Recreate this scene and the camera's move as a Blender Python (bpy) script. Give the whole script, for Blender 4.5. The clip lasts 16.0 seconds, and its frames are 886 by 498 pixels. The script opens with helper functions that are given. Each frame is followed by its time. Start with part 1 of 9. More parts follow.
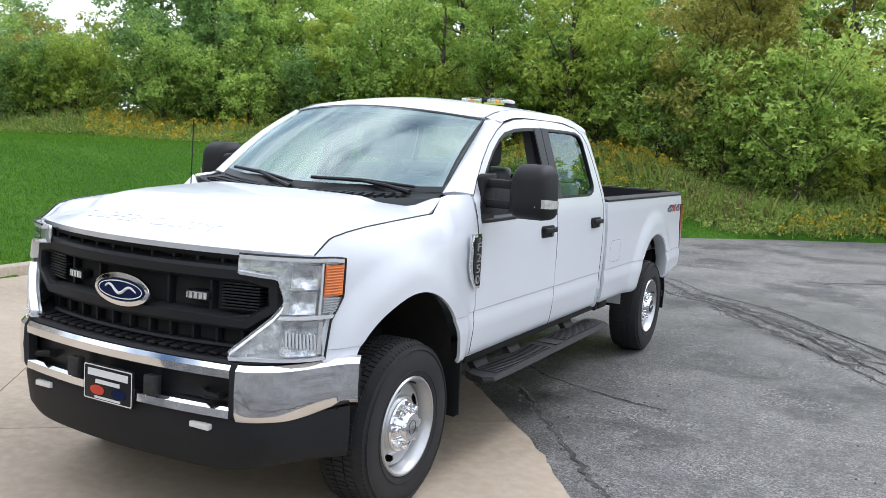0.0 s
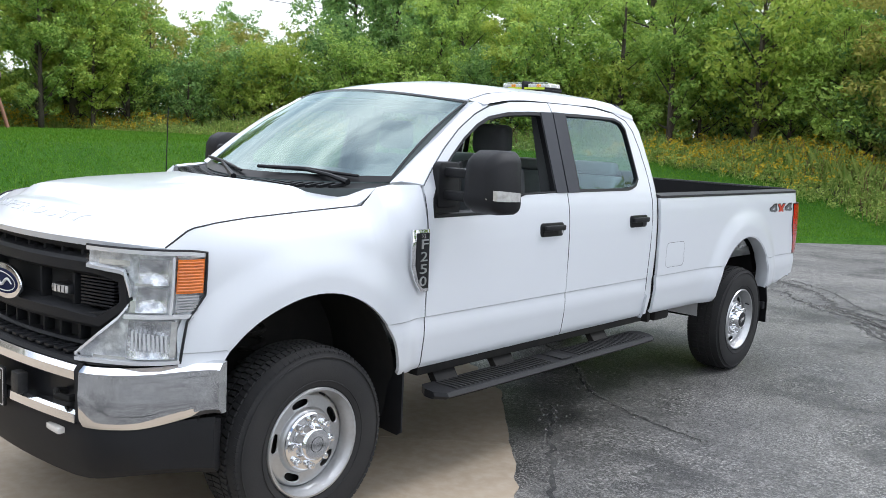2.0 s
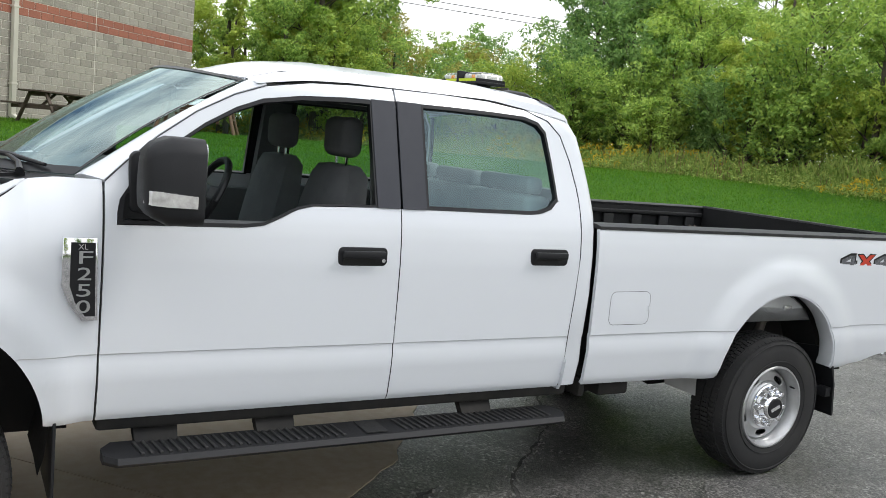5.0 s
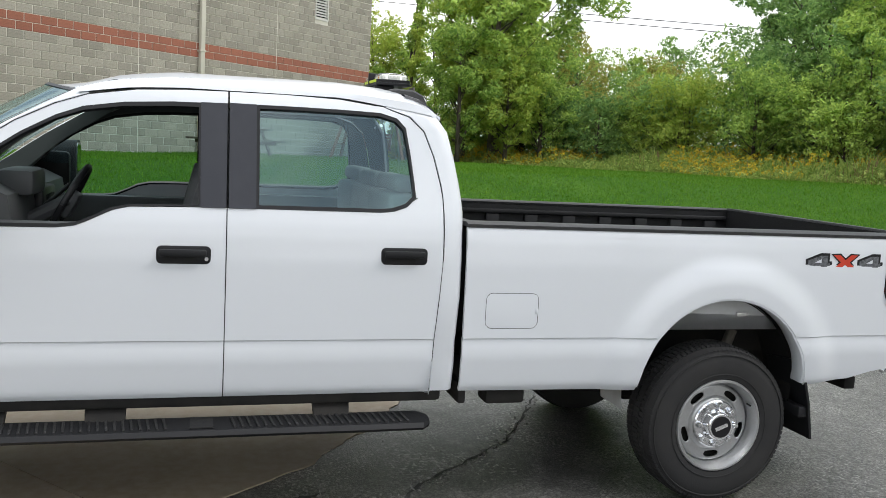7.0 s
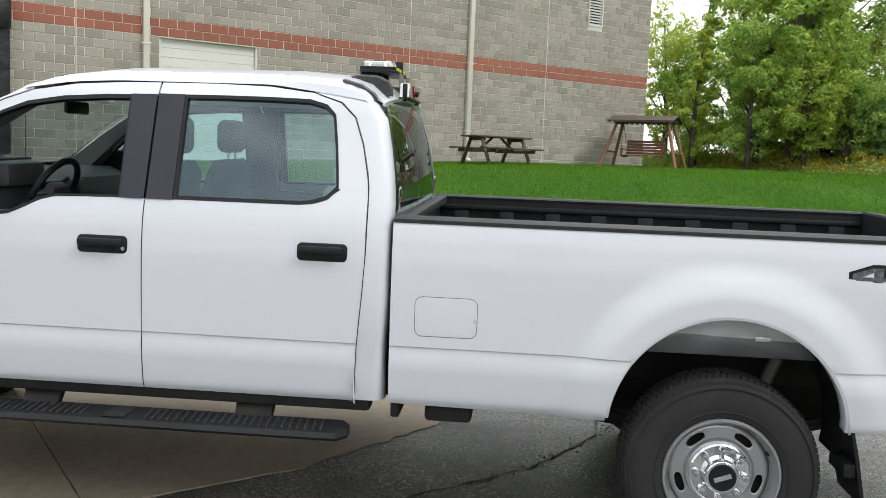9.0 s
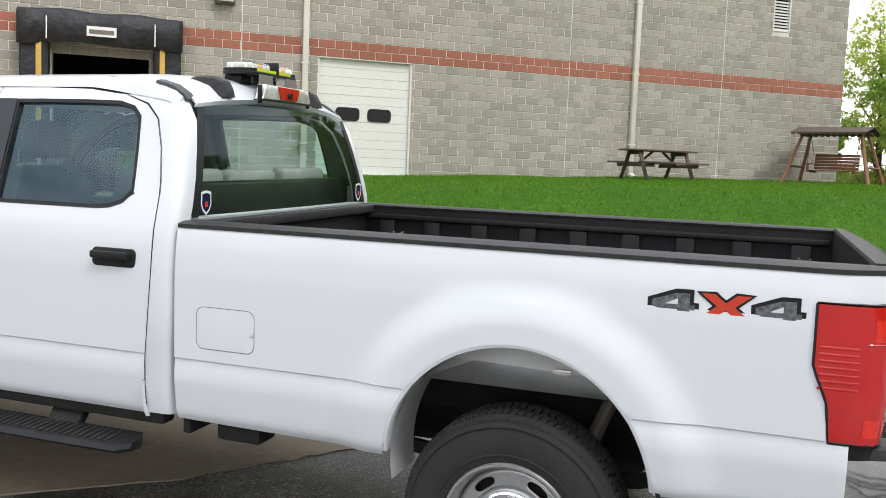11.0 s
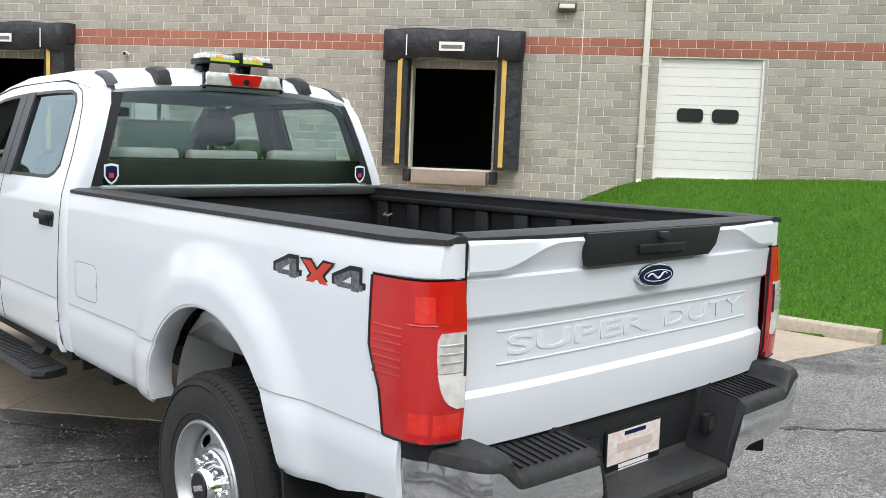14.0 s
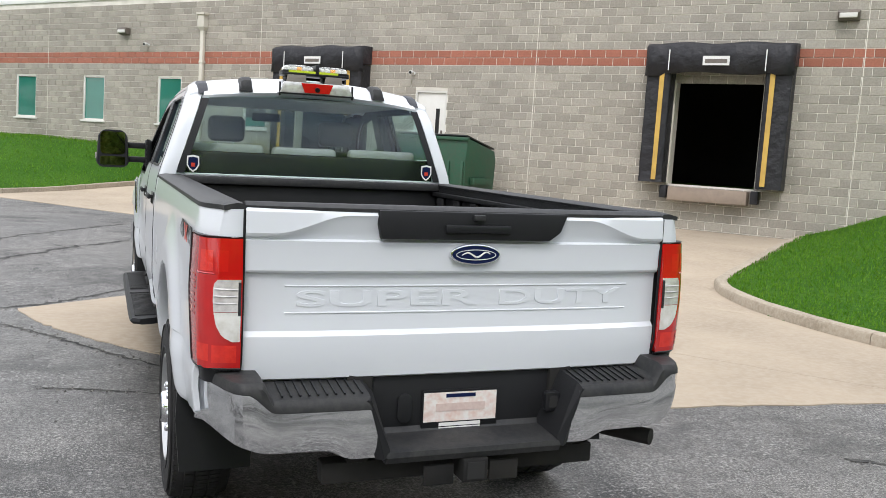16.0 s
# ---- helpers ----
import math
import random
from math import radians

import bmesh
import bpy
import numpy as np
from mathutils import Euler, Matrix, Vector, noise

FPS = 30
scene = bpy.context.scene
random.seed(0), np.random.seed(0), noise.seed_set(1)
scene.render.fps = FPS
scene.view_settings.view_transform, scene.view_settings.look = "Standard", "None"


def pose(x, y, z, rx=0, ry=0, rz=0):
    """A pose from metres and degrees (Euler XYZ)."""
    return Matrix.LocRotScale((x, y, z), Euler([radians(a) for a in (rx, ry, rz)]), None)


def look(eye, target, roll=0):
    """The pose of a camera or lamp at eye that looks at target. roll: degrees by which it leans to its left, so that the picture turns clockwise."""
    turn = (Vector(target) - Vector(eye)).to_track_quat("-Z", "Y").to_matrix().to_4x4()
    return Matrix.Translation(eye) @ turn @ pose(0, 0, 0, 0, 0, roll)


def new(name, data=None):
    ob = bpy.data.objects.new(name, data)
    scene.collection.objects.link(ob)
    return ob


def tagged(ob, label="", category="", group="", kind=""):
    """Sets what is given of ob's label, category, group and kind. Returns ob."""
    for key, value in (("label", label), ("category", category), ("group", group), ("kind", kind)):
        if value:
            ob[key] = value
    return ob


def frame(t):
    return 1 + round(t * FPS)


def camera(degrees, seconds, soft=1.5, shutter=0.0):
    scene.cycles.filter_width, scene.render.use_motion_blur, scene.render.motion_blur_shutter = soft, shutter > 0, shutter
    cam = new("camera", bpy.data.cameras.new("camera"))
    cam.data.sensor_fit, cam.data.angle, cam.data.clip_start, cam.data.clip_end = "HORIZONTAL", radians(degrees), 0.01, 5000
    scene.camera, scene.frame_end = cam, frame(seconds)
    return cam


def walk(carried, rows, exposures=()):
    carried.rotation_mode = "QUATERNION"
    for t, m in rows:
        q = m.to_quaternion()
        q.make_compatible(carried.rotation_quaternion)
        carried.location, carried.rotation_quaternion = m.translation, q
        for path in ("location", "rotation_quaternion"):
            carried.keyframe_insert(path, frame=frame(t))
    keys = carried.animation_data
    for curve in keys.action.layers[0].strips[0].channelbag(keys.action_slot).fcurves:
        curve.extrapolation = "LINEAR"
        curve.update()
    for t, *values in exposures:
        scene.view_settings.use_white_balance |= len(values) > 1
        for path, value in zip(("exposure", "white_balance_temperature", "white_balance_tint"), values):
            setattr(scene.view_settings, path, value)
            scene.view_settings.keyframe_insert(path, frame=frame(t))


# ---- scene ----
cam = camera(53.3, 16.0, soft=0.55)
METRES, EYE, TILT, LEAN, TURN = 14.0, 1.77, 0.0, 0.0, 27.5
ROWS = [
    (0.0, 0.0, 0.0, 0.0, 0.29, -6.33, -2.61),
    (0.5, 0.0253, 0.0037, -0.0007, 3.63, -6.26, -2.52),
    (1.0, 0.046, 0.0135, -0.0013, 5.57, -6.45, -2.49),
    (1.5, 0.0673, 0.0306, -0.0015, 8.68, -6.7, -2.44),
    (2.0, 0.0918, 0.0512, -0.0023, 14.09, -6.74, -2.16),
    (2.5, 0.1118, 0.0759, -0.0023, 17.9, -6.87, -2.56),
    (3.0, 0.1294, 0.104, -0.0008, 19.65, -6.75, -2.84),
    (5.5, 0.2351, 0.2173, -0.0031, 36.32, -6.12, -4.68),
    (6.0, 0.2628, 0.2357, -0.0039, 40.2, -6.06, -4.01),
    (6.5, 0.2849, 0.2562, -0.0031, 43.44, -5.94, -3.43),
    (7.0, 0.3016, 0.2817, -0.003, 46.58, -5.54, -2.76),
    (7.5, 0.3201, 0.3092, -0.004, 51.63, -5.7, -2.47),
    (8.0, 0.3301, 0.3395, -0.0048, 56.3, -5.65, -2.46),
    (10.5, 0.357, 0.5021, -0.005, 79.79, -5.51, -2.0),
    (11.0, 0.356, 0.5337, -0.0042, 81.86, -5.17, -2.33),
    (11.5, 0.3597, 0.566, -0.0047, 90.48, -5.64, -2.31),
    (12.0, 0.3539, 0.5976, -0.0075, 94.85, -6.14, -2.48),
    (12.5, 0.3508, 0.6289, -0.0073, 97.25, -6.07, -2.13),
    (13.0, 0.3485, 0.662, -0.0061, 102.44, -5.98, -1.91),
    (13.5, 0.3376, 0.6897, -0.007, 105.02, -5.81, -2.12),
    (14.0, 0.3321, 0.7202, -0.008, 110.35, -5.69, -2.34),
    (14.5, 0.3255, 0.7511, -0.0074, 116.61, -5.85, -2.58),
    (15.0, 0.3164, 0.7804, -0.0073, 122.09, -5.94, -2.87),
    (15.5, 0.3111, 0.8156, -0.0073, 126.66, -5.84, -3.38),
    (16.0, 0.2992, 0.8411, -0.0091, 131.29, -5.66, -3.86),
]
walk(cam, [(t, pose(0, 0, EYE, TILT, LEAN, TURN) @ pose(METRES * x, METRES * y, METRES * z, 90 + pitch, roll, yaw)) for t, x, y, z, yaw, pitch, roll in ROWS],
     exposures=[(0.0, 0.10, 6100, 14), (3.0, 0.10, 6220, 12), (5.5, -0.02, 6600, 11), (8.0, -0.06, 6600, 11), (10.5, 0.13, 6650, 13), (12.5, 0.29, 6600, 12), (14.0, 0.30, 6450, 12), (15.0, 0.27, 6450, 12), (16.0, 0.14, 6500, 13)])

# ---- world and sun: a bright overcast sky ----
SUN_AZ, SUN_EL = 30.0, 50.0      # degrees: compass-like turn from +y towards +x, and height
world = bpy.data.worlds.new("overcast_sky")
scene.world = world
world.use_nodes = True
wt = world.node_tree
wt.nodes.clear()
w_out = wt.nodes.new("ShaderNodeOutputWorld")
w_bg = wt.nodes.new("ShaderNodeBackground")
w_sky = wt.nodes.new("ShaderNodeTexSky")
w_sky.sky_type = "NISHITA"
w_sky.sun_disc = False
w_sky.sun_elevation = radians(SUN_EL)
w_sky.sun_rotation = radians(SUN_AZ)
w_gain = wt.nodes.new("ShaderNodeMix")
w_gain.data_type = "RGBA"
w_gain.blend_type = "MULTIPLY"
w_gain.inputs["Factor"].default_value = 1.0
w_gain.inputs["B"].default_value = (0.09, 0.09, 0.09, 1)
wt.links.new(w_sky.outputs["Color"], w_gain.inputs["A"])
w_geo = wt.nodes.new("ShaderNodeTexCoord")
w_map = wt.nodes.new("ShaderNodeMapping")
w_map.inputs["Scale"].default_value = (1.0, 1.0, 2.6)
w_map.inputs["Location"].default_value = (3.7, 1.3, 0.6)
wt.links.new(w_geo.outputs["Generated"], w_map.inputs["Vector"])
w_n1 = wt.nodes.new("ShaderNodeTexNoise")
w_n1.inputs["Scale"].default_value = 2.4
w_n1.inputs["Detail"].default_value = 7.0
w_n1.inputs["Roughness"].default_value = 0.55
w_n1.inputs["Distortion"].default_value = 0.5
wt.links.new(w_map.outputs["Vector"], w_n1.inputs["Vector"])
w_r1 = wt.nodes.new("ShaderNodeValToRGB")      # cloud brightness
w_r1.color_ramp.elements[0].position, w_r1.color_ramp.elements[0].color = 0.36, (0.60, 0.70, 0.80, 1)
w_r1.color_ramp.elements[1].position, w_r1.color_ramp.elements[1].color = 0.64, (1.46, 1.46, 1.45, 1)
wt.links.new(w_n1.outputs["Fac"], w_r1.inputs["Fac"])
w_n2 = wt.nodes.new("ShaderNodeTexNoise")
w_n2.inputs["Scale"].default_value = 1.7
w_n2.inputs["Detail"].default_value = 5.0
wt.links.new(w_map.outputs["Vector"], w_n2.inputs["Vector"])
w_r2 = wt.nodes.new("ShaderNodeValToRGB")      # breaks in the cloud
w_r2.color_ramp.elements[0].position, w_r2.color_ramp.elements[0].color = 0.33, (0, 0, 0, 1)
w_r2.color_ramp.elements[1].position, w_r2.color_ramp.elements[1].color = 0.47, (1, 1, 1, 1)
wt.links.new(w_n2.outputs["Fac"], w_r2.inputs["Fac"])
w_mix = wt.nodes.new("ShaderNodeMix")
w_mix.data_type = "RGBA"
wt.links.new(w_r2.outputs["Color"], w_mix.inputs["Factor"])
wt.links.new(w_gain.outputs["Result"], w_mix.inputs["A"])
wt.links.new(w_r1.outputs["Color"], w_mix.inputs["B"])
# an overcast sky is brighter overhead than at the horizon
w_sep = wt.nodes.new("ShaderNodeSeparateXYZ")
wt.links.new(w_geo.outputs["Generated"], w_sep.inputs["Vector"])
w_el = wt.nodes.new("ShaderNodeMapRange")
w_el.inputs["From Min"].default_value, w_el.inputs["From Max"].default_value = 0.0, 1.0
w_el.inputs["To Min"].default_value, w_el.inputs["To Max"].default_value = 1.12, 1.80
wt.links.new(w_sep.outputs["Z"], w_el.inputs["Value"])
# towards the horizon the cloud closes up into white haze
w_hz = wt.nodes.new("ShaderNodeMapRange")
w_hz.inputs["From Min"].default_value, w_hz.inputs["From Max"].default_value = 0.14, 0.34
w_hz.inputs["To Min"].default_value, w_hz.inputs["To Max"].default_value = 0.88, 0.0
wt.links.new(w_sep.outputs["Z"], w_hz.inputs["Value"])
w_hm = wt.nodes.new("ShaderNodeMix")
w_hm.data_type = "RGBA"
w_hm.inputs["B"].default_value = (1.18, 1.19, 1.20, 1)
wt.links.new(w_hz.outputs["Result"], w_hm.inputs["Factor"])
wt.links.new(w_mix.outputs["Result"], w_hm.inputs["A"])
wt.links.new(w_hm.outputs["Result"], w_bg.inputs["Color"])
wt.links.new(w_el.outputs["Result"], w_bg.inputs["Strength"])
wt.links.new(w_bg.outputs["Background"], w_out.inputs["Surface"])

sun_data = bpy.data.lights.new("sun", "SUN")
sun_data.energy, sun_data.angle, sun_data.color = 1.4, radians(14), (1.0, 0.985, 0.96)
sun = new("sun", sun_data)
sun_dir = Vector((math.sin(radians(SUN_AZ)) * math.cos(radians(SUN_EL)), math.cos(radians(SUN_AZ)) * math.cos(radians(SUN_EL)), math.sin(radians(SUN_EL))))
sun.matrix_world = look(sun_dir * 60, (0, 0, 0))


# ---- materials ----
def shade(name, base, rough=0.5, metal=0.0, var=None, fine=None, bump=None, coat=0.0, ior=1.5, island=0.0, objrand=0.0, transmit=0.0, emit=None, alpha=None, rough_var=0.0):
    """A procedural surface. var, fine: (scale, amount, colour mixed in). bump: (scale, strength, distance)."""
    m = bpy.data.materials.new(name)
    m.use_nodes = True
    nt = m.node_tree
    b = nt.nodes["Principled BSDF"]
    b.inputs["Roughness"].default_value = rough
    b.inputs["Metallic"].default_value = metal
    b.inputs["IOR"].default_value = ior
    b.inputs["Coat Weight"].default_value = coat
    b.inputs["Coat Roughness"].default_value = 0.04
    b.inputs["Transmission Weight"].default_value = transmit
    tc = nt.nodes.new("ShaderNodeTexCoord")
    col = None
    rgb = nt.nodes.new("ShaderNodeRGB")
    rgb.outputs[0].default_value = (*base, 1)
    col = rgb.outputs[0]
    for k, layer in enumerate((var, fine)):
        if not layer:
            continue
        n = nt.nodes.new("ShaderNodeTexNoise")
        n.inputs["Scale"].default_value = layer[0]
        n.inputs["Detail"].default_value = 6.0 if k == 0 else 3.0
        n.inputs["Roughness"].default_value = 0.6
        nt.links.new(tc.outputs["Object"], n.inputs["Vector"])
        r = nt.nodes.new("ShaderNodeMapRange")
        r.inputs["From Min"].default_value, r.inputs["From Max"].default_value = 0.38, 0.66
        r.inputs["To Min"].default_value, r.inputs["To Max"].default_value = 0.0, layer[1]
        nt.links.new(n.outputs["Fac"], r.inputs["Value"])
        mx = nt.nodes.new("ShaderNodeMix")
        mx.data_type = "RGBA"
        nt.links.new(r.outputs["Result"], mx.inputs["Factor"])
        nt.links.new(col, mx.inputs["A"])
        mx.inputs["B"].default_value = (*layer[2], 1)
        col = mx.outputs["Result"]
        if k == 0 and rough_var:
            rr = nt.nodes.new("ShaderNodeMapRange")
            rr.inputs["From Min"].default_value, rr.inputs["From Max"].default_value = 0.35, 0.65
            rr.inputs["To Min"].default_value, rr.inputs["To Max"].default_value = rough - rough_var, rough + rough_var
            nt.links.new(n.outputs["Fac"], rr.inputs["Value"])
            nt.links.new(rr.outputs["Result"], b.inputs["Roughness"])
    for amount, kind, socket in ((island, "ShaderNodeNewGeometry", "Random Per Island"), (objrand, "ShaderNodeObjectInfo", "Random")):
        if amount:
            g = nt.nodes.new(kind)
            r = nt.nodes.new("ShaderNodeMapRange")
            r.inputs["To Min"].default_value, r.inputs["To Max"].default_value = 1 - amount, 1 + amount
            nt.links.new(g.outputs[socket], r.inputs["Value"])
            h = nt.nodes.new("ShaderNodeHueSaturation")
            nt.links.new(r.outputs["Result"], h.inputs["Value"])
            nt.links.new(col, h.inputs["Color"])
            col = h.outputs["Color"]
    nt.links.new(col, b.inputs["Base Color"])
    if bump:
        n = nt.nodes.new("ShaderNodeTexNoise")
        n.inputs["Scale"].default_value = bump[0]
        n.inputs["Detail"].default_value = 5.0
        nt.links.new(tc.outputs["Object"], n.inputs["Vector"])
        bp = nt.nodes.new("ShaderNodeBump")
        bp.inputs["Strength"].default_value = bump[1]
        bp.inputs["Distance"].default_value = bump[2] if len(bump) > 2 else 0.01
        nt.links.new(n.outputs["Fac"], bp.inputs["Height"])
        nt.links.new(bp.outputs["Normal"], b.inputs["Normal"])
    if emit:
        b.inputs["Emission Color"].default_value = (*emit[:3], 1)
        b.inputs["Emission Strength"].default_value = emit[3]
    return m


def glass(name, tint, gloss=(0.9, 0.9, 0.9), rough=0.0, ior=1.9):
    """Thin pane: clear tinted transmission with a true mirror-like gloss by Fresnel."""
    m = bpy.data.materials.new(name)
    m.use_nodes = True
    nt = m.node_tree
    nt.nodes.clear()
    out = nt.nodes.new("ShaderNodeOutputMaterial")
    tr = nt.nodes.new("ShaderNodeBsdfTransparent")
    tr.inputs["Color"].default_value = (*tint, 1)
    gl = nt.nodes.new("ShaderNodeBsdfGlossy")
    gl.inputs["Roughness"].default_value = rough
    gl.inputs["Color"].default_value = (*gloss, 1)
    # Schlick's curve on the facing angle, alike from both sides of the thin pane
    lw = nt.nodes.new("ShaderNodeLayerWeight")
    lw.inputs["Blend"].default_value = 0.5
    pw = nt.nodes.new("ShaderNodeMath")
    pw.operation = "POWER"
    nt.links.new(lw.outputs["Facing"], pw.inputs[0])
    pw.inputs[1].default_value = 5.0
    f0 = ((ior - 1) / (ior + 1)) ** 2
    fr = nt.nodes.new("ShaderNodeMath")
    fr.operation = "MULTIPLY_ADD"
    nt.links.new(pw.outputs[0], fr.inputs[0])
    fr.inputs[1].default_value, fr.inputs[2].default_value = 1 - f0, f0
    mx = nt.nodes.new("ShaderNodeMixShader")
    nt.links.new(fr.outputs[0], mx.inputs["Fac"])
    nt.links.new(tr.outputs["BSDF"], mx.inputs[1])
    nt.links.new(gl.outputs["BSDF"], mx.inputs[2])
    nt.links.new(mx.outputs["Shader"], out.inputs["Surface"])
    return m


def leafy(name, base, other, amount=0.5, hue=0.35):
    """Thin leaves: diffuse with light shining through, each leaf and each plant a little different."""
    m = bpy.data.materials.new(name)
    m.use_nodes = True
    nt = m.node_tree
    nt.nodes.clear()
    out = nt.nodes.new("ShaderNodeOutputMaterial")
    geo = nt.nodes.new("ShaderNodeNewGeometry")
    oi = nt.nodes.new("ShaderNodeObjectInfo")
    mx = nt.nodes.new("ShaderNodeMix")
    mx.data_type = "RGBA"
    mx.inputs["A"].default_value, mx.inputs["B"].default_value = (*base, 1), (*other, 1)
    ad = nt.nodes.new("ShaderNodeMath")
    ad.operation = "MULTIPLY_ADD"
    nt.links.new(geo.outputs["Random Per Island"], ad.inputs[0])
    ad.inputs[1].default_value = amount
    sc = nt.nodes.new("ShaderNodeMath")
    sc.operation = "MULTIPLY"
    nt.links.new(oi.outputs["Random"], sc.inputs[0])
    sc.inputs[1].default_value = hue
    nt.links.new(sc.outputs[0], ad.inputs[2])
    nt.links.new(ad.outputs[0], mx.inputs["Factor"])
    df = nt.nodes.new("ShaderNodeBsdfPrincipled")
    df.inputs["Roughness"].default_value = 0.55
    df.inputs["Specular IOR Level"].default_value = 0.14
    tl = nt.nodes.new("ShaderNodeBsdfTranslucent")
    ms = nt.nodes.new("ShaderNodeMixShader")
    ms.inputs["Fac"].default_value = 0.40
    nt.links.new(mx.outputs["Result"], df.inputs["Base Color"])
    nt.links.new(mx.outputs["Result"], tl.inputs["Color"])
    nt.links.new(df.outputs["BSDF"], ms.inputs[1])
    nt.links.new(tl.outputs["BSDF"], ms.inputs[2])
    nt.links.new(ms.outputs["Shader"], out.inputs["Surface"])
    return m


def asphalt():
    """Old asphalt: bleached and sealed patches, stone speckle and hairline cracks."""
    m = shade("asphalt", (0.041, 0.0402, 0.041), 0.6, var=(0.26, 0.95, (0.160, 0.147, 0.132)), fine=(48.0, 0.95, (0.22, 0.217, 0.21)), bump=(110.0, 0.7, 0.008), rough_var=0.2)
    nt = m.node_tree
    b = nt.nodes["Principled BSDF"]
    col = b.inputs["Base Color"].links[0].from_socket
    tc = [n for n in nt.nodes if n.type == "TEX_COORD"][0]
    warp = nt.nodes.new("ShaderNodeTexNoise")
    warp.inputs["Scale"].default_value, warp.inputs["Detail"].default_value = 1.6, 6.0
    nt.links.new(tc.outputs["Object"], warp.inputs["Vector"])
    add = nt.nodes.new("ShaderNodeMixRGB")
    add.blend_type = "LINEAR_LIGHT"
    add.inputs["Fac"].default_value = 0.9
    nt.links.new(tc.outputs["Object"], add.inputs["Color1"])
    nt.links.new(warp.outputs["Color"], add.inputs["Color2"])
    for scale, width, dark in ((0.42, 0.009, 0.7), (1.3, 0.008, 0.5)):
        vo = nt.nodes.new("ShaderNodeTexVoronoi")
        vo.feature = "DISTANCE_TO_EDGE"
        vo.inputs["Scale"].default_value = scale
        nt.links.new(add.outputs["Color"], vo.inputs["Vector"])
        mask = nt.nodes.new("ShaderNodeTexNoise")
        mask.inputs["Scale"].default_value = 0.5 if scale < 1 else 0.33
        nt.links.new(tc.outputs["Object"], mask.inputs["Vector"])
        mr = nt.nodes.new("ShaderNodeMapRange")
        mr.inputs["From Min"].default_value, mr.inputs["From Max"].default_value = 0.50, 0.60
        nt.links.new(mask.outputs["Fac"], mr.inputs["Value"])
        lt = nt.nodes.new("ShaderNodeMapRange")
        lt.inputs["From Min"].default_value, lt.inputs["From Max"].default_value = 0.0, width
        lt.inputs["To Min"].default_value, lt.inputs["To Max"].default_value = dark, 0.0
        nt.links.new(vo.outputs["Distance"], lt.inputs["Value"])
        mu = nt.nodes.new("ShaderNodeMath")
        mu.operation = "MULTIPLY"
        nt.links.new(lt.outputs["Result"], mu.inputs[0])
        nt.links.new(mr.outputs["Result"], mu.inputs[1])
        mx = nt.nodes.new("ShaderNodeMix")
        mx.data_type = "RGBA"
        nt.links.new(mu.outputs[0], mx.inputs["Factor"])
        nt.links.new(col, mx.inputs["A"])
        mx.inputs["B"].default_value = (0.018, 0.018, 0.018, 1)
        col = mx.outputs["Result"]
    # sealed, darker pools with ragged rims
    pool = nt.nodes.new("ShaderNodeTexNoise")
    pool.inputs["Scale"].default_value, pool.inputs["Detail"].default_value, pool.inputs["Roughness"].default_value = 0.5, 9.0, 0.68
    nt.links.new(tc.outputs["Object"], pool.inputs["Vector"])
    pr = nt.nodes.new("ShaderNodeMapRange")
    pr.inputs["From Min"].default_value, pr.inputs["From Max"].default_value = 0.50, 0.58
    pr.inputs["To Max"].default_value = 0.85
    nt.links.new(pool.outputs["Fac"], pr.inputs["Value"])
    mx = nt.nodes.new("ShaderNodeMix")
    mx.data_type = "RGBA"
    nt.links.new(pr.outputs["Result"], mx.inputs["Factor"])
    nt.links.new(col, mx.inputs["A"])
    mx.inputs["B"].default_value = (0.027, 0.0268, 0.0278, 1)
    col = mx.outputs["Result"]
    # pale worn stone showing through in streaks
    st = nt.nodes.new("ShaderNodeTexNoise")
    st.inputs["Scale"].default_value, st.inputs["Detail"].default_value, st.inputs["Roughness"].default_value = 5.0, 8.0, 0.75
    nt.links.new(tc.outputs["Object"], st.inputs["Vector"])
    sr = nt.nodes.new("ShaderNodeMapRange")
    sr.inputs["From Min"].default_value, sr.inputs["From Max"].default_value = 0.53, 0.68
    sr.inputs["To Max"].default_value = 0.65
    nt.links.new(st.outputs["Fac"], sr.inputs["Value"])
    mx = nt.nodes.new("ShaderNodeMix")
    mx.data_type = "RGBA"
    nt.links.new(sr.outputs["Result"], mx.inputs["Factor"])
    nt.links.new(col, mx.inputs["A"])
    mx.inputs["B"].default_value = (0.25, 0.238, 0.220, 1)
    col = mx.outputs["Result"]
    # stone chips in the binder
    for scale, lo, hi in ((9.0, 0.62, 1.35), (30.0, 0.45, 1.6), (85.0, 0.35, 1.9)):
        sp = nt.nodes.new("ShaderNodeTexNoise")
        sp.inputs["Scale"].default_value, sp.inputs["Detail"].default_value, sp.inputs["Roughness"].default_value = scale, 3.0, 0.8
        nt.links.new(tc.outputs["Object"], sp.inputs["Vector"])
        rr = nt.nodes.new("ShaderNodeMapRange")
        rr.inputs["From Min"].default_value, rr.inputs["From Max"].default_value = 0.36, 0.66
        rr.inputs["To Min"].default_value, rr.inputs["To Max"].default_value = lo, hi
        nt.links.new(sp.outputs["Fac"], rr.inputs["Value"])
        hv = nt.nodes.new("ShaderNodeHueSaturation")
        nt.links.new(rr.outputs["Result"], hv.inputs["Value"])
        nt.links.new(col, hv.inputs["Color"])
        col = hv.outputs["Color"]
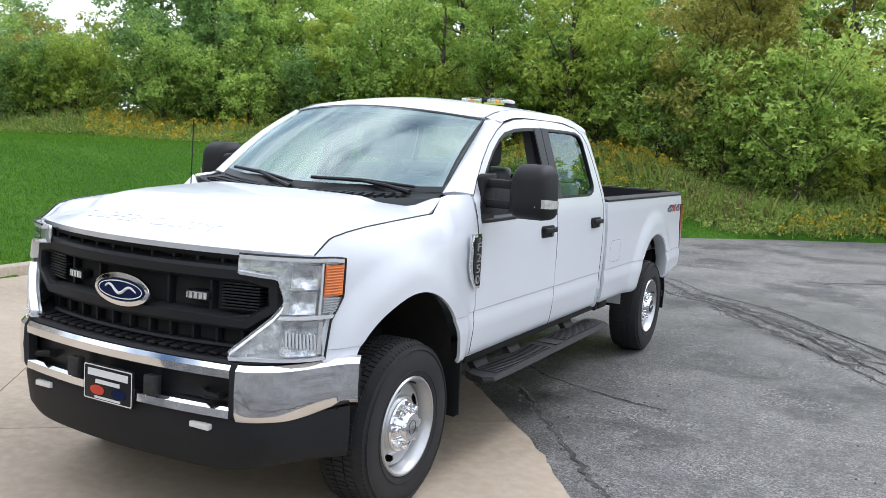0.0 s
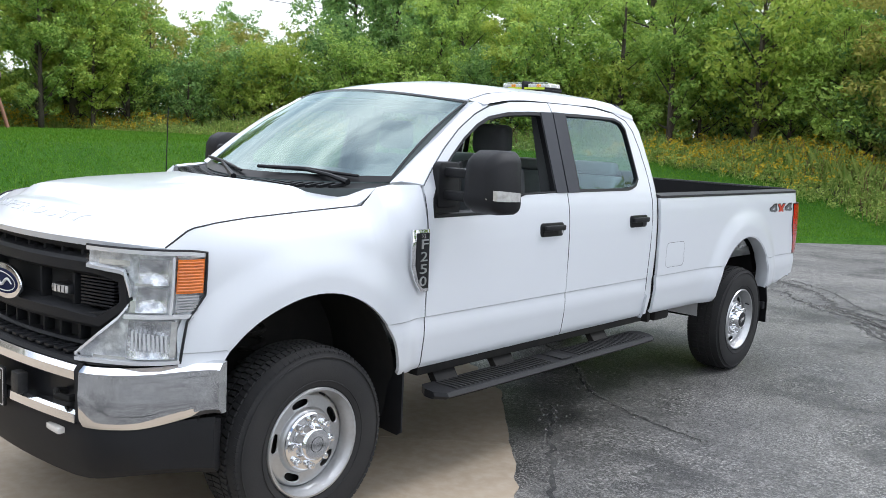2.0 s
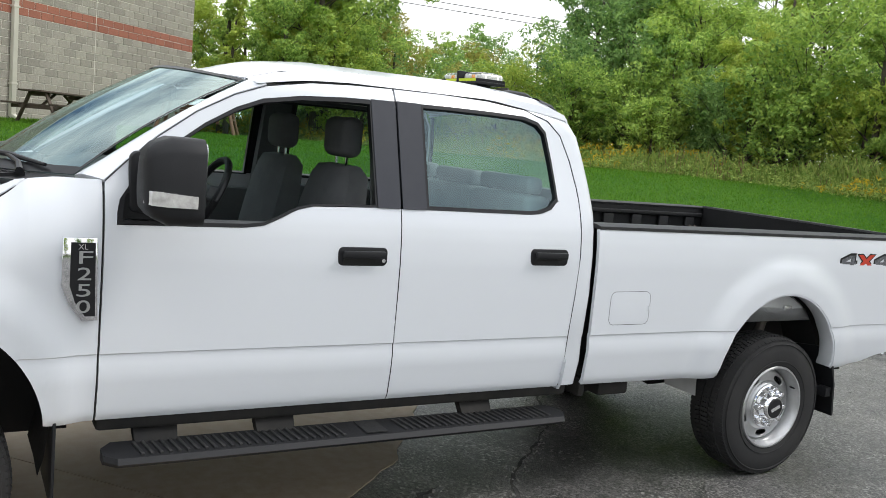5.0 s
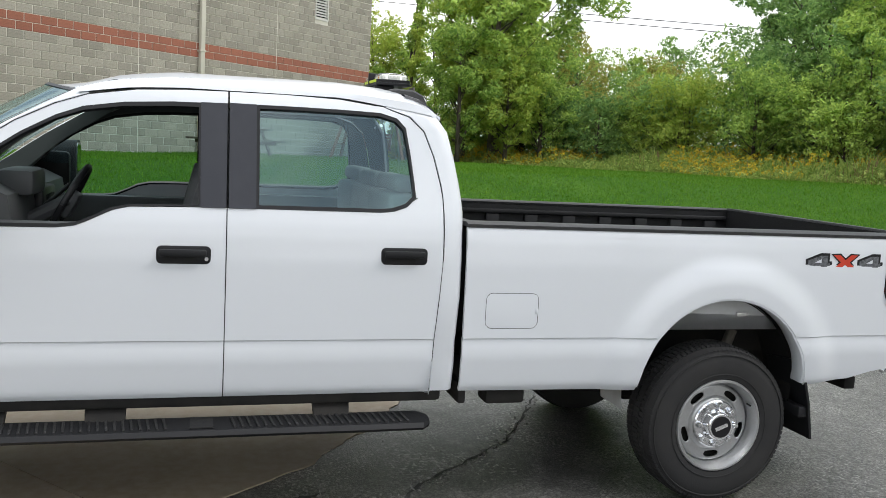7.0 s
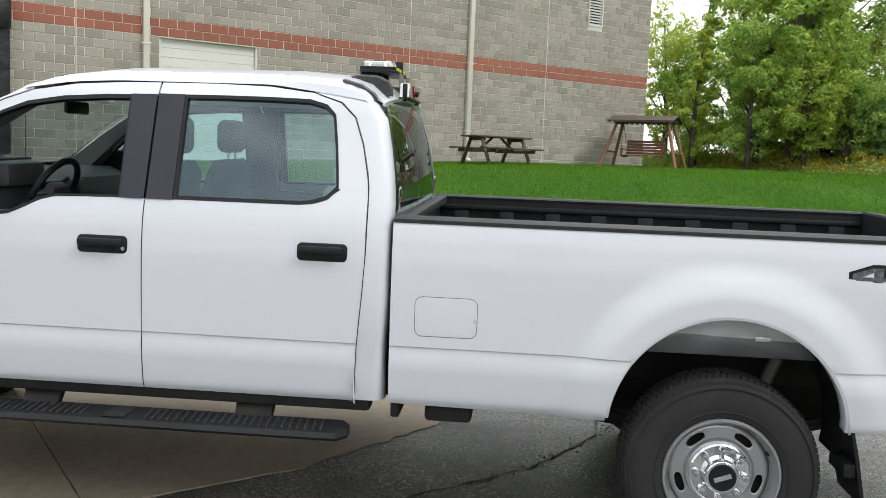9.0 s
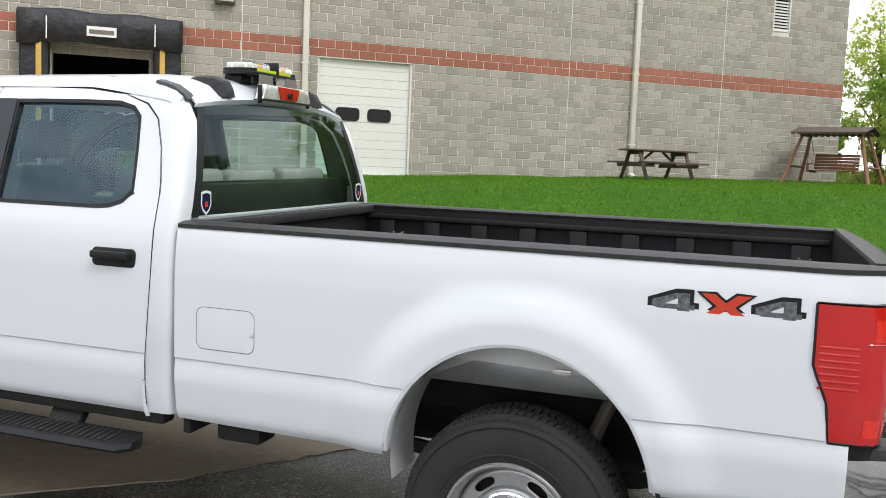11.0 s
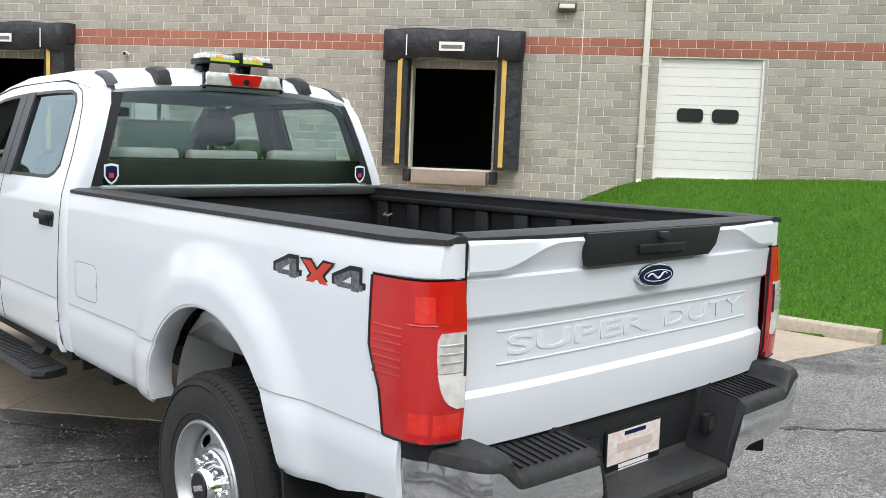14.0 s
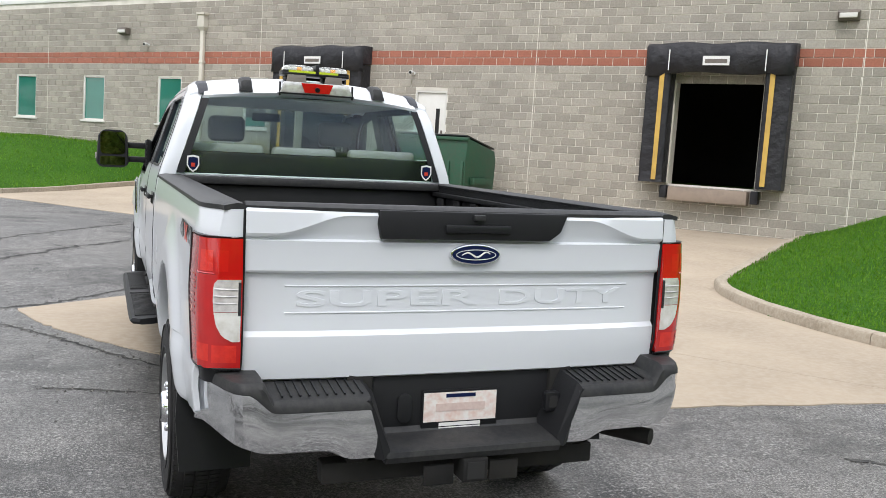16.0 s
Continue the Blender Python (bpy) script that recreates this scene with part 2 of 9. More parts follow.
    # a wide stretch by the truck's tail, darker and glossier, with a ragged rim
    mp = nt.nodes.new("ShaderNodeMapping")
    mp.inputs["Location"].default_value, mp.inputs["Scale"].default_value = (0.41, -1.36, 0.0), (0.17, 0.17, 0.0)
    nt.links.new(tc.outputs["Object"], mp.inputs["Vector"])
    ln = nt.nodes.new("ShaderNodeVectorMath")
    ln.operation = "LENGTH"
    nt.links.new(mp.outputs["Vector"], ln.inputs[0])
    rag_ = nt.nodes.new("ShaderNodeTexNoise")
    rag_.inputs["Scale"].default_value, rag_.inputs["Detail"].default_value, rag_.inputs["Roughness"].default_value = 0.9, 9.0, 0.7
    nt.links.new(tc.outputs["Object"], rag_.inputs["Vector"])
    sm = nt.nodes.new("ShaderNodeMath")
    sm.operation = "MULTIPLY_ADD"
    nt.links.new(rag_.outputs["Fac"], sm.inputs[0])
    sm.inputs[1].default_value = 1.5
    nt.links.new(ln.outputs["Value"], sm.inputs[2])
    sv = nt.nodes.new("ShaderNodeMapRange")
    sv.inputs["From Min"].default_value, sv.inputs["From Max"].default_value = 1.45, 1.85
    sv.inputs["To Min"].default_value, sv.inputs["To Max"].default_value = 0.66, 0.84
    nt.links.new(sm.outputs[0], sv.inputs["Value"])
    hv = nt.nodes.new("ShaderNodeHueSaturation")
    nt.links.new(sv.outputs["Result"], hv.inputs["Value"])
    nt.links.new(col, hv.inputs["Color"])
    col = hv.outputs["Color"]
    # pale worn chips in drifts over the dark binder
    for scale, sc0, lo_, hi_ in ((75.0, 0.75, 0.55, 0.61), (38.0, 1.9, 0.57, 0.64)):
        chip = nt.nodes.new("ShaderNodeTexNoise")
        chip.inputs["Scale"].default_value, chip.inputs["Detail"].default_value = scale, 2.0
        nt.links.new(tc.outputs["Object"], chip.inputs["Vector"])
        cr = nt.nodes.new("ShaderNodeMapRange")
        cr.inputs["From Min"].default_value, cr.inputs["From Max"].default_value = lo_, hi_
        nt.links.new(chip.outputs["Fac"], cr.inputs["Value"])
        drift = nt.nodes.new("ShaderNodeTexNoise")
        drift.inputs["Scale"].default_value, drift.inputs["Detail"].default_value, drift.inputs["Roughness"].default_value = sc0, 7.0, 0.65
        nt.links.new(tc.outputs["Object"], drift.inputs["Vector"])
        dr = nt.nodes.new("ShaderNodeMapRange")
        dr.inputs["From Min"].default_value, dr.inputs["From Max"].default_value = 0.46, 0.60
        dr.inputs["To Min"].default_value, dr.inputs["To Max"].default_value = 0.12, 0.9
        nt.links.new(drift.outputs["Fac"], dr.inputs["Value"])
        mu = nt.nodes.new("ShaderNodeMath")
        mu.operation = "MULTIPLY"
        nt.links.new(cr.outputs["Result"], mu.inputs[0])
        nt.links.new(dr.outputs["Result"], mu.inputs[1])
        mx = nt.nodes.new("ShaderNodeMix")
        mx.data_type = "RGBA"
        nt.links.new(mu.outputs[0], mx.inputs["Factor"])
        nt.links.new(col, mx.inputs["A"])
        mx.inputs["B"].default_value = (0.36, 0.35, 0.33, 1)
        col = mx.outputs["Result"]
    nt.links.new(col, b.inputs["Base Color"])
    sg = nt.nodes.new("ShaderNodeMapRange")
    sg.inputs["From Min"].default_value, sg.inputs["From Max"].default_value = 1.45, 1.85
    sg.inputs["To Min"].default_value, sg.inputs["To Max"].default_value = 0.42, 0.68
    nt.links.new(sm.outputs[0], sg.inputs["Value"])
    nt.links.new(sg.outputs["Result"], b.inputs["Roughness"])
    return m


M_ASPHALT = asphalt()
M_CONCRETE = shade("concrete", (0.40, 0.325, 0.24), 0.8, var=(0.5, 0.8, (0.27, 0.215, 0.155)), fine=(14.0, 0.45, (0.43, 0.37, 0.295)), bump=(90.0, 0.25, 0.004), objrand=0.06)
M_KERB = shade("kerb_concrete", (0.36, 0.30, 0.23), 0.85, var=(1.4, 0.7, (0.22, 0.18, 0.13)), fine=(22.0, 0.6, (0.44, 0.39, 0.31)), bump=(60.0, 0.5, 0.006))
M_LAWN = shade("lawn_turf", (0.048, 0.142, 0.012), 0.9, var=(0.45, 0.9, (0.088, 0.200, 0.020)), fine=(14.0, 0.9, (0.030, 0.100, 0.008)), bump=(55.0, 1.0, 0.05), ior=1.2)
M_SOIL = shade("weedy_soil", (0.075, 0.085, 0.028), 0.95, var=(0.3, 0.6, (0.05, 0.045, 0.025)), fine=(8.0, 0.8, (0.04, 0.075, 0.02)), bump=(12.0, 1.0, 0.08))
M_CRACK = shade("crack_filler", (0.030, 0.030, 0.030), 0.95, var=(9.0, 0.9, (0.10, 0.098, 0.09)), bump=(50.0, 0.6, 0.01))
M_GRAVEL = shade("loose_grit", (0.17, 0.165, 0.155), 0.9, island=0.5)
M_BLOCK = shade("split_block", (0.400, 0.368, 0.312), 0.92, var=(0.7, 0.7, (0.315, 0.290, 0.246)), fine=(30.0, 0.6, (0.25, 0.232, 0.20)), bump=(45.0, 0.9, 0.012), island=0.15, objrand=0.15)
M_REDBLOCK = shade("red_block", (0.36, 0.135, 0.088), 0.92, var=(0.9, 0.5, (0.29, 0.11, 0.075)), fine=(30.0, 0.4, (0.20, 0.08, 0.055)), bump=(45.0, 0.9, 0.012), island=0.08, objrand=0.08)
M_MORTAR = shade("mortar", (0.76, 0.73, 0.66), 0.95, var=(1.2, 0.5, (0.40, 0.37, 0.31)), bump=(60.0, 0.4, 0.004))
M_COPING = shade("white_coping", (0.75, 0.75, 0.73), 0.4, var=(0.8, 0.3, (0.62, 0.62, 0.6)))
M_ROOFING = shade("roofing", (0.25, 0.25, 0.25), 0.9, var=(0.3, 0.5, (0.2, 0.2, 0.2)))
M_DOOR_WHITE = shade("door_enamel", (0.72, 0.71, 0.67), 0.45, var=(0.8, 0.35, (0.62, 0.61, 0.57)), fine=(9.0, 0.25, (0.6, 0.59, 0.54)))
M_CREAM = shade("downpipe_enamel", (0.62, 0.59, 0.51), 0.5, var=(1.0, 0.5, (0.5, 0.47, 0.4)))
M_VINYL = shade("black_vinyl", (0.016, 0.016, 0.019), 0.5, var=(2.0, 0.6, (0.032, 0.032, 0.036)), bump=(5.0, 1.0, 0.05), ior=1.4)
M_YELLOW = shade("yellow_stripe", (0.60, 0.38, 0.08), 0.6, var=(3.0, 0.5, (0.38, 0.24, 0.06)))
# near-black: dark panes, and unlit depth painted into docks, vents and mouths
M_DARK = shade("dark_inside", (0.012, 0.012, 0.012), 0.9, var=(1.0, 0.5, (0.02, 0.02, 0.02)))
M_STEEL = shade("dock_steel", (0.20, 0.185, 0.165), 0.6, metal=0.5, var=(3.0, 0.7, (0.13, 0.10, 0.08)), bump=(20, 0.3, 0.004))
M_PLANK_DOCK = shade("dock_lip", (0.30, 0.235, 0.185), 0.75, var=(3.0, 0.7, (0.20, 0.16, 0.13)), bump=(20, 0.3, 0.004))
M_WINGLASS = shade("green_glass", (0.02, 0.16, 0.12), 0.06, var=(0.8, 0.4, (0.03, 0.22, 0.17)), coat=0.5)
M_FRAME_W = shade("window_frame_paint", (0.68, 0.67, 0.63), 0.5, var=(2.0, 0.3, (0.55, 0.54, 0.5)))
M_GREENBIN = shade("green_steel_paint", (0.010, 0.075, 0.038), 0.5, var=(1.5, 0.6, (0.02, 0.055, 0.03)), fine=(12, 0.3, (0.06, 0.06, 0.04)), bump=(8, 0.2, 0.01))
M_BLACKPLASTIC = shade("black_plastic_lid", (0.015, 0.017, 0.016), 0.45, var=(2.0, 0.4, (0.03, 0.03, 0.03)))
M_WOOD_DARK = shade("weathered_wood", (0.085, 0.062, 0.045), 0.85, var=(4.0, 0.6, (0.05, 0.037, 0.028)), fine=(40.0, 0.5, (0.12, 0.09, 0.07)), bump=(30, 0.5, 0.006))
M_WOOD_RED = shade("red_stained_wood", (0.19, 0.075, 0.038), 0.75, var=(4.0, 0.6, (0.13, 0.055, 0.03)), fine=(40.0, 0.4, (0.24, 0.11, 0.06)), bump=(30, 0.4, 0.005))
M_WOOD_LOG = shade("peeled_log", (0.26, 0.125, 0.075), 0.75, var=(4.0, 0.6, (0.19, 0.09, 0.055)), bump=(30, 0.4, 0.005))
M_BARK = shade("bark", (0.075, 0.060, 0.045), 0.95, var=(3.0, 0.6, (0.12, 0.10, 0.08)), bump=(14, 1.0, 0.03))
M_LEAF = leafy("leaf_green", (0.165, 0.310, 0.070), (0.58, 0.72, 0.17), 0.75, 0.3)
M_LEAF_DARK = leafy("leaf_dark_green", (0.095, 0.210, 0.070), (0.38, 0.56, 0.17), 0.75, 0.25)
M_LEAF_YELLOW = leafy("leaf_yellow_green", (0.26, 0.40, 0.065), (0.56, 0.62, 0.13), 0.75, 0.3)
M_LEAF_OLIVE = leafy("leaf_olive", (0.20, 0.24, 0.06), (0.54, 0.50, 0.13), 0.75, 0.3)
M_WEED = leafy("weed_leaf", (0.17, 0.29, 0.06), (0.48, 0.54, 0.15), 0.8, 0.1)
M_GOLD = leafy("goldenrod_bloom", (0.74, 0.56, 0.05), (0.46, 0.34, 0.05), 0.8, 0.1)
M_STRAW = leafy("dry_stalk", (0.34, 0.24, 0.12), (0.22, 0.17, 0.09), 0.8, 0.1)
M_BLADE = leafy("grass_blade", (0.075, 0.215, 0.016), (0.165, 0.310, 0.032), 0.9, 0.05)
M_WIRE = shade("utility_wire", (0.03, 0.03, 0.03), 0.7)


# ---- mesh helpers ----
def part(name, bm, material, parent=None, label="", smooth=True, angle=0.6):
    """Links a bmesh as one mesh object under a thing or a part."""
    me = bpy.data.meshes.new(name)
    bmesh.ops.recalc_face_normals(bm, faces=bm.faces)
    if smooth:
        for f in bm.faces:
            f.smooth = True
        for e in bm.edges:
            if len(e.link_faces) == 2 and e.calc_face_angle(0) > angle:
                e.smooth = False
    bm.to_mesh(me)
    bm.free()
    me.materials.append(material)
    ob = new(name, me)
    if parent is not None:
        ob.parent = parent
    if label:
        tagged(ob, label)
    return ob


def raw(name, verts, faces, material, parent=None, label="", smooth=False):
    me = bpy.data.meshes.new(name)
    me.from_pydata(verts if isinstance(verts, list) else verts.tolist(), [], faces if isinstance(faces, list) else faces.tolist())
    me.materials.append(material)
    if smooth:
        me.polygons.foreach_set("use_smooth", [True] * len(me.polygons))
    me.update()
    ob = new(name, me)
    if parent is not None:
        ob.parent = parent
    if label:
        tagged(ob, label)
    return ob


def thing(name, label, category, at=None, group="", kind=""):
    ob = new(name)
    ob.empty_display_size = 0.1
    if at is not None:
        ob.matrix_world = at
    return tagged(ob, label, category, group, kind)


def box(x0, x1, y0, y1, z0, z1, bevel=0.0, seg=2, bm=None, m=None):
    own = bm is None
    bm = bm or bmesh.new()
    r = bmesh.ops.create_cube(bm, size=1)
    vs = r["verts"]
    for v in vs:
        v.co = Vector(((x0 + x1) / 2 + v.co.x * (x1 - x0), (y0 + y1) / 2 + v.co.y * (y1 - y0), (z0 + z1) / 2 + v.co.z * (z1 - z0)))
    if bevel:
        es = list({e for v in vs for e in v.link_edges})
        r = bmesh.ops.bevel(bm, geom=es, offset=bevel, segments=seg, profile=0.5, affect="EDGES")
        vs = list({v for f in r["faces"] for v in f.verts} | {v for v in vs if v.is_valid})
    if m is not None:
        bmesh.ops.transform(bm, matrix=m, verts=vs)
    return bm


def bar(a, b, w, h, bevel=0.0, bm=None, up=(0, 0, 1)):
    """A rectangular beam from a to b, w across and h along up."""
    a, b = Vector(a), Vector(b)
    d = b - a
    zax = d.normalized()
    upv = Vector(up)
    if abs(zax.dot(upv)) > 0.98:
        upv = Vector((0, 1, 0))
    xax = upv.cross(zax).normalized()
    yax = zax.cross(xax)
    m = Matrix((xax, yax, zax)).transposed().to_4x4()
    m.translation = (a + b) / 2
    return box(-w / 2, w / 2, -h / 2, h / 2, -d.length / 2, d.length / 2, bevel, 2, bm, m)


def tube(path, radius, n=10, bm=None, cap=True):
    """A round tube along points; radius a number or one per point."""
    bm = bm or bmesh.new()
    pts = [Vector(p) for p in path]
    rad = radius if isinstance(radius, (list, tuple)) else [radius] * len(pts)
    rings, xax = [], None
    for i, p in enumerate(pts):
        d = (pts[min(i + 1, len(pts) - 1)] - pts[max(i - 1, 0)]).normalized()
        if xax is None:
            ref = Vector((0, 0, 1)) if abs(d.z) < 0.9 else Vector((1, 0, 0))
            xax = ref.cross(d).normalized()
        else:
            xax = (xax - d * xax.dot(d)).normalized()
        yax = d.cross(xax)
        rings.append([bm.verts.new(p + (xax * math.cos(2 * math.pi * k / n) + yax * math.sin(2 * math.pi * k / n)) * rad[i]) for k in range(n)])
    for a, b in zip(rings, rings[1:]):
        for k in range(n):
            bm.faces.new((a[k], a[(k + 1) % n], b[(k + 1) % n], b[k]))
    if cap:
        bm.faces.new(rings[0][::-1])
        bm.faces.new(rings[-1])
    return bm


def loft(rows, bm=None, closed=False, caps=False):
    """Faces between rows of points, each row as long as the next."""
    bm = bm or bmesh.new()
    vs = [[bm.verts.new(p) for p in r] for r in rows]
    for a, b in zip(vs, vs[1:]):
        n = len(a)
        for k in range(n if closed else n - 1):
            q = (a[k], a[(k + 1) % n], b[(k + 1) % n], b[k])
            if (q[0].co - q[1].co).length < 1e-6 and (q[2].co - q[3].co).length < 1e-6:
                continue
            bm.faces.new(q)
    if caps:
        bm.faces.new(vs[0][::-1])
        bm.faces.new(vs[-1])
    return bm


def lathe(profile, n=32, axis="x", bm=None):
    """Turn (along, radius) pairs round the axis through the origin."""
    rows = []
    for a, r in profile:
        row = []
        for k in range(n):
            c, s = r * math.cos(2 * math.pi * k / n), r * math.sin(2 * math.pi * k / n)
            row.append((a, c, s) if axis == "x" else ((c, a, s) if axis == "y" else (c, s, a)))
        rows.append(row)
    return loft(rows, bm, closed=True)


def prism(poly, depth, plane="xz", at=0.0, bevel=0.0, bm=None):
    """A flat outline given thickness. plane xz: outline (x, z), from y=at to at+depth; yz: from x=at; xy: from z=at."""
    own = bm or bmesh.new()

    def to3(p, d):
        return (p[0], d, p[1]) if plane == "xz" else ((d, p[0], p[1]) if plane == "yz" else (p[0], p[1], d))
    a = [own.verts.new(to3(p, at)) for p in poly]
    b = [own.verts.new(to3(p, at + depth)) for p in poly]
    fs = [own.faces.new(a[::-1]), own.faces.new(b)]
    n = len(poly)
    for k in range(n):
        fs.append(own.faces.new((a[k], a[(k + 1) % n], b[(k + 1) % n], b[k])))
    if bevel:
        bmesh.ops.recalc_face_normals(own, faces=fs)
        es = list({e for f in fs[:2] for e in f.edges})
        bmesh.ops.bevel(own, geom=es, offset=bevel, segments=2, profile=0.5, affect="EDGES")
    return own


def rounded(x0, x1, y0, y1, r, n=5):
    out = []
    for cx, cy, a0 in ((x1 - r, y1 - r, 0), (x0 + r, y1 - r, 90), (x0 + r, y0 + r, 180), (x1 - r, y0 + r, 270)):
        for k in range(n + 1):
            a = radians(a0 + 90 * k / n)
            out.append((cx + r * math.cos(a), cy + r * math.sin(a)))
    return out


def lettering(text, size, depth, material, m, parent, name="lettering", label="", bold=0.0, shear=0.0, width=None):
    """Words in the built-in font as a mesh, in the local xy plane of m, centred."""
    cu = bpy.data.curves.new(name, "FONT")
    cu.body, cu.size, cu.extrude, cu.align_x, cu.align_y, cu.offset, cu.shear = text, size, depth, "CENTER", "CENTER", bold, shear
    tmp = new(name + "_tmp", cu)
    me = bpy.data.meshes.new_from_object(tmp.evaluated_get(bpy.context.evaluated_depsgraph_get()))
    bpy.data.objects.remove(tmp)
    bpy.data.curves.remove(cu)
    me.materials.clear()
    me.materials.append(material)
    me.name = name
    if width:
        xs = [v.co.x for v in me.vertices]
        k = width / (max(xs) - min(xs))
        for v in me.vertices:
            v.co.x *= k
    ob = new(name, me)
    ob.parent = parent
    ob.matrix_local = m
    if label:
        tagged(ob, label)
    return ob


def ss(a):
    a = np.clip(a, 0.0, 1.0)
    return a * a * (3 - 2 * a)


# ---- the site: axes of the building (along its front, into it) ----
UX, UY = math.cos(radians(128.5)), math.sin(radians(128.5))
NX, NY = -UY, UX
BLD = Matrix(((UX, NX, 0, 0), (UY, NY, 0, 0), (0, 0, 1, 0), (0, 0, 0, 1)))
FRONT = 15.0                       # the front wall lies this far along the inward axis


def site(s, d):
    return (s * UX + d * NX, s * UY + d * NY)


KERB = [site(7.85, 15.2), site(7.78, 13), site(7.72, 10.5), site(7.68, 8.6), (-10.62, 1.45), (-10.1, 2.3), (-9.72, 3.3), (-9.55, 4.2), (-9.5, 5.1), (-9.56, 6.0), (-9.64, 6.9), (-9.72, 7.6)]
EDGE = [(-9.95, 7.75), (-10.25, 8.5), (-10.2, 10.5), (-9.6, 13.2), (-8.3, 16.3), (-6.3, 18.9), (-4.6, 21.0), (-2.4, 22.9), (-0.3, 24.5), (4.0, 27.0), (12.0, 30.0), (34.0, 33.0)]
KERB_B = [site(-10.9, 15.2), site(-10.9, 12), site(-10.9, 9), site(-11.2, 7.6), site(-12.2, 7.0), site(-16, 6.8), site(-34, 6.6)]
def eased(line, n=4):
    """A smooth curve through the points of a line."""
    out = []
    for i in range(len(line) - 1):
        p0, p1, p2, p3 = (np.array(line[max(0, min(len(line) - 1, k))]) for k in (i - 1, i, i + 1, i + 2))
        for k in range(n):
            t = k / n
            q = 0.5 * (2 * p1 + (p2 - p0) * t + (2 * p0 - 5 * p1 + 4 * p2 - p3) * t * t + (3 * p1 - p0 - 3 * p2 + p3) * t ** 3)
            out.append((float(q[0]), float(q[1])))
    return out + [line[-1]]


EDGE = eased(EDGE)
LOT = KERB + EDGE + [(40, 20), (40, -40)] + KERB_B[::-1]


def ramp(x, y):
    """Height of the paving, which rises a little to the docks."""
    return 0.40 * ss((NX * x + NY * y - 7.0) / 8.0)


def edge_distance(x, y, line):
    best = np.full(np.shape(x), 1e9)
    for (ax, ay), (bx, by) in zip(line, line[1:]):
        dx, dy = bx - ax, by - ay
        k = np.clip(((x - ax) * dx + (y - ay) * dy) / (dx * dx + dy * dy), 0, 1)
        best = np.minimum(best, np.hypot(x - ax - k * dx, y - ay - k * dy))
    return best


def inside(x, y, poly):
    hit = np.zeros(np.shape(x), bool)
    for (ax, ay), (bx, by) in zip(poly, poly[1:] + poly[:1]):
        if ay == by:
            continue
        c = ((ay > y) != (by > y)) & (x < (bx - ax) * (y - ay) / (by - ay) + ax)
        hit ^= c
    return hit


WEEDS = [(-60, 6.0), (-36, 12.5), (-29, 18.0), (-22, 20.8), (-15, 23.6), (-8.5, 24.6), (-5.6, 23.6), (-4.0, 22.3), (-2.9, 22.6), (-1.5, 23.7), (4, 27.1), (12, 30.5), (34, 33.5)]


def weed_side(x, y):
    """How far into the weeds a place lies (negative on the lawn)."""
    yl = np.interp(x, [p[0] for p in WEEDS], [p[1] for p in WEEDS])
    return y - yl


def terrain(x, y):
    x, y = np.asarray(x, float), np.asarray(y, float)
    d = NX * x + NY * y
    e = edge_distance(x, y, LOT + LOT[:1])
    low = ramp(x, y) + 0.12
    run = np.interp(d, [4, 15], [9.0, 3.2])
    top = 1.42 + 0.32 * ss(e / 16.0) + 0.5 * ss((weed_side(x, y) - 2) / 25.0)
    h = low + (top - low) * ss((e + 0.35) / run) * 1.0
    h = h + 0.03 * np.sin(x * 0.9 + 1.3) * np.sin(y * 0.8)  * ss(e / 4)
    lot = inside(x, y, LOT)
    far = ss((-d - 18) / 14) + ss((x - 34) / 6)
    h = np.where(lot, -0.07, np.where(e < 0.10, low - 0.04, h))
    return np.where(far > 0.5, np.where(lot, -0.07, 0.1 + 0.03 * np.clip(e, 0, 20)), h)


def spread(lo, hi, step, reach):
    a = list(np.arange(lo, hi, step))
    for k in range(1, 40):
        a.append(a[-1] + step * 1.22 ** k)
        a.insert(0, a[0] - step * 1.22 ** k)
        if a[-1] > reach:
            break
    return np.array(a)


gx, gy = spread(-34, 8, 0.32, 420), spread(-26, 36, 0.32, 420)
GX, GY = np.meshgrid(gx, gy)
GZ = terrain(GX, GY)
idx = np.arange(GX.size).reshape(GX.shape)
quads = np.stack([idx[:-1, :-1], idx[:-1, 1:], idx[1:, 1:], idx[1:, :-1]], -1).reshape(-1, 4)
ground = raw("ground", np.stack([GX.ravel(), GY.ravel(), GZ.ravel()], -1), quads, M_LAWN, smooth=True)
ground.data.materials.append(M_SOIL)
mid = np.stack([GX.ravel()[quads].mean(1), GY.ravel()[quads].mean(1)], -1)
weedy = (weed_side(mid[:, 0], mid[:, 1]) > 0.4) | (np.abs(mid[:, 0]) > 45) | (np.abs(mid[:, 1]) > 45)
ground.data.polygons.foreach_set("material_index", weedy.astype(np.int32))
tagged(ground, "mown green lawn bank running into weedy ground under trees", "ground", kind="structure")

# asphalt lot
bm = bmesh.new()
vs = [bm.verts.new((x, y, 0.0)) for x, y in LOT]
f = bm.faces.new(vs)
if f.normal.z < 0:
    f.normal_flip()
bmesh.ops.triangulate(bm, faces=[f])
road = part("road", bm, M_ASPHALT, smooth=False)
tagged(road, "worn patchy grey asphalt lot with cracks", "asphalt", kind="structure")

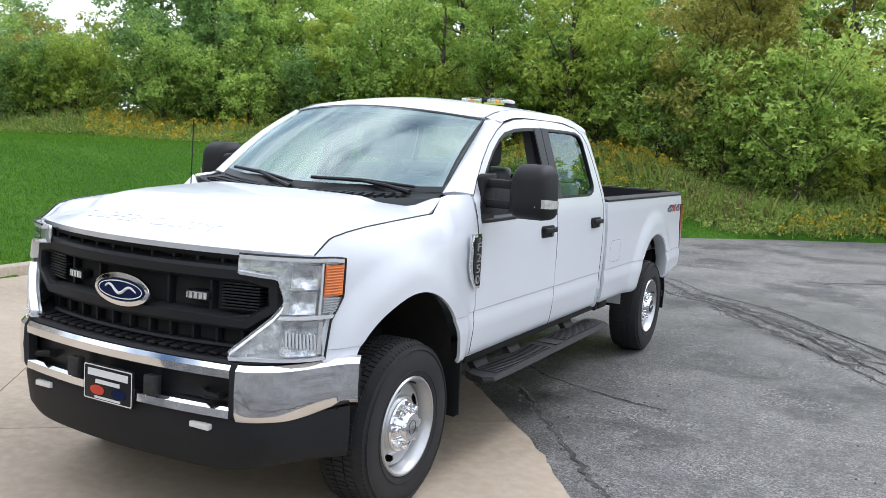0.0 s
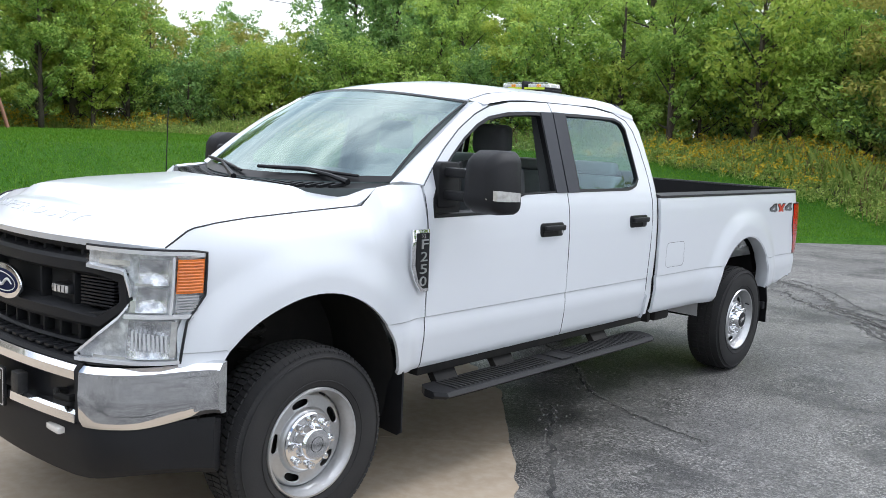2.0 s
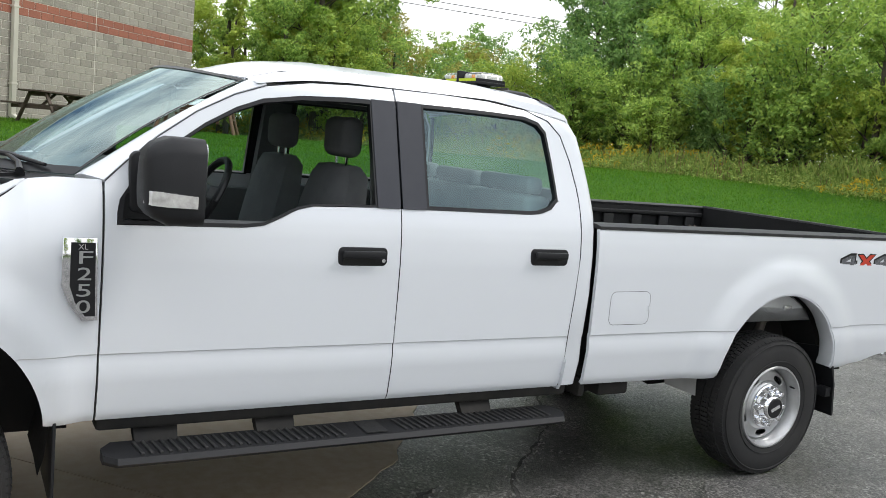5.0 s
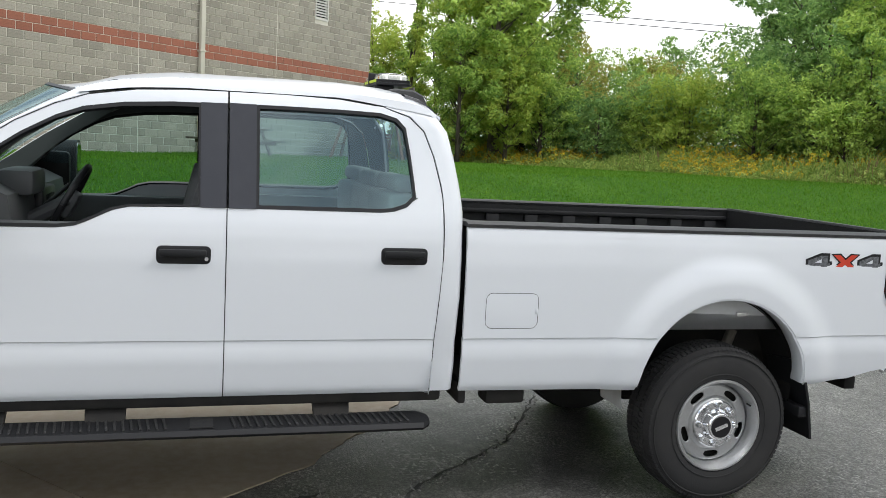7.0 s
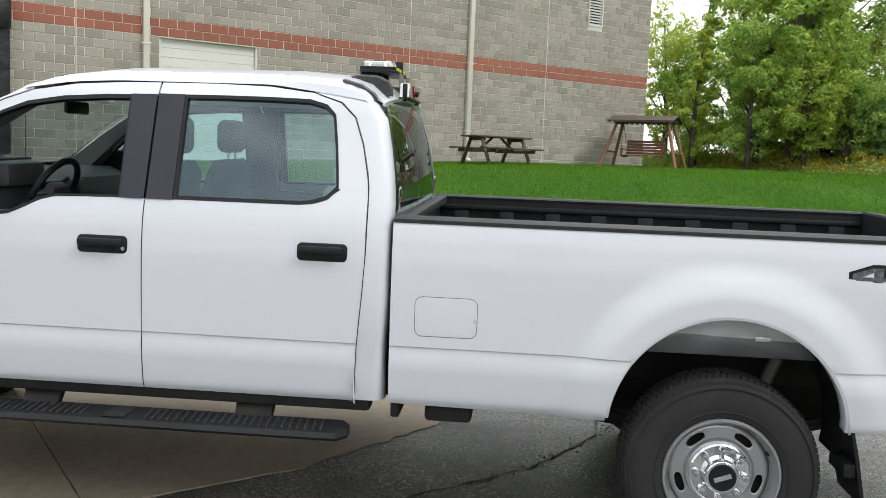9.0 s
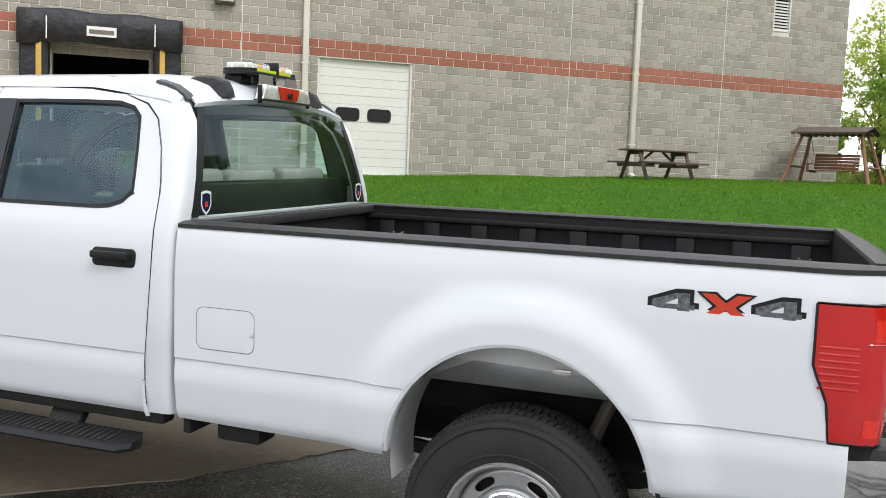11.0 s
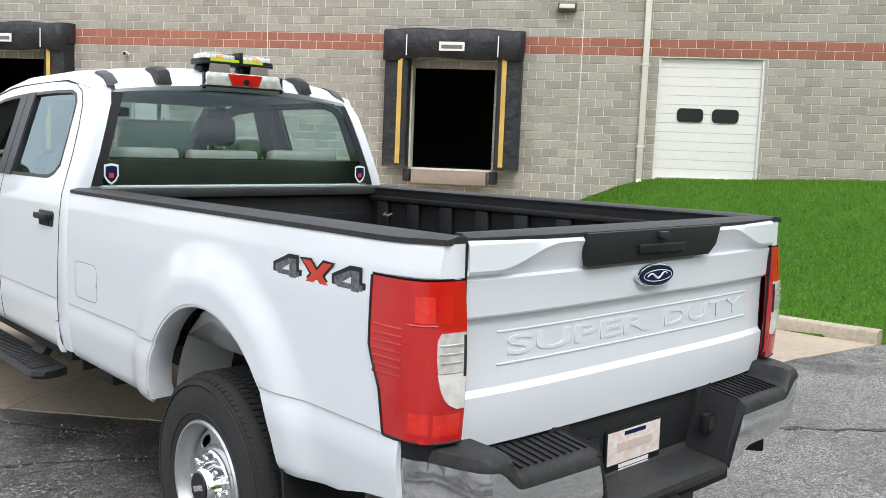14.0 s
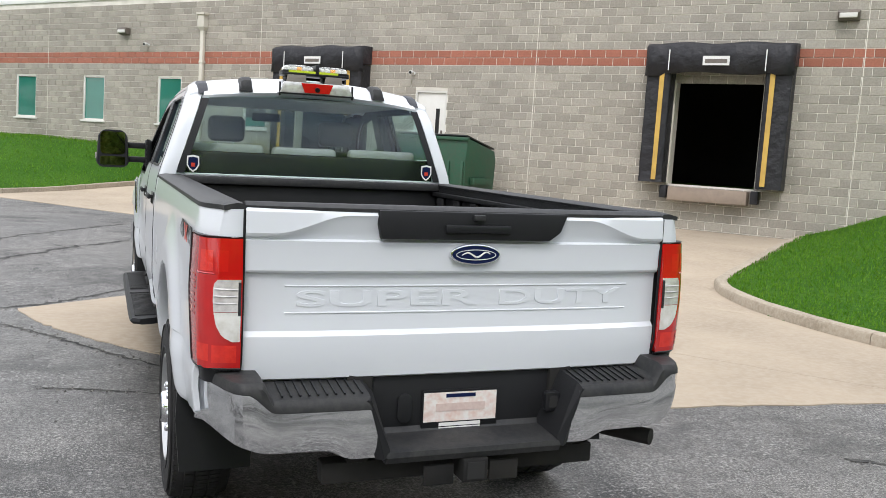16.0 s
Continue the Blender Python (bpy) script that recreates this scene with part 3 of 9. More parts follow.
# concrete apron and lane, cut into slabs
PAD = [site(-10.8, 15.0), site(7.8, 15.0), site(7.72, 13), site(7.66, 10.5), site(7.6, 8.6), (-10.55, 1.45), (-10.02, 2.3), (-9.64, 3.3), (-9.47, 4.2), (-9.42, 5.1), (-9.48, 6.0), (-9.56, 6.9), (-9.64, 7.6),
       (-8.6, 7.5), (-7.2, 7.38), (-6.0, 7.28), (-5.2, 7.2), (-4.3, 6.98), (-3.7, 6.68), (-3.25, 6.37), (-2.78, 6.0), (-2.3, 5.42), (-1.83, 4.88), (-1.5, 4.4), (-1.25, 3.95), (-1.05, 3.36), site(3.27, 0.2), site(3.27, 4.0), site(3.2, 6.6), site(2.6, 7.2), site(-10.8, 7.2)]


def clip_poly(poly, ax, lim, keep_less):
    out = []
    for p, q in zip(poly, poly[1:] + poly[:1]):
        ip, iq = (p[ax] <= lim) == keep_less, (q[ax] <= lim) == keep_less
        if ip:
            out.append(p)
        if ip != iq:
            k = (lim - p[ax]) / (q[ax] - p[ax])
            out.append((p[0] + k * (q[0] - p[0]), p[1] + k * (q[1] - p[1])))
    return out


rag = random.Random(3)
PAD = PAD[:13] + [(x + rag.uniform(-0.02, 0.02), y + rag.uniform(-0.02, 0.02)) for x, y in eased(PAD[13:26], 6)] + PAD[26:]


pavement = thing("pavement", "tan concrete loading apron and drive lane in slabs", "concrete paving", kind="structure")
pad_sd = [(x * UX + y * UY, x * NX + y * NY) for x, y in PAD]
S_CUTS = [-10.9, -7.2, -3.5, 0.2, 3.27, 5.5, 12.5, 16.5]
D_CUTS = [-6.0, -2.0, 1.8, 5.0, 7.2, 10.0, 12.6, 15.1]
for i in range(len(S_CUTS) - 1):
    for j in range(len(D_CUTS) - 1):
        q = pad_sd
        for ax, lim, less in ((0, S_CUTS[i] + 0.004, False), (0, S_CUTS[i + 1] - 0.004, True), (1, D_CUTS[j] + 0.004, False), (1, D_CUTS[j + 1] - 0.004, True)):
            q = clip_poly(q, ax, lim, less) if q else q
        if len(q) < 3:
            continue
        area = 0.5 * sum(a[0] * b[1] - b[0] * a[1] for a, b in zip(q, q[1:] + q[:1]))
        if abs(area) < 0.05:
            continue
        bm = bmesh.new()
        top, low = [], []
        for s_, d_ in q:
            x, y = site(s_, d_)
            z = float(ramp(x, y))
            top.append(bm.verts.new((x, y, z + 0.008)))
            low.append(bm.verts.new((x, y, z - 0.12)))
        f = bm.faces.new(top)
        for k in range(len(q)):
            bm.faces.new((top[k], low[k], low[(k + 1) % len(q)], top[(k + 1) % len(q)]))
        bmesh.ops.triangulate(bm, faces=[f])
        part("concrete_slab", bm, M_CONCRETE, pavement, smooth=False)


def kerb_run(line, name, label):
    """Kerb stones end to end along a line, each a stone with rounded top."""
    root = thing(name, label, "kerb", kind="structure")
    pts = [Vector((x, y)) for x, y in line]
    dist = [0.0]
    for a, b in zip(pts, pts[1:]):
        dist.append(dist[-1] + (b - a).length)

    def at(l):
        k = min(max(np.searchsorted(dist, l) - 1, 0), len(pts) - 2)
        return pts[k].lerp(pts[k + 1], (l - dist[k]) / (dist[k + 1] - dist[k]))
    l = 0.0
    rng = random.Random(7)
    while l < dist[-1] - 0.2:
        e = min(l + 2.4, dist[-1])
        n = 5
        rows = []
        for k in range(n + 1):
            c = at(l + 0.006 + (e - l - 0.012) * k / n)
            t = (at(min(l + (e - l) * k / n + 0.1, dist[-1])) - at(max(l + (e - l) * k / n - 0.1, 0))).normalized()
            nrm = Vector((-t.y, t.x))
            z = float(ramp(c.x, c.y))
            row = []
            for off, h in ((-0.09, -0.1), (-0.088, 0.095), (-0.07, 0.128), (-0.045, 0.14), (0.06, 0.145), (0.085, 0.13), (0.09, -0.1)):
                p = c + nrm * off
                row.append((p.x, p.y, z + h + rng.uniform(-0.003, 0.003)))
            rows.append(row)
        part("kerb_stone", loft(rows, closed=True, caps=True), M_KERB, root)
        l = e
    return root


kerb_run(KERB, "kerb", "weathered tan concrete kerb round the lawn")
kerb_run(KERB_B, "kerb", "tan concrete kerb along the far lawn")


def crack(line, width, name="crack", grit=0):
    """A ragged open crack in the asphalt, with loose grit along it."""
    rg = np.random.default_rng(len(line) + int(width * 1000))
    pts = np.array(eased(line, 14))
    d = np.gradient(pts, axis=0)
    d /= np.linalg.norm(d, axis=1)[:, None]
    nrm = np.stack([-d[:, 1], d[:, 0]], -1)
    pts = pts + nrm * (rg.normal(size=len(pts)) * width * 0.7)[:, None]
    w = width * rg.uniform(0.25, 1.0, len(pts))
    w[0] = w[-1] = 0.002
    a, b = pts + nrm * w[:, None], pts - nrm * w[:, None]
    rows = [[(*p, 0.0045), (*q, 0.0045)] for p, q in zip(a, b)]
    root = part(name, loft(rows), M_CRACK, road, "ragged dark crack", smooth=False)
    return pts


CRACKS = [([(-3.9, 13.8), (-3.1, 13.0), (-2.5, 12.1), (-1.8, 11.5), (-0.9, 10.3), (-0.03, 8.9), (0.8, 7.6), (1.6, 6.9)], 0.07), ([(-2.5, 6.15), (-1.95, 5.4), (-1.4, 4.6), (-1.0, 4.1), (-0.4, 3.7)], 0.022), ([(-4.2, 8.0), (-3.2, 7.4), (-2.4, 6.6), (-1.4, 6.2)], 0.015),
          ([(0.9, 1.0), (-0.6, -0.4), (-1.5, -2.0), (-2.6, -3.2)], 0.06), ([(0.5, 3.0), (-0.8, 3.3), (-1.6, 2.7), (-2.6, 1.2)], 0.04), ([(-6.0, 8.4), (-7.4, 9.4), (-8.6, 9.2)], 0.03), ([(-1.2, 14.6), (0.6, 15.8), (2.8, 16.4)], 0.06), ([(-4.5, 10.6), (-5.6, 11.4), (-7.2, 11.6)], 0.03), ([(1.8, 1.5), (0.2, -1.6), (-0.8, -3.6), (-2.2, -6.0)], 0.05)]
# the broad broken seam: many thin ragged lines side by side
base_line, fan = CRACKS[0][0], np.random.default_rng(77)
for k in range(9):
    off = float(fan.uniform(-0.42, 0.42))
    i0 = int(fan.integers(0, 4))
    i1 = int(fan.integers(i0 + 3, 9))
    CRACKS.append(([(px + off * 0.8 + float(fan.normal()) * 0.05, py + off * 0.6 + float(fan.normal()) * 0.05) for px, py in base_line[i0:i1]], float(fan.uniform(0.012, 0.05))))
gpos = []
rg = np.random.default_rng(5)
for line, w in CRACKS:
    p = crack(line, w)
    for c in p:
        gpos += [(c[0] + rg.normal() * w * 2.2, c[1] + rg.normal() * w * 2.2) for _ in range(int(160 * w) + 2)]
gpos += [(float(rg.uniform(-9, 3)), float(rg.uniform(2, 15))) for _ in range(900)]
gpos = [p for p in gpos if not bool(inside(np.array([p[0]]), np.array([p[1]]), PAD)[0])]
gv, gf = [], []
for x, y in gpos:
    r = float(rg.uniform(0.004, 0.013))
    a = float(rg.uniform(0, 6.28))
    base = len(gv)
    for k in range(3):
        gv.append((x + r * math.cos(a + 2.09 * k), y + r * math.sin(a + 2.09 * k), 0.001))
    gv.append((x, y, 0.001 + r * 0.9))
    gf += [(base, base + 1, base + 3), (base + 1, base + 2, base + 3), (base + 2, base, base + 3)]
tagged(raw("loose_grit", gv, gf, M_GRAVEL), "loose grey grit along the asphalt cracks", "gravel", kind="stuff")


# ---- the building ----
S0, S1, STEP, ROOF_LOW, ROOF_HIGH = -34.0, 26.3, 8.72, 6.5, 8.0
COURSE, UNIT, ZB = 0.2032, 0.4064, 0.0228
OPENINGS = {  # s0, s1, z0, z1
    "dock_a": (4.60, 6.66, 1.48, 3.92), "dock_b": (-7.08, -5.02, 1.48, 3.92), "overhead": (10.50, 12.88, 1.49, 4.27),
    "man": (-2.76, -1.72, 1.45, 3.59), "window_a": (-20.90, -19.70, 2.28, 3.86), "window_b": (-17.00, -15.85, 2.28, 3.86),
    "window_c": (-13.15, -12.02, 2.28, 3.86), "window_d": (-9.22, -8.25, 2.28, 3.86), "louvre": (23.60, 24.20, 6.04, 7.00)}


def wall_top(s):
    return ROOF_LOW if s < STEP else ROOF_HIGH


scuts = sorted({S0, STEP, S1, *[v for o in OPENINGS.values() for v in o[:2]]})
zcuts = sorted({-0.3, ROOF_LOW, ROOF_HIGH, *[v for o in OPENINGS.values() for v in o[2:]]})
bm = bmesh.new()


def solid(i, j):
    if i < 0 or j < 0 or i >= len(scuts) - 1 or j >= len(zcuts) - 1:
        return False
    s, z = (scuts[i] + scuts[i + 1]) / 2, (zcuts[j] + zcuts[j + 1]) / 2
    if z > wall_top(s):
        return False
    return not any(o[0] < s < o[1] and o[2] < z < o[3] for o in OPENINGS.values())


def quad(bm, *ps):
    return bm.faces.new([bm.verts.new(p) for p in ps])


THICK = 0.30
for i in range(len(scuts) - 1):
    for j in range(len(zcuts) - 1):
        if not solid(i, j):
            continue
        a, b, c, e = scuts[i], scuts[i + 1], zcuts[j], zcuts[j + 1]
        y0, y1 = FRONT, FRONT + THICK
        quad(bm, (a, y0, c), (b, y0, c), (b, y0, e), (a, y0, e))
        quad(bm, (a, y1, c), (a, y1, e), (b, y1, e), (b, y1, c))
        for di, dj, ps in ((-1, 0, ((a, y0, c), (a, y0, e), (a, y1, e), (a, y1, c))), (1, 0, ((b, y0, c), (b, y1, c), (b, y1, e), (b, y0, e))),
                           (0, -1, ((a, y0, c), (a, y1, c), (b, y1, c), (b, y0, c))), (0, 1, ((a, y0, e), (b, y0, e), (b, y1, e), (a, y1, e)))):
            if not solid(i + di, j + dj):
                quad(bm, *ps)
bmesh.ops.remove_doubles(bm, verts=bm.verts, dist=1e-5)
wall_front = part("wall_front", bm, M_MORTAR, smooth=False)
wall_front.matrix_world = BLD
tagged(wall_front, "grey concrete block warehouse wall with a red band", "wall", kind="structure")

back = thing("wall_back", "plain block side and rear walls of the warehouse", "wall", BLD, kind="structure")
for b in (box(S0, S0 + 0.3, FRONT + 0.31, 40, -0.3, ROOF_LOW), box(S1 - 0.3, S1, FRONT + 0.31, 40, -0.3, ROOF_HIGH), box(S0, S1, 40.01, 40.3, -0.3, ROOF_LOW), box(STEP - 0.3, STEP, FRONT + 0.31, 40, ROOF_LOW - 0.3, ROOF_HIGH), box(STEP, S1 - 0.31, 39.7, 40.0, ROOF_LOW, ROOF_HIGH)):
    part("wall_panel", b, M_BLOCK, back, smooth=False)
bm = box(S0 + 0.3, STEP - 0.31, FRONT + 0.31, 40, ROOF_LOW - 0.5, ROOF_LOW - 0.35)
box(STEP, S1 - 0.31, FRONT + 0.31, 39.69, ROOF_HIGH - 0.5, ROOF_HIGH - 0.35, bm=bm)
roof = part("roof", bm, M_ROOFING, smooth=False)
roof.matrix_world = BLD
tagged(roof, "flat grey membrane roof behind the parapet", "roof", kind="structure")
floor_in = part("floor", box(S0 + 0.3, S1 - 0.31, FRONT + 0.31, 40, 1.3, 1.46), M_STEEL, smooth=False)
floor_in.matrix_world = BLD
tagged(floor_in, "dark warehouse floor behind the dock openings", "floor", kind="structure")
coping = thing("coping", "white metal coping along the parapet", "coping", BLD, kind="structure")
part("coping_strip", box(S0 - 0.05, STEP - 0.02, FRONT - 0.05, FRONT + 0.36, ROOF_LOW + 0.002, ROOF_LOW + 0.16, 0.01), M_COPING, coping)
part("coping_strip", box(STEP, S1 + 0.05, FRONT - 0.05, FRONT + 0.36, ROOF_HIGH + 0.002, ROOF_HIGH + 0.16, 0.01), M_COPING, coping)


def downpipe(s, top, foot, head=False):
    root = thing("downpipe", "cream square metal downpipe strapped to the block wall", "downpipe", BLD, group="downpipes")
    part("pipe", box(s - 0.07, s + 0.07, FRONT - 0.14, FRONT - 0.025, foot, top, 0.012), M_CREAM, root)
    for z in np.arange(foot + 0.8, top - 0.2, 1.9):
        part("strap", box(s - 0.1, s + 0.1, FRONT - 0.147, FRONT - 0.013, z, z + 0.05, 0.004), M_CREAM, root)
    if head:
        rows = []
        for z, w, q in ((top, 0.08, 0.13), (top + 0.12, 0.15, 0.2), (top + 0.36, 0.15, 0.2), (top + 0.37, 0.12, 0.2), (top + 0.5, 0.12, 0.2), (top + 0.51, 0.18, 0.24), (top + 0.58, 0.18, 0.24)):
            rows.append([(s - w, FRONT - q, z), (s + w, FRONT - q, z), (s + w, FRONT - 0.012, z), (s - w, FRONT - 0.012, z)])
        part("conductor_head", loft(rows, closed=True, caps=True), M_CREAM, root, angle=0.3)
    else:
        part("shoe", bar((s, FRONT - 0.085, foot + 0.03), (s, FRONT - 0.26, foot - 0.05), 0.135, 0.115, 0.01), M_CREAM, root)


downpipe(10.18, 7.9, 1.36)
downpipe(19.16, 7.9, 1.75)
downpipe(-11.05, 5.35, 1.62, True)


def dock(s0, name):
    """A loading dock: black vinyl shelter with a head curtain, dark opening, bumpers and steel lip."""
    root = thing("dock_shelter", "black vinyl dock shelter with yellow guide stripes", "dock shelter", BLD @ pose(s0, 0, 0), group="dock shelters")
    w = 3.30
    # side pads
    for k, (a, b) in enumerate(((0.0, 0.58), (w - 0.58, w))):
        rows = []
        for i in range(12):
            z = 1.50 + 2.75 * i / 11
            wob = 0.015 * math.sin(i * 2.1 + k)
            f = FRONT - 0.52 + wob
            rows.append([(a, FRONT - 0.013, z), (a + 0.02, f + 0.03, z), (a + 0.06, f, z), (b - 0.06, f + 0.012 * math.sin(i * 1.7), z), (b, f + 0.04, z), (b, FRONT - 0.013, z)])
        pad = part("side_curtain", loft(rows, closed=True, caps=True), M_VINYL, root)
        c = 0.40 if k == 0 else w - 0.40
        part("guide_stripe", box(c - 0.055, c + 0.055, FRONT - 0.548, FRONT - 0.541, 1.56, 4.10), M_YELLOW, pad, "faded yellow guide stripe")
    # sagging head curtain
    rows = []
    n = 28
    for i in range(n + 1):
        x = -0.03 + (w + 0.06) * i / n
        fold = 0.030 * math.sin(x * 6.3 + s0) + 0.022 * math.sin(x * 17.0 + 1) * (0.4 + 0.6 * math.sin(x * 2.0) ** 2)
        edge = min(i, n - i)
        rows.append([(x, FRONT - 0.013, 4.80), (x, FRONT - 0.50 + 0.1 * (edge == 0), 4.77 + 0.022 * math.sin(x * 4.3 + s0)), (x, FRONT - 0.60 + fold * 0.6 + 0.1 * (edge == 0), 4.68), (x, FRONT - 0.60 + fold + 0.12 * (edge == 0), 4.42),
                     (x, FRONT - 0.585 + fold * 1.3 + 0.1 * (edge == 0), 4.08 + 0.028 * math.sin(x * 3.1 + s0) - 0.05 * (edge < 4)), (x, FRONT - 0.56 + fold * 1.3 + 0.1 * (edge == 0), 4.07 + 0.028 * math.sin(x * 3.1 + s0) - 0.05 * (edge < 4)), (x, FRONT - 0.45, 4.25), (x, FRONT - 0.013, 4.30)])
    head = part("head_curtain", loft(rows, closed=True, caps=True), M_VINYL, root, angle=1.2)
    for c in (0.56, w - 0.56):
        part("seam_strap", box(c - 0.012, c + 0.012, FRONT - 0.645, FRONT - 0.632, 4.12, 4.60), M_COPING, head, "pale webbing strap")
    tag = part("name_tag", box(w / 2 - 0.30, w / 2 + 0.30, FRONT - 0.662, FRONT - 0.650, 4.24, 4.45), M_COPING, head, "white name tag")
    part("tag_bar", box(w / 2 - 0.25, w / 2 + 0.25, FRONT - 0.668, FRONT - 0.664, 4.29, 4.38), M_STEEL, tag, "grey printed bar")
    # frame, lip and bumpers below
    part("jamb", box(0.56, 0.62, FRONT - 0.04, FRONT + 0.3, 1.48, 3.96), M_CREAM, root)
    part("jamb", box(w - 0.62, w - 0.56, FRONT - 0.04, FRONT + 0.3, 1.48, 3.96), M_STEEL, root)
    part("leveller_lip", box(0.72, 2.55, FRONT - 0.36, FRONT - 0.013, 1.10, 1.42, 0.012), M_PLANK_DOCK, root, "worn tan steel dock lip")
    for c in (0.50, 2.62):
        part("dock_bumper", box(c, c + 0.17, FRONT - 0.30, FRONT - 0.013, 1.14, 1.44, 0.02), M_VINYL, root)
    return root


dock(4.03, "a")
dock(-7.65, "b")

# near-black wall and ceiling, added well inside to stand in for unlit bays
inner = part("wall_backdrop", box(S0 + 0.4, S1 - 0.4, FRONT + 6.0, FRONT + 6.2, 1.47, 5.6), M_DARK, smooth=False)
inner.matrix_world = BLD
tagged(inner, "near-black backdrop added behind the open docks for their unlit depth", "wall", kind="structure")
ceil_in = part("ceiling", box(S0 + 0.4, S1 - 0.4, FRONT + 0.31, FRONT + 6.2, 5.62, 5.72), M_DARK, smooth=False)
ceil_in.matrix_world = BLD
tagged(ceil_in, "near-black ceiling added above the dock bays for their unlit depth", "ceiling", kind="structure")

# overhead door
s0, s1, z0, z1 = OPENINGS["overhead"]
door = thing("door_1", "white sectional overhead door with two small dark windows", "overhead door", BLD, kind="structure")
n = 13
for k in range(n):
    a, b = z0 + (z1 - z0) * k / n, z0 + (z1 - z0) * (k + 1) / n
    part("door_panel", box(s0 + 0.01, s1 - 0.01, FRONT + 0.10, FRONT + 0.15, a + 0.002, b - 0.002, 0.005, 1), M_DOOR_WHITE, door)
for c in (11.28, 12.08):
    w = part("door_window", prism(rounded(c - 0.30, c + 0.30, 2.80, 3.12, 0.10), 0.03, "xz", FRONT + 0.075), M_DARK, door, "dark rounded window")
part("frame", box(s0 - 0.0, s0 + 0.05, FRONT + 0.03, FRONT + 0.095, z0, z1), M_FRAME_W, door)
part("frame", box(s1 - 0.05, s1, FRONT + 0.03, FRONT + 0.095, z0, z1), M_FRAME_W, door)

# personnel door
s0, s1, z0, z1 = OPENINGS["man"]
door = thing("door_2", "white steel door with a narrow dark window", "door", BLD, kind="structure")
part("leaf", box(s0 + 0.06, s1 - 0.06, FRONT + 0.06, FRONT + 0.11, z0, z1 - 0.06, 0.004), M_DOOR_WHITE, door)
for a, b, c, e in ((s0, s0 + 0.055, z0, z1), (s1 - 0.055, s1, z0, z1), (s0 + 0.056, s1 - 0.056, z1 - 0.055, z1)):
    part("frame", box(a, b, FRONT + 0.01, FRONT + 0.15, c, e), M_FRAME_W, door)
part("door_window", box(s1 - 0.36, s1 - 0.24, FRONT + 0.05, FRONT + 0.058, 2.4, 3.1), M_DARK, door, "narrow dark pane")
part("handle", box(s1 - 0.17, s1 - 0.12, FRONT + 0.01, FRONT + 0.058, 2.2, 2.5, 0.01), M_STEEL, door)

for k, key in enumerate(("window_a", "window_b", "window_c", "window_d")):
    s0, s1, z0, z1 = OPENINGS[key]
    win = thing("window_%d" % (k + 1), "green tinted fixed window in a white frame", "window", BLD, kind="structure")
    for a, b, c, e in ((s0, s0 + 0.06, z0, z1), (s1 - 0.06, s1, z0, z1), (s0 + 0.061, s1 - 0.061, z0, z0 + 0.06), (s0 + 0.061, s1 - 0.061, z1 - 0.06, z1)):
        part("window_frame", box(a, b, FRONT + 0.02, FRONT + 0.12, c, e, 0.006), M_FRAME_W, win)
    part("pane", box(s0 + 0.055, s1 - 0.055, FRONT + 0.06, FRONT + 0.07, z0 + 0.055, z1 - 0.055), M_WINGLASS if key != "window_d" else M_DARK, win)
    part("window_sill", box(s0 - 0.08, s1 + 0.08, FRONT - 0.06, FRONT + 0.02, z0 - 0.07, z0 - 0.002, 0.008), M_FRAME_W, win)
    if key == "window_d":
        part("poster", box(s0 + 0.08, s1 - 0.12, FRONT + 0.052, FRONT + 0.056, z0 + 0.08, z0 + 0.32), M_WINGLASS, win, "pale green notice")

# louvre
s0, s1, z0, z1 = OPENINGS["louvre"]
lv = thing("wall_louvre", "white metal ventilation louvre high in the wall", "louvre", BLD)
for a, b, c, e in ((s0, s0 + 0.04, z0, z1), (s1 - 0.04, s1, z0, z1), (s0 + 0.041, s1 - 0.041, z0, z0 + 0.04), (s0 + 0.041, s1 - 0.041, z1 - 0.04, z1)):
    part("frame", box(a, b, FRONT - 0.02, FRONT + 0.1, c, e), M_FRAME_W, lv)
for z in np.arange(z0 + 0.07, z1 - 0.06, 0.085):
    part("slat", bar((s0 + 0.04, FRONT + 0.03, z), (s1 - 0.04, FRONT + 0.03, z), 0.09, 0.012, up=(0, -0.7, 0.7)), M_FRAME_W, lv)
part("backing", box(s0 + 0.02, s1 - 0.02, FRONT + 0.11, FRONT + 0.12, z0 + 0.02, z1 - 0.02), M_DARK, lv)

# wall pack lamps, security cameras
for s, z in ((8.30, 5.38), (-14.8, 5.38)):
    wl = thing("wall_lamp", "bronze wall pack floodlight on the block wall, unlit", "wall lamp", BLD @ pose(s, FRONT, z), group="wall packs")
    part("housing", prism([(-0.014, -0.1), (-0.014, 0.12), (-0.22, 0.12), (-0.24, 0.06), (-0.15, -0.1)], 0.44, "yz", -0.22, 0.012), M_STEEL, wl)
    part("lens", box(-0.18, 0.18, -0.245, -0.2, -0.055, 0.05, 0.01, m=Matrix.Rotation(0.0, 4, "X")), M_FRAME_W, wl, "pale ribbed lens")
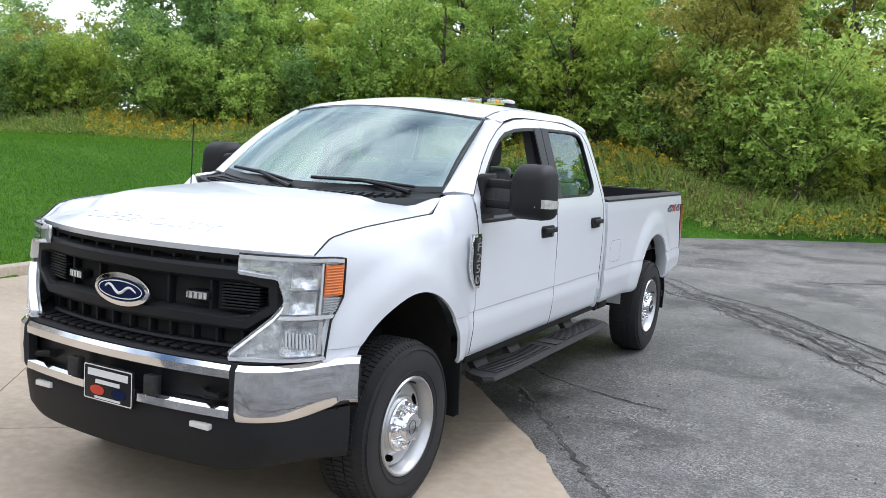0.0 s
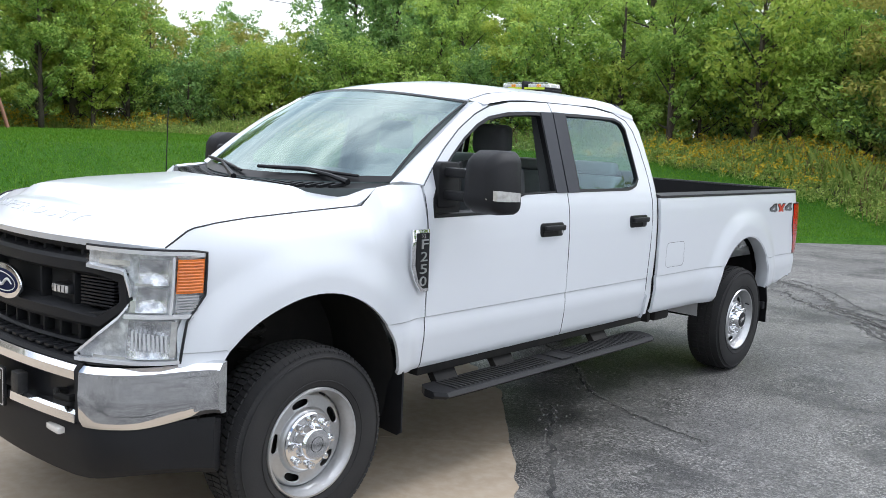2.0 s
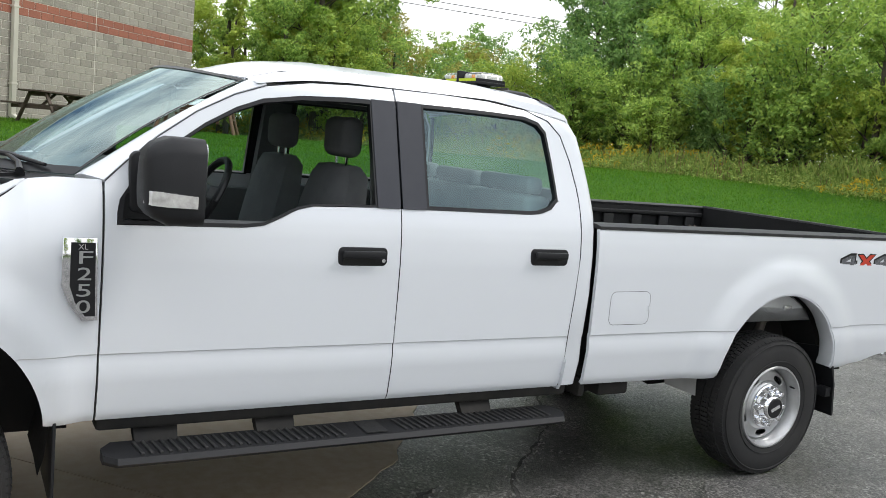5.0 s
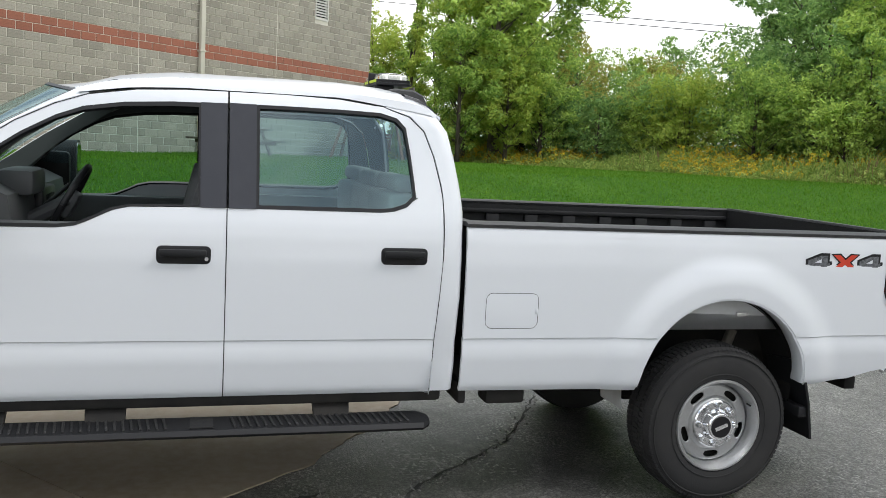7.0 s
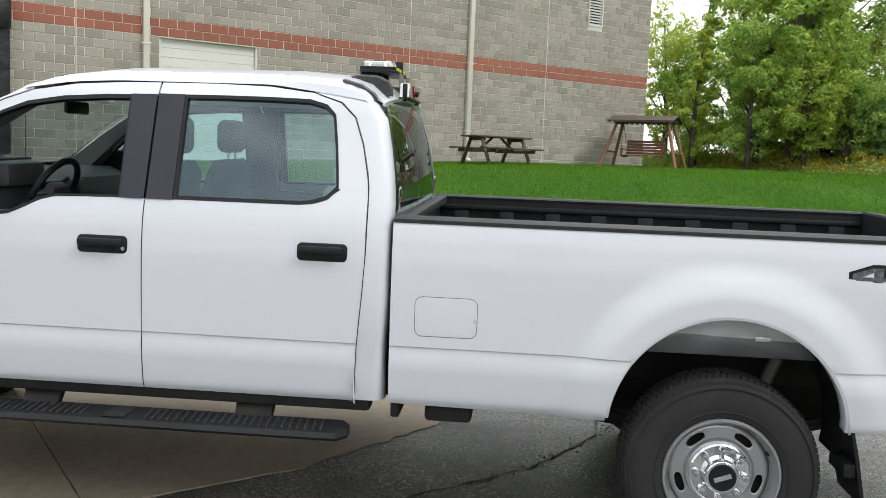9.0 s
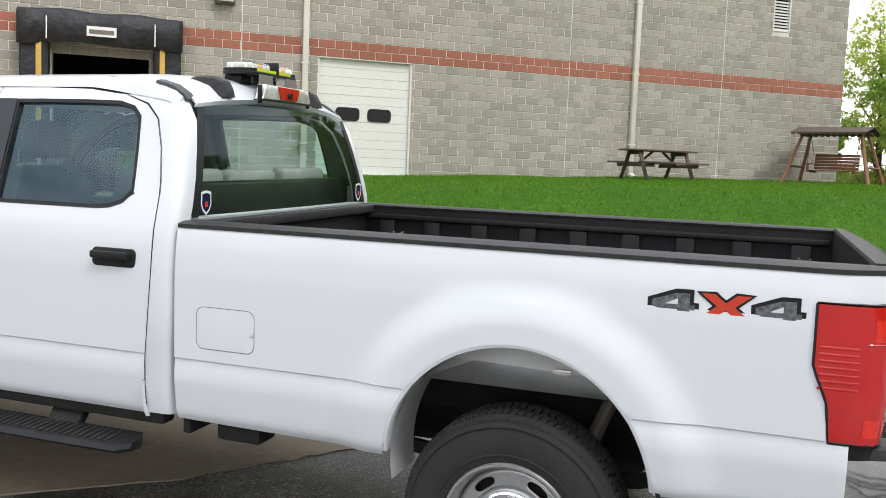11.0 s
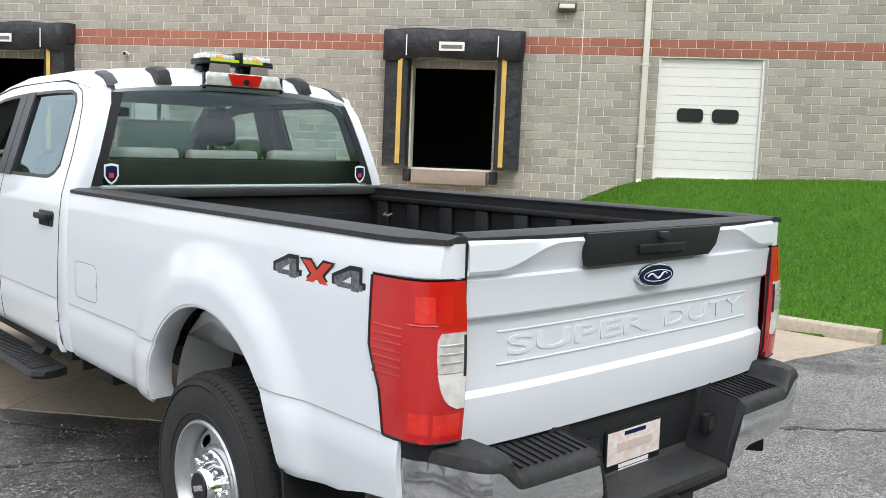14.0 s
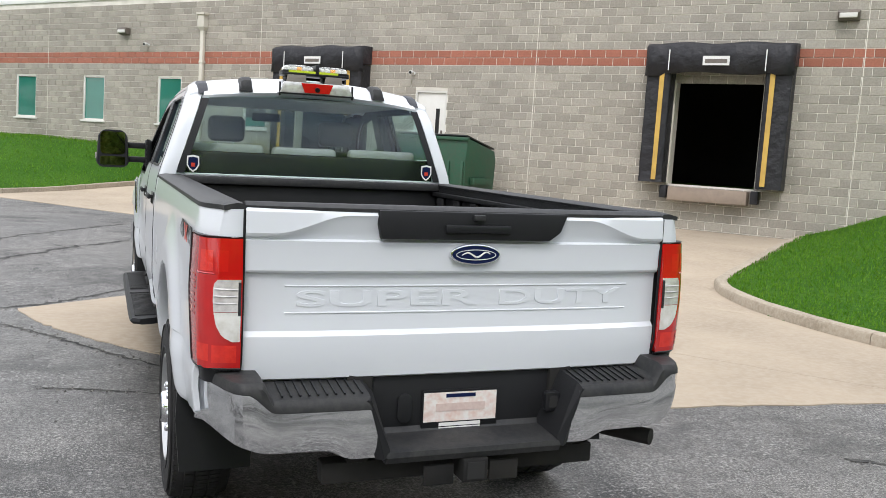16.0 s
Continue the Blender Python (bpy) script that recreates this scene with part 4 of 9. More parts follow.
for s, z in ((-13.65, 4.92), (-2.85, 4.06)):
    sc = thing("security_camera", "small white bullet security camera on the wall", "camera", BLD @ pose(s, FRONT, z), group="security cameras")
    part("mount", lathe([(-0.013, 0.001), (-0.013, 0.05), (-0.045, 0.05), (-0.05, 0.001)], 16, "y"), M_COPING, sc)
    part("body", tube([(0, -0.04, 0), (0, -0.10, 0.02), (0.02, -0.24, 0.0)], [0.02, 0.05, 0.055], 12), M_COPING, sc)
    part("lens_hood", tube([(0.021, -0.242, 0.0), (0.022, -0.252, 0)], 0.042, 12), M_DARK, sc)

for s in (-19.0, -8.6, 0.90, 8.70, 17.2, 22.0):
    cj = part("control_joint", box(s - 0.009, s + 0.009, FRONT - 0.016, FRONT - 0.011, 0.35, wall_top(s - 0.1) - 0.01), M_MORTAR, wall_front, "vertical sealed control joint")


# ---- loose things on the lawn and by the docks ----
def ground_z(x, y):
    return float(terrain(np.array([x]), np.array([y]))[0])


def picnic_table(x, y, turn):
    root = thing("picnic_table", "dark weathered wooden picnic table on the lawn", "picnic table", pose(x, y, ground_z(x, y), 0, 0, turn))
    for k in range(5):
        part("tabletop_plank", box(-0.92, 0.92, -0.36 + k * 0.146, -0.36 + k * 0.146 + 0.138, 0.71, 0.75, 0.006), M_WOOD_DARK, root)
    for sgn in (-1, 1):
        for k in range(2):
            a = sgn * 0.60 + k * 0.145 * sgn
            part("bench_plank", box(-0.92, 0.92, min(a, a + 0.138 * sgn), max(a, a + 0.138 * sgn), 0.41, 0.45, 0.006), M_WOOD_DARK, root)
        part("crossbeam", box(sgn * 0.62 - 0.02, sgn * 0.62 + 0.02, -0.86, 0.86, 0.32, 0.405, 0.005), M_WOOD_DARK, root)
        part("top_cleat", box(sgn * 0.62 - 0.02, sgn * 0.62 + 0.02, -0.34, 0.34, 0.62, 0.705, 0.005), M_WOOD_DARK, root)
        for q in (-1, 1):
            part("leg", bar((sgn * 0.66, q * 0.62, 0.0), (sgn * 0.66, q * 0.24, 0.70), 0.04, 0.09, 0.004, up=(1, 0, 0)), M_WOOD_DARK, root)
        part("brace", bar((sgn * 0.60, 0, 0.36), (sgn * 0.15, 0, 0.70), 0.04, 0.08, 0.004, up=(0, 1, 0)), M_WOOD_DARK, root)
    return root


def garden_swing(x, y, turn):
    root = thing("garden_swing", "red-brown wooden porch swing under a dark shingled canopy", "swing", pose(x, y, ground_z(x, y), 0, 0, turn) @ Matrix.Diagonal((0.97, 0.97, 0.84, 1)))
    for sx in (-1, 1):
        for sy in (-1, 1):
            part("leg", tube([(sx * 1.18, sy * 0.72, 0), (sx * 0.80, sy * 0.32, 1.62)], [0.055, 0.045], 10), M_WOOD_LOG, root)
        part("cross_rail", tube([(sx * 1.06, -0.60, 0.55), (sx * 1.06, 0.60, 0.55)], 0.035, 8), M_WOOD_LOG, root)
        part("plate_rail", tube([(sx * 0.80, -0.40, 1.60), (sx * 0.80, 0.40, 1.60)], 0.045, 8), M_WOOD_DARK, root)
    part("ridge_beam", tube([(-1.0, 0, 1.64), (1.0, 0, 1.64)], 0.05, 10), M_WOOD_DARK, root)
    for sy in (-1, 1):
        rf = part("canopy_slope", bar((0, sy * 0.70, 1.66), (0, 0.0 + sy * 0.02, 1.86), 2.06, 0.03, 0.0, up=(0, -sy * 0.2, 0.7)), M_WOOD_DARK, root)
        for k in range(12):
            xx = -1.03 + 2.06 * (k + 0.5) / 12
            part("scallop", prism([(xx - 0.08, 1.66), (xx + 0.08, 1.66), (xx + 0.05, 1.60), (xx, 1.585), (xx - 0.05, 1.60)], 0.015, "xz", sy * 0.70 - 0.0075), M_WOOD_DARK, root)
    for k in range(4):
        part("seat_slat", box(-0.62, 0.62, -0.25 + k * 0.12, -0.25 + k * 0.12 + 0.10, 0.42, 0.445, 0.004), M_WOOD_RED, root)
    for k in range(5):
        part("back_slat", box(-0.62, 0.62, 0.245 + k * 0.02, 0.268 + k * 0.02, 0.48 + k * 0.105, 0.57 + k * 0.105, 0.004), M_WOOD_RED, root)
    for sx in (-1, 1):
        part("arm", box(sx * 0.64 - 0.04, sx * 0.64 + 0.04, -0.28, 0.36, 0.64, 0.67, 0.006), M_WOOD_RED, root)
        part("arm_post", box(sx * 0.64 - 0.03, sx * 0.64 + 0.03, -0.26, -0.20, 0.38, 0.639, 0.006), M_WOOD_RED, root)
        part("seat_rail", box(sx * 0.60 - 0.025, sx * 0.60 + 0.025, -0.26, 0.34, 0.36, 0.419, 0.004), M_WOOD_RED, root)
        part("chain", tube([(sx * 0.66, -0.20, 0.67), (sx * 0.68, 0.0, 1.60)], 0.010, 6), M_STEEL, root)
        part("chain", tube([(sx * 0.66, 0.34, 0.90), (sx * 0.68, 0.0, 1.60)], 0.010, 6), M_STEEL, root)
    return root


def dumpster(s, d, turn):
    x, y = site(s, d)
    root = thing("dumpster", "green steel waste dumpster with black lids by the wall", "dumpster", BLD @ pose(s, d, float(ramp(x, y)) + 0.01, 0, 0, turn))
    poly = [(-0.70, 0.18), (0.75, 0.18), (0.85, 1.35), (0.75, 1.62), (-0.70, 1.88), (-0.78, 1.30)]
    part("body", prism(poly, 2.1, "yz", -1.05, 0.012), M_GREENBIN, root)
    for k in range(6):
        xx = -0.98 + k * 0.392
        part("rib", box(xx - 0.03, xx + 0.03, -0.83, -0.76, 0.25, 1.30, 0.01), M_GREENBIN, root)
    part("top_rim", bar((-1.09, -0.74, 1.86), (1.09, -0.74, 1.86), 0.09, 0.08, 0.01), M_GREENBIN, root)
    for sx in (-1, 1):
        part("side_pocket", box(sx * 1.06 - 0.03 * (sx < 0), sx * 1.06 + 0.03 + 0.09 * (sx > 0), -0.5, 0.45, 0.75, 0.92, 0.01), M_GREENBIN, root)
        part("lid", bar((sx * 0.52, -0.72, 1.945), (sx * 0.52, 0.80, 1.68), 1.0, 0.035, 0.008), M_BLACKPLASTIC, root)
        for sy in (-0.55, 0.6):
            part("skid", box(sx * 0.9 - 0.06, sx * 0.9 + 0.06, sy - 0.08, sy + 0.08, 0.0, 0.179, 0.01), M_STEEL, root)
    part("decal", box(-0.30, 0.05, -0.845, -0.838, 1.0, 1.28), M_COPING, root, "white square decal")
    part("decal_mark", box(-0.27, -0.12, -0.85, -0.8455, 1.07, 1.21), M_GREENBIN, root, "green printed mark")
    part("decal_mark", box(-0.11, 0.02, -0.85, -0.8455, 1.07, 1.21), M_YELLOW, root, "gold printed mark")


picnic_table(-21.9, 6.6, 128.5)
garden_swing(-25.9, 10.98, 68)
dumpster(-0.72, 13.35, 0)


# ---- plants ----
def leaf_cloud(rng, centres, radii, count, size, pointed=False):
    """Diamond or pointed leaves scattered through clumps; returns verts and faces."""
    centres, radii = np.array(centres), np.array(radii)
    pick = rng.choice(len(centres), count, p=(radii ** 2) / (radii ** 2).sum())
    v = rng.normal(size=(count, 3))
    v /= np.linalg.norm(v, axis=1)[:, None]
    r = rng.uniform(0.35, 1.0, count) ** 0.5
    pos = centres[pick] + v * (radii[pick] * r)[:, None] * np.array([1, 1, 0.75])
    nrm = v * 0.7 + rng.normal(size=(count, 3)) * 0.6 + np.array([0, 0, 0.5])
    nrm /= np.linalg.norm(nrm, axis=1)[:, None]
    t = np.cross(nrm, rng.normal(size=(count, 3)))
    t /= np.linalg.norm(t, axis=1)[:, None]
    b = np.cross(nrm, t)
    sz = size * rng.uniform(0.55, 1.3, count)[:, None]
    if pointed:
        verts = np.stack([pos - t * sz * 0.6 - b * sz * 0.42, pos - t * sz * 0.6 + b * sz * 0.42, pos + t * sz], 1).reshape(-1, 3)
        return verts, np.arange(count * 3).reshape(-1, 3)
    verts = np.stack([pos - t * sz, pos + b * sz * 0.42 + nrm * sz * 0.12, pos + t * sz, pos - b * sz * 0.42 + nrm * sz * 0.12], 1).reshape(-1, 3)
    faces = np.arange(count * 4).reshape(-1, 4)
    return verts, faces


def tree_meshes(seed, height, spread_, count, size, low=0.18, slender=False):
    """Trunk with limbs, and a crown of leaf clumps on the limb ends with gaps between."""
    rng = np.random.default_rng(seed)
    bm = bmesh.new()
    lean = rng.normal(size=2) * 0.03 * height
    trunk = [(lean[0] * k * k, lean[1] * k * k, height * 0.94 * k) for k in np.linspace(0, 1, 7)]
    tube(trunk, [0.020 * height * (1 - 0.92 * k) + 0.008 for k in np.linspace(0, 1, 7)], 7, bm)
    cs, rs = [], []
    limbs = 40 if not slender else 30
    for i in range(limbs):
        k = low + (0.97 - low) * (i + rng.uniform(0, 1)) / limbs
        base = np.array([lean[0] * k * k, lean[1] * k * k, height * 0.94 * k])
        shape = math.sin(math.pi * min(1, (k - low * 0.6) / (1 - low * 0.6)) ** 0.75) ** 0.7 if not slender else (1.02 - k) ** 0.75
        ln = spread_ * max(0.18, shape) * rng.uniform(0.55, 1.15)
        a = rng.uniform(0, 2 * math.pi)
        tip = base + np.array([math.cos(a) * ln, math.sin(a) * ln, ln * rng.uniform(0.4, 1.4)])
        midp = base * 0.5 + tip * 0.5 + np.array([0, 0, -0.06 * ln])
        tube([base, midp, tip], [0.007 * height * (1.1 - k), 0.004 * height * (1.1 - k), 0.006], 5, bm, cap=False)
        for q in (0.42, 0.6, 0.75, 0.88, 1.0, 1.12):
            c = base + (tip - base) * q + rng.normal(size=3) * 0.17 * ln
            cs.append(c)
            rs.append(max(0.18, ln * rng.uniform(0.14, 0.32)))
    cs.append((lean[0], lean[1], height))
    rs.append(spread_ * 0.22)
    verts, faces = leaf_cloud(rng, cs, rs, count, size, True)
    me_t = bpy.data.meshes.new("trunk")
    for f in bm.faces:
        f.smooth = True
    bm.to_mesh(me_t)
    bm.free()
    me_t.materials.append(M_BARK)
    me_c = bpy.data.meshes.new("crown")
    me_c.from_pydata(verts.tolist(), [], faces.tolist())
    me_c.update()
    return me_t, me_c


def crown_with(me, material):
    c = me.copy()
    c.materials.append(material)
    return c


rng = np.random.default_rng(11)
KINDS = []
for seed, h, sp, n, sz, low, slim in ((1, 11.0, 2.7, 15000, 0.150, 0.05, False), (2, 9.0, 2.2, 12000, 0.135, 0.04, False), (3, 13.0, 3.1, 17000, 0.165, 0.07, False), (4, 7.0, 2.0, 10000, 0.115, 0.03, False),
                                      (5, 10.0, 1.8, 11000, 0.125, 0.04, True), (6, 13.0, 3.3, 9000, 0.20, 0.04, False)):
    KINDS.append((h, tree_meshes(seed, h, sp, n, sz, low, slim)))
TONES = (M_LEAF, M_LEAF_DARK, M_LEAF_YELLOW, M_LEAF_OLIVE)
CROWNS = {(k, j): crown_with(KINDS[k][1][1], m) for k in range(len(KINDS)) for j, m in enumerate(TONES)}
WORDS = {0: "broad green deciduous tree at the wood's edge", 1: "dark green leafy tree in the wood", 2: "young yellow-green sapling tree at the wood's edge", 3: "olive green tree turning yellow at the wood's edge"}


def tree(x, y, kind, tone, height, turn=0.0, group="trees along the wood's edge"):
    scale = height / KINDS[kind][0]
    root = thing("tree", WORDS[tone], "tree", pose(x, y, ground_z(x, y) - 0.05, 0, 0, turn) @ Matrix.Scale(scale, 4), group=group)
    t = new("trunk", KINDS[kind][1][0])
    t.parent = root
    c = new("crown", CROWNS[(kind, tone)])
    c.parent = root
    return root


# beside the warehouse corner, then the low gap towards the wires: place, kind, tone, height
for x, y, k, tone, h in ((-31.2, 13.4, 4, 2, 5.6), (-30.4, 15.2, 1, 0, 5.4), (-32.4, 16.0, 1, 2, 7.0), (-31.0, 18.8, 3, 0, 5.2), (-33.0, 17.4, 4, 0, 8.6), (-30.6, 17.2, 3, 2, 4.6), (-34.4, 11.0, 4, 0, 6.4), (-31.6, 17.0, 0, 0, 10.6), (-34.0, 14.0, 4, 0, 7.6), (-33.6, 18.9, 4, 2, 10.4), (-36.0, 19.2, 2, 0, 11.0), (-38.5, 13.6, 5, 2, 7.2), (-42.0, 17.5, 5, 0, 7.4),
                         (-34.6, 21.8, 3, 3, 5.8), (-36.8, 25.8, 3, 0, 5.4), (-40.0, 29.5, 3, 1, 6.6), (-34.0, 25.0, 3, 0, 4.4), (-33.0, 28.6, 3, 2, 5.2), (-43.0, 26.0, 3, 0, 6.3), (-30.6, 23.6, 3, 3, 4.4)):
    tree(x, y, k, tone, h * float(rng.uniform(0.96, 1.04)), float(rng.uniform(0, 360)))
# the wood itself: saplings in front, taller trees in rows behind
for off, gap, lo, hi, kinds, tones in ((3.6, 2.2, 4.6, 6.8, (4, 3, 4, 1), (0, 2, 3, 0, 2)), (7.0, 2.5, 6.6, 9.0, (0, 4, 4, 2), (0, 1, 2, 0, 3)), (11.5, 3.0, 8.0, 10.0, (2, 0, 5), (0, 0, 1)), (17.0, 4.2, 9.0, 10.5, (5,), (1, 0, 0))):
    x = -29.5
    while x < 13:
        px = x + float(rng.uniform(-0.6, 0.6))
        py = float(np.interp(px, [p[0] for p in WEEDS], [p[1] for p in WEEDS])) + off + float(rng.uniform(-0.9, 0.9))
        aim = math.degrees(math.atan2(px - 1, py - 3))
        if aim > -50.0 and rng.uniform(0, 1) > 0.10:
            tree(px, py, int(rng.choice(kinds)), int(rng.choice(tones)), float(rng.uniform(lo, hi)), float(rng.uniform(0, 360)))
        x += gap
for x, y, h in ((18, 37, 12), (23, 38, 12), (28, 37, 13), (33, 36, 12), (41, 30, 12), (45, 20, 11), (46, 8, 10), (46, -4, 11), (45, -16, 11), (44, -26, 12), (38, -36, 12), (28, -40, 12), (18, -42, 12)):
    tree(x, y, 5, int(rng.integers(2)), h, float(rng.uniform(0, 360)), "trees beyond the lot")

# shrubs at the foot of the wood
SHRUBS = []
for seed, h, sp, n, sz in ((21, 2.6, 1.3, 5200, 0.085), (22, 3.6, 1.5, 6400, 0.09)):
    SHRUBS.append((h, tree_meshes(seed, h, sp, n, sz, 0.02)))
SHRUB_CROWN = {(k, j): crown_with(SHRUBS[k][1][1], m) for k in range(2) for j, m in enumerate((M_LEAF, M_LEAF_DARK, M_LEAF_YELLOW))}


def shrub(x, y, k, tone, scale, turn):
    root = thing("shrub", ("green leafy shrub in the weeds", "dark green bush under the trees", "yellow-green bush in the weeds")[tone], "shrub", pose(x, y, ground_z(x, y) - 0.04, 0, 0, turn) @ Matrix.Scale(scale, 4), group="shrubs below the trees")
    for nm, me in (("trunk", SHRUBS[k][1][0]), ("crown", SHRUB_CROWN[(k, tone)])):
        o = new(nm, me)
        o.parent = root


for k in range(46):
    x = -38 + 46 * (k + float(rng.uniform(0, 1))) / 46
    y = float(np.interp(x, [p[0] for p in WEEDS], [p[1] for p in WEEDS])) + float(rng.uniform(3.4, 5.6))
    shrub(x, y, int(rng.integers(2)), int(rng.choice([0, 0, 1, 1, 2])), float(rng.uniform(0.7, 1.25)), float(rng.uniform(0, 360)))
for x, y, k, tone, sc in ((0.9, 26.3, 1, 2, 1.15), (2.6, 27.6, 1, 0, 1.3), (-1.0, 26.6, 0, 2, 0.8), (4.6, 29.0, 1, 0, 1.2), (-3.4, 26.9, 0, 0, 0.9), (7.5, 30.6, 1, 0, 1.2)):
    shrub(x, y, k, tone, sc, float(rng.uniform(0, 360)))


def thicket(n, near, deep, low, high, radius, leaves, size, material, label):
    """A band of undergrowth along the wood, clump by clump."""
    tx = rng.uniform(-44, 14, n)
    ty = np.interp(tx, [p[0] for p in WEEDS], [p[1] for p in WEEDS]) + rng.uniform(near, deep, n)
    tz = terrain(tx, ty) + rng.uniform(low, high, n) * rng.uniform(0.4, 1.0, n)
    v, f = leaf_cloud(rng, np.stack([tx, ty, tz], -1), radius * rng.uniform(0.6, 1.3, n), leaves, size, True)
    tagged(raw("undergrowth", v, f, material), label, "undergrowth", kind="stuff")


thicket(420, 4.5, 8.5, 0.2, 2.0, 0.55, 42000, 0.10, M_LEAF_DARK, "dark green undergrowth below the trees")
thicket(420, 11.0, 19.0, 0.4, 4.2, 0.95, 42000, 0.17, M_LEAF_DARK, "shaded green thicket deep in the wood")


def strands(rng, x, y, z, height, width, bend=0.35):
    """One thin tapering blade (two triangles) at each place."""
    n = len(x)
    a = rng.uniform(0, 2 * np.pi, n)
    t = np.stack([np.cos(a), np.sin(a), np.zeros(n)], -1)
    q = np.stack([-np.sin(a), np.cos(a), np.zeros(n)], -1) * (height * bend * rng.uniform(0.1, 1, n))[:, None]
    p = np.stack([x, y, z], -1)
    up = np.array([0, 0, 1.0])
    w = (width * rng.uniform(0.6, 1.3, n))[:, None]
    m = p + up * (height * 0.55)[:, None] + q * 0.35
    e = p + up * (height * 0.97)[:, None] + q
    v = np.stack([p - t * w, p + t * w, m + t * w * 0.7, e, m - t * w * 0.7], 1).reshape(-1, 3)
    return v, np.arange(n * 5).reshape(-1, 5)


def scatter(n, x0, x1, y0, y1, keep):
    x, y = rng.uniform(x0, x1, n), rng.uniform(y0, y1, n)
    k = keep(x, y)
    return x[k], y[k]


# weeds: leafy stalks, dry stalks and goldenrod heads
wx, wy = scatter(110000, -42, 12, 8, 36, lambda x, y: (weed_side(x, y) > rng.uniform(-0.6, 0.3, x.size)) & (weed_side(x, y) < rng.uniform(3.0, 7.5, x.size)) & ~inside(x, y, LOT))
wz = terrain(wx, wy) - 0.05
clump = 0.5 + 0.5 * np.sin(wx * 0.9 + 2 * np.sin(wy * 0.7)) * np.sin(wy * 1.1 + 1.3)
wh = (0.40 + 0.62 * clump) * rng.uniform(0.6, 1.2, wx.size) * np.clip(0.4 + weed_side(wx, wy) * 0.5, 0.4, 1.0)
dry = rng.uniform(0, 1, wx.size) < 0.10 + 0.25 * (np.sin(wx * 0.5 + 4.0) > 0.75)
v, f = strands(rng, wx[~dry], wy[~dry], wz[~dry], wh[~dry], 0.013, 0.5)
tagged(raw("tall_weeds", v, f, M_WEED), "dense tall green weeds along the wood's edge", "weeds", kind="stuff")
v, f = strands(rng, wx[dry], wy[dry], wz[dry], wh[dry] * 1.05, 0.012, 0.25)
tagged(raw("dry_stalks", v, f, M_STRAW), "dry tan stalks among the weeds", "weeds", kind="stuff")
gk = (np.sin(wx * 0.55 + 0.6 * np.sin(wy * 0.9) + 0.8) > -0.1) & (rng.uniform(0, 1, wx.size) < 0.32)
cs = np.stack([wx[gk], wy[gk], wz[gk] + wh[gk] * 0.95], -1)
v, f = leaf_cloud(rng, cs, np.full(len(cs), 0.11), len(cs) * 7, 0.055)
tagged(raw("goldenrod", v, f, M_GOLD), "yellow goldenrod flower heads above the weeds", "flowers", kind="stuff")
lk = rng.uniform(0, 1, wx.size) < 0.9
cs = np.stack([wx[lk], wy[lk], wz[lk] + wh[lk] * rng.uniform(0.25, 0.85, int(lk.sum()))], -1)
v, f = leaf_cloud(rng, cs, np.full(len(cs), 0.17), len(cs) * 9, 0.062, True)
tagged(raw("weed_leaves", v, f, M_WEED), "broad green leaves low in the weeds", "weeds", kind="stuff")

# lawn blades, thickest near the kerb
lx, ly = scatter(300000, -30, 2, -4, 27, lambda x, y: (~inside(x, y, LOT)) & (NX * x + NY * y < FRONT - 0.05) & (weed_side(x, y) < 0.5) & (rng.uniform(0, 1, x.size) < np.clip(1.5 - np.hypot(x + 5, y - 9) / 22.0, 0.25, 1)))
far = edge_distance(lx, ly, KERB) > 0.11
lx, ly = lx[far], ly[far]
v, f = strands(rng, lx, ly, terrain(lx, ly) - 0.01, rng.uniform(0.03, 0.075, lx.size), 0.010, 0.9)
tagged(raw("lawn_grass", v, f, M_BLADE), "short bright green mown grass", "grass", kind="stuff")
qx, qy = scatter(60000, -24, 8, -36, -8, lambda x, y: (~inside(x, y, LOT)) & (NX * x + NY * y < FRONT - 0.05))
v, f = strands(rng, qx, qy, terrain(qx, qy) - 0.01, rng.uniform(0.05, 0.12, qx.size), 0.012, 0.8)
tagged(raw("lawn_grass", v, f, M_BLADE), "short green grass on the far bank", "grass", kind="stuff")

# utility wires far behind the gap in the trees
wires = thing("utility_wires", "thin dark utility wires strung behind the trees", "wires", pose(-46, 36, 0))
for za, zb, off in ((9.8, 4.9, 0.0), (9.35, 4.5, 0.3), (12.9, 8.3, 0.6), (13.3, 8.7, 0.9)):
    p = [(-24 * 0.617 + 48 * 0.617 * k / 16, -24 * 0.787 + 48 * 0.787 * k / 16 + off, za + (zb - za) * k / 16 - 0.15 * math.sin(math.pi * k / 16)) for k in range(17)]
    part("wire", tube(p, 0.022, 5), M_WIRE, wires)


# ---- the pickup truck: x to its left, y to its tail, z up, from the front axle ----
M_PAINT = shade("white_paint", (0.655, 0.680, 0.715), 0.30, coat=0.55, var=(0.6, 0.12, (0.63, 0.655, 0.685)), bump=(3.0, 0.03, 0.004))
M_TRIM = shade("satin_black_trim", (0.010, 0.0105, 0.012), 0.38, ior=1.36, var=(3.0, 0.5, (0.018, 0.018, 0.02)))
M_PILLAR = shade("pillar_film", (0.028, 0.030, 0.039), 0.45, ior=1.4, var=(3.0, 0.4, (0.05, 0.052, 0.06)))
M_TEX = shade("textured_black_plastic", (0.0125, 0.013, 0.0145), 0.55, ior=1.34, var=(2.0, 0.5, (0.021, 0.021, 0.023)), bump=(350.0, 0.25, 0.002))
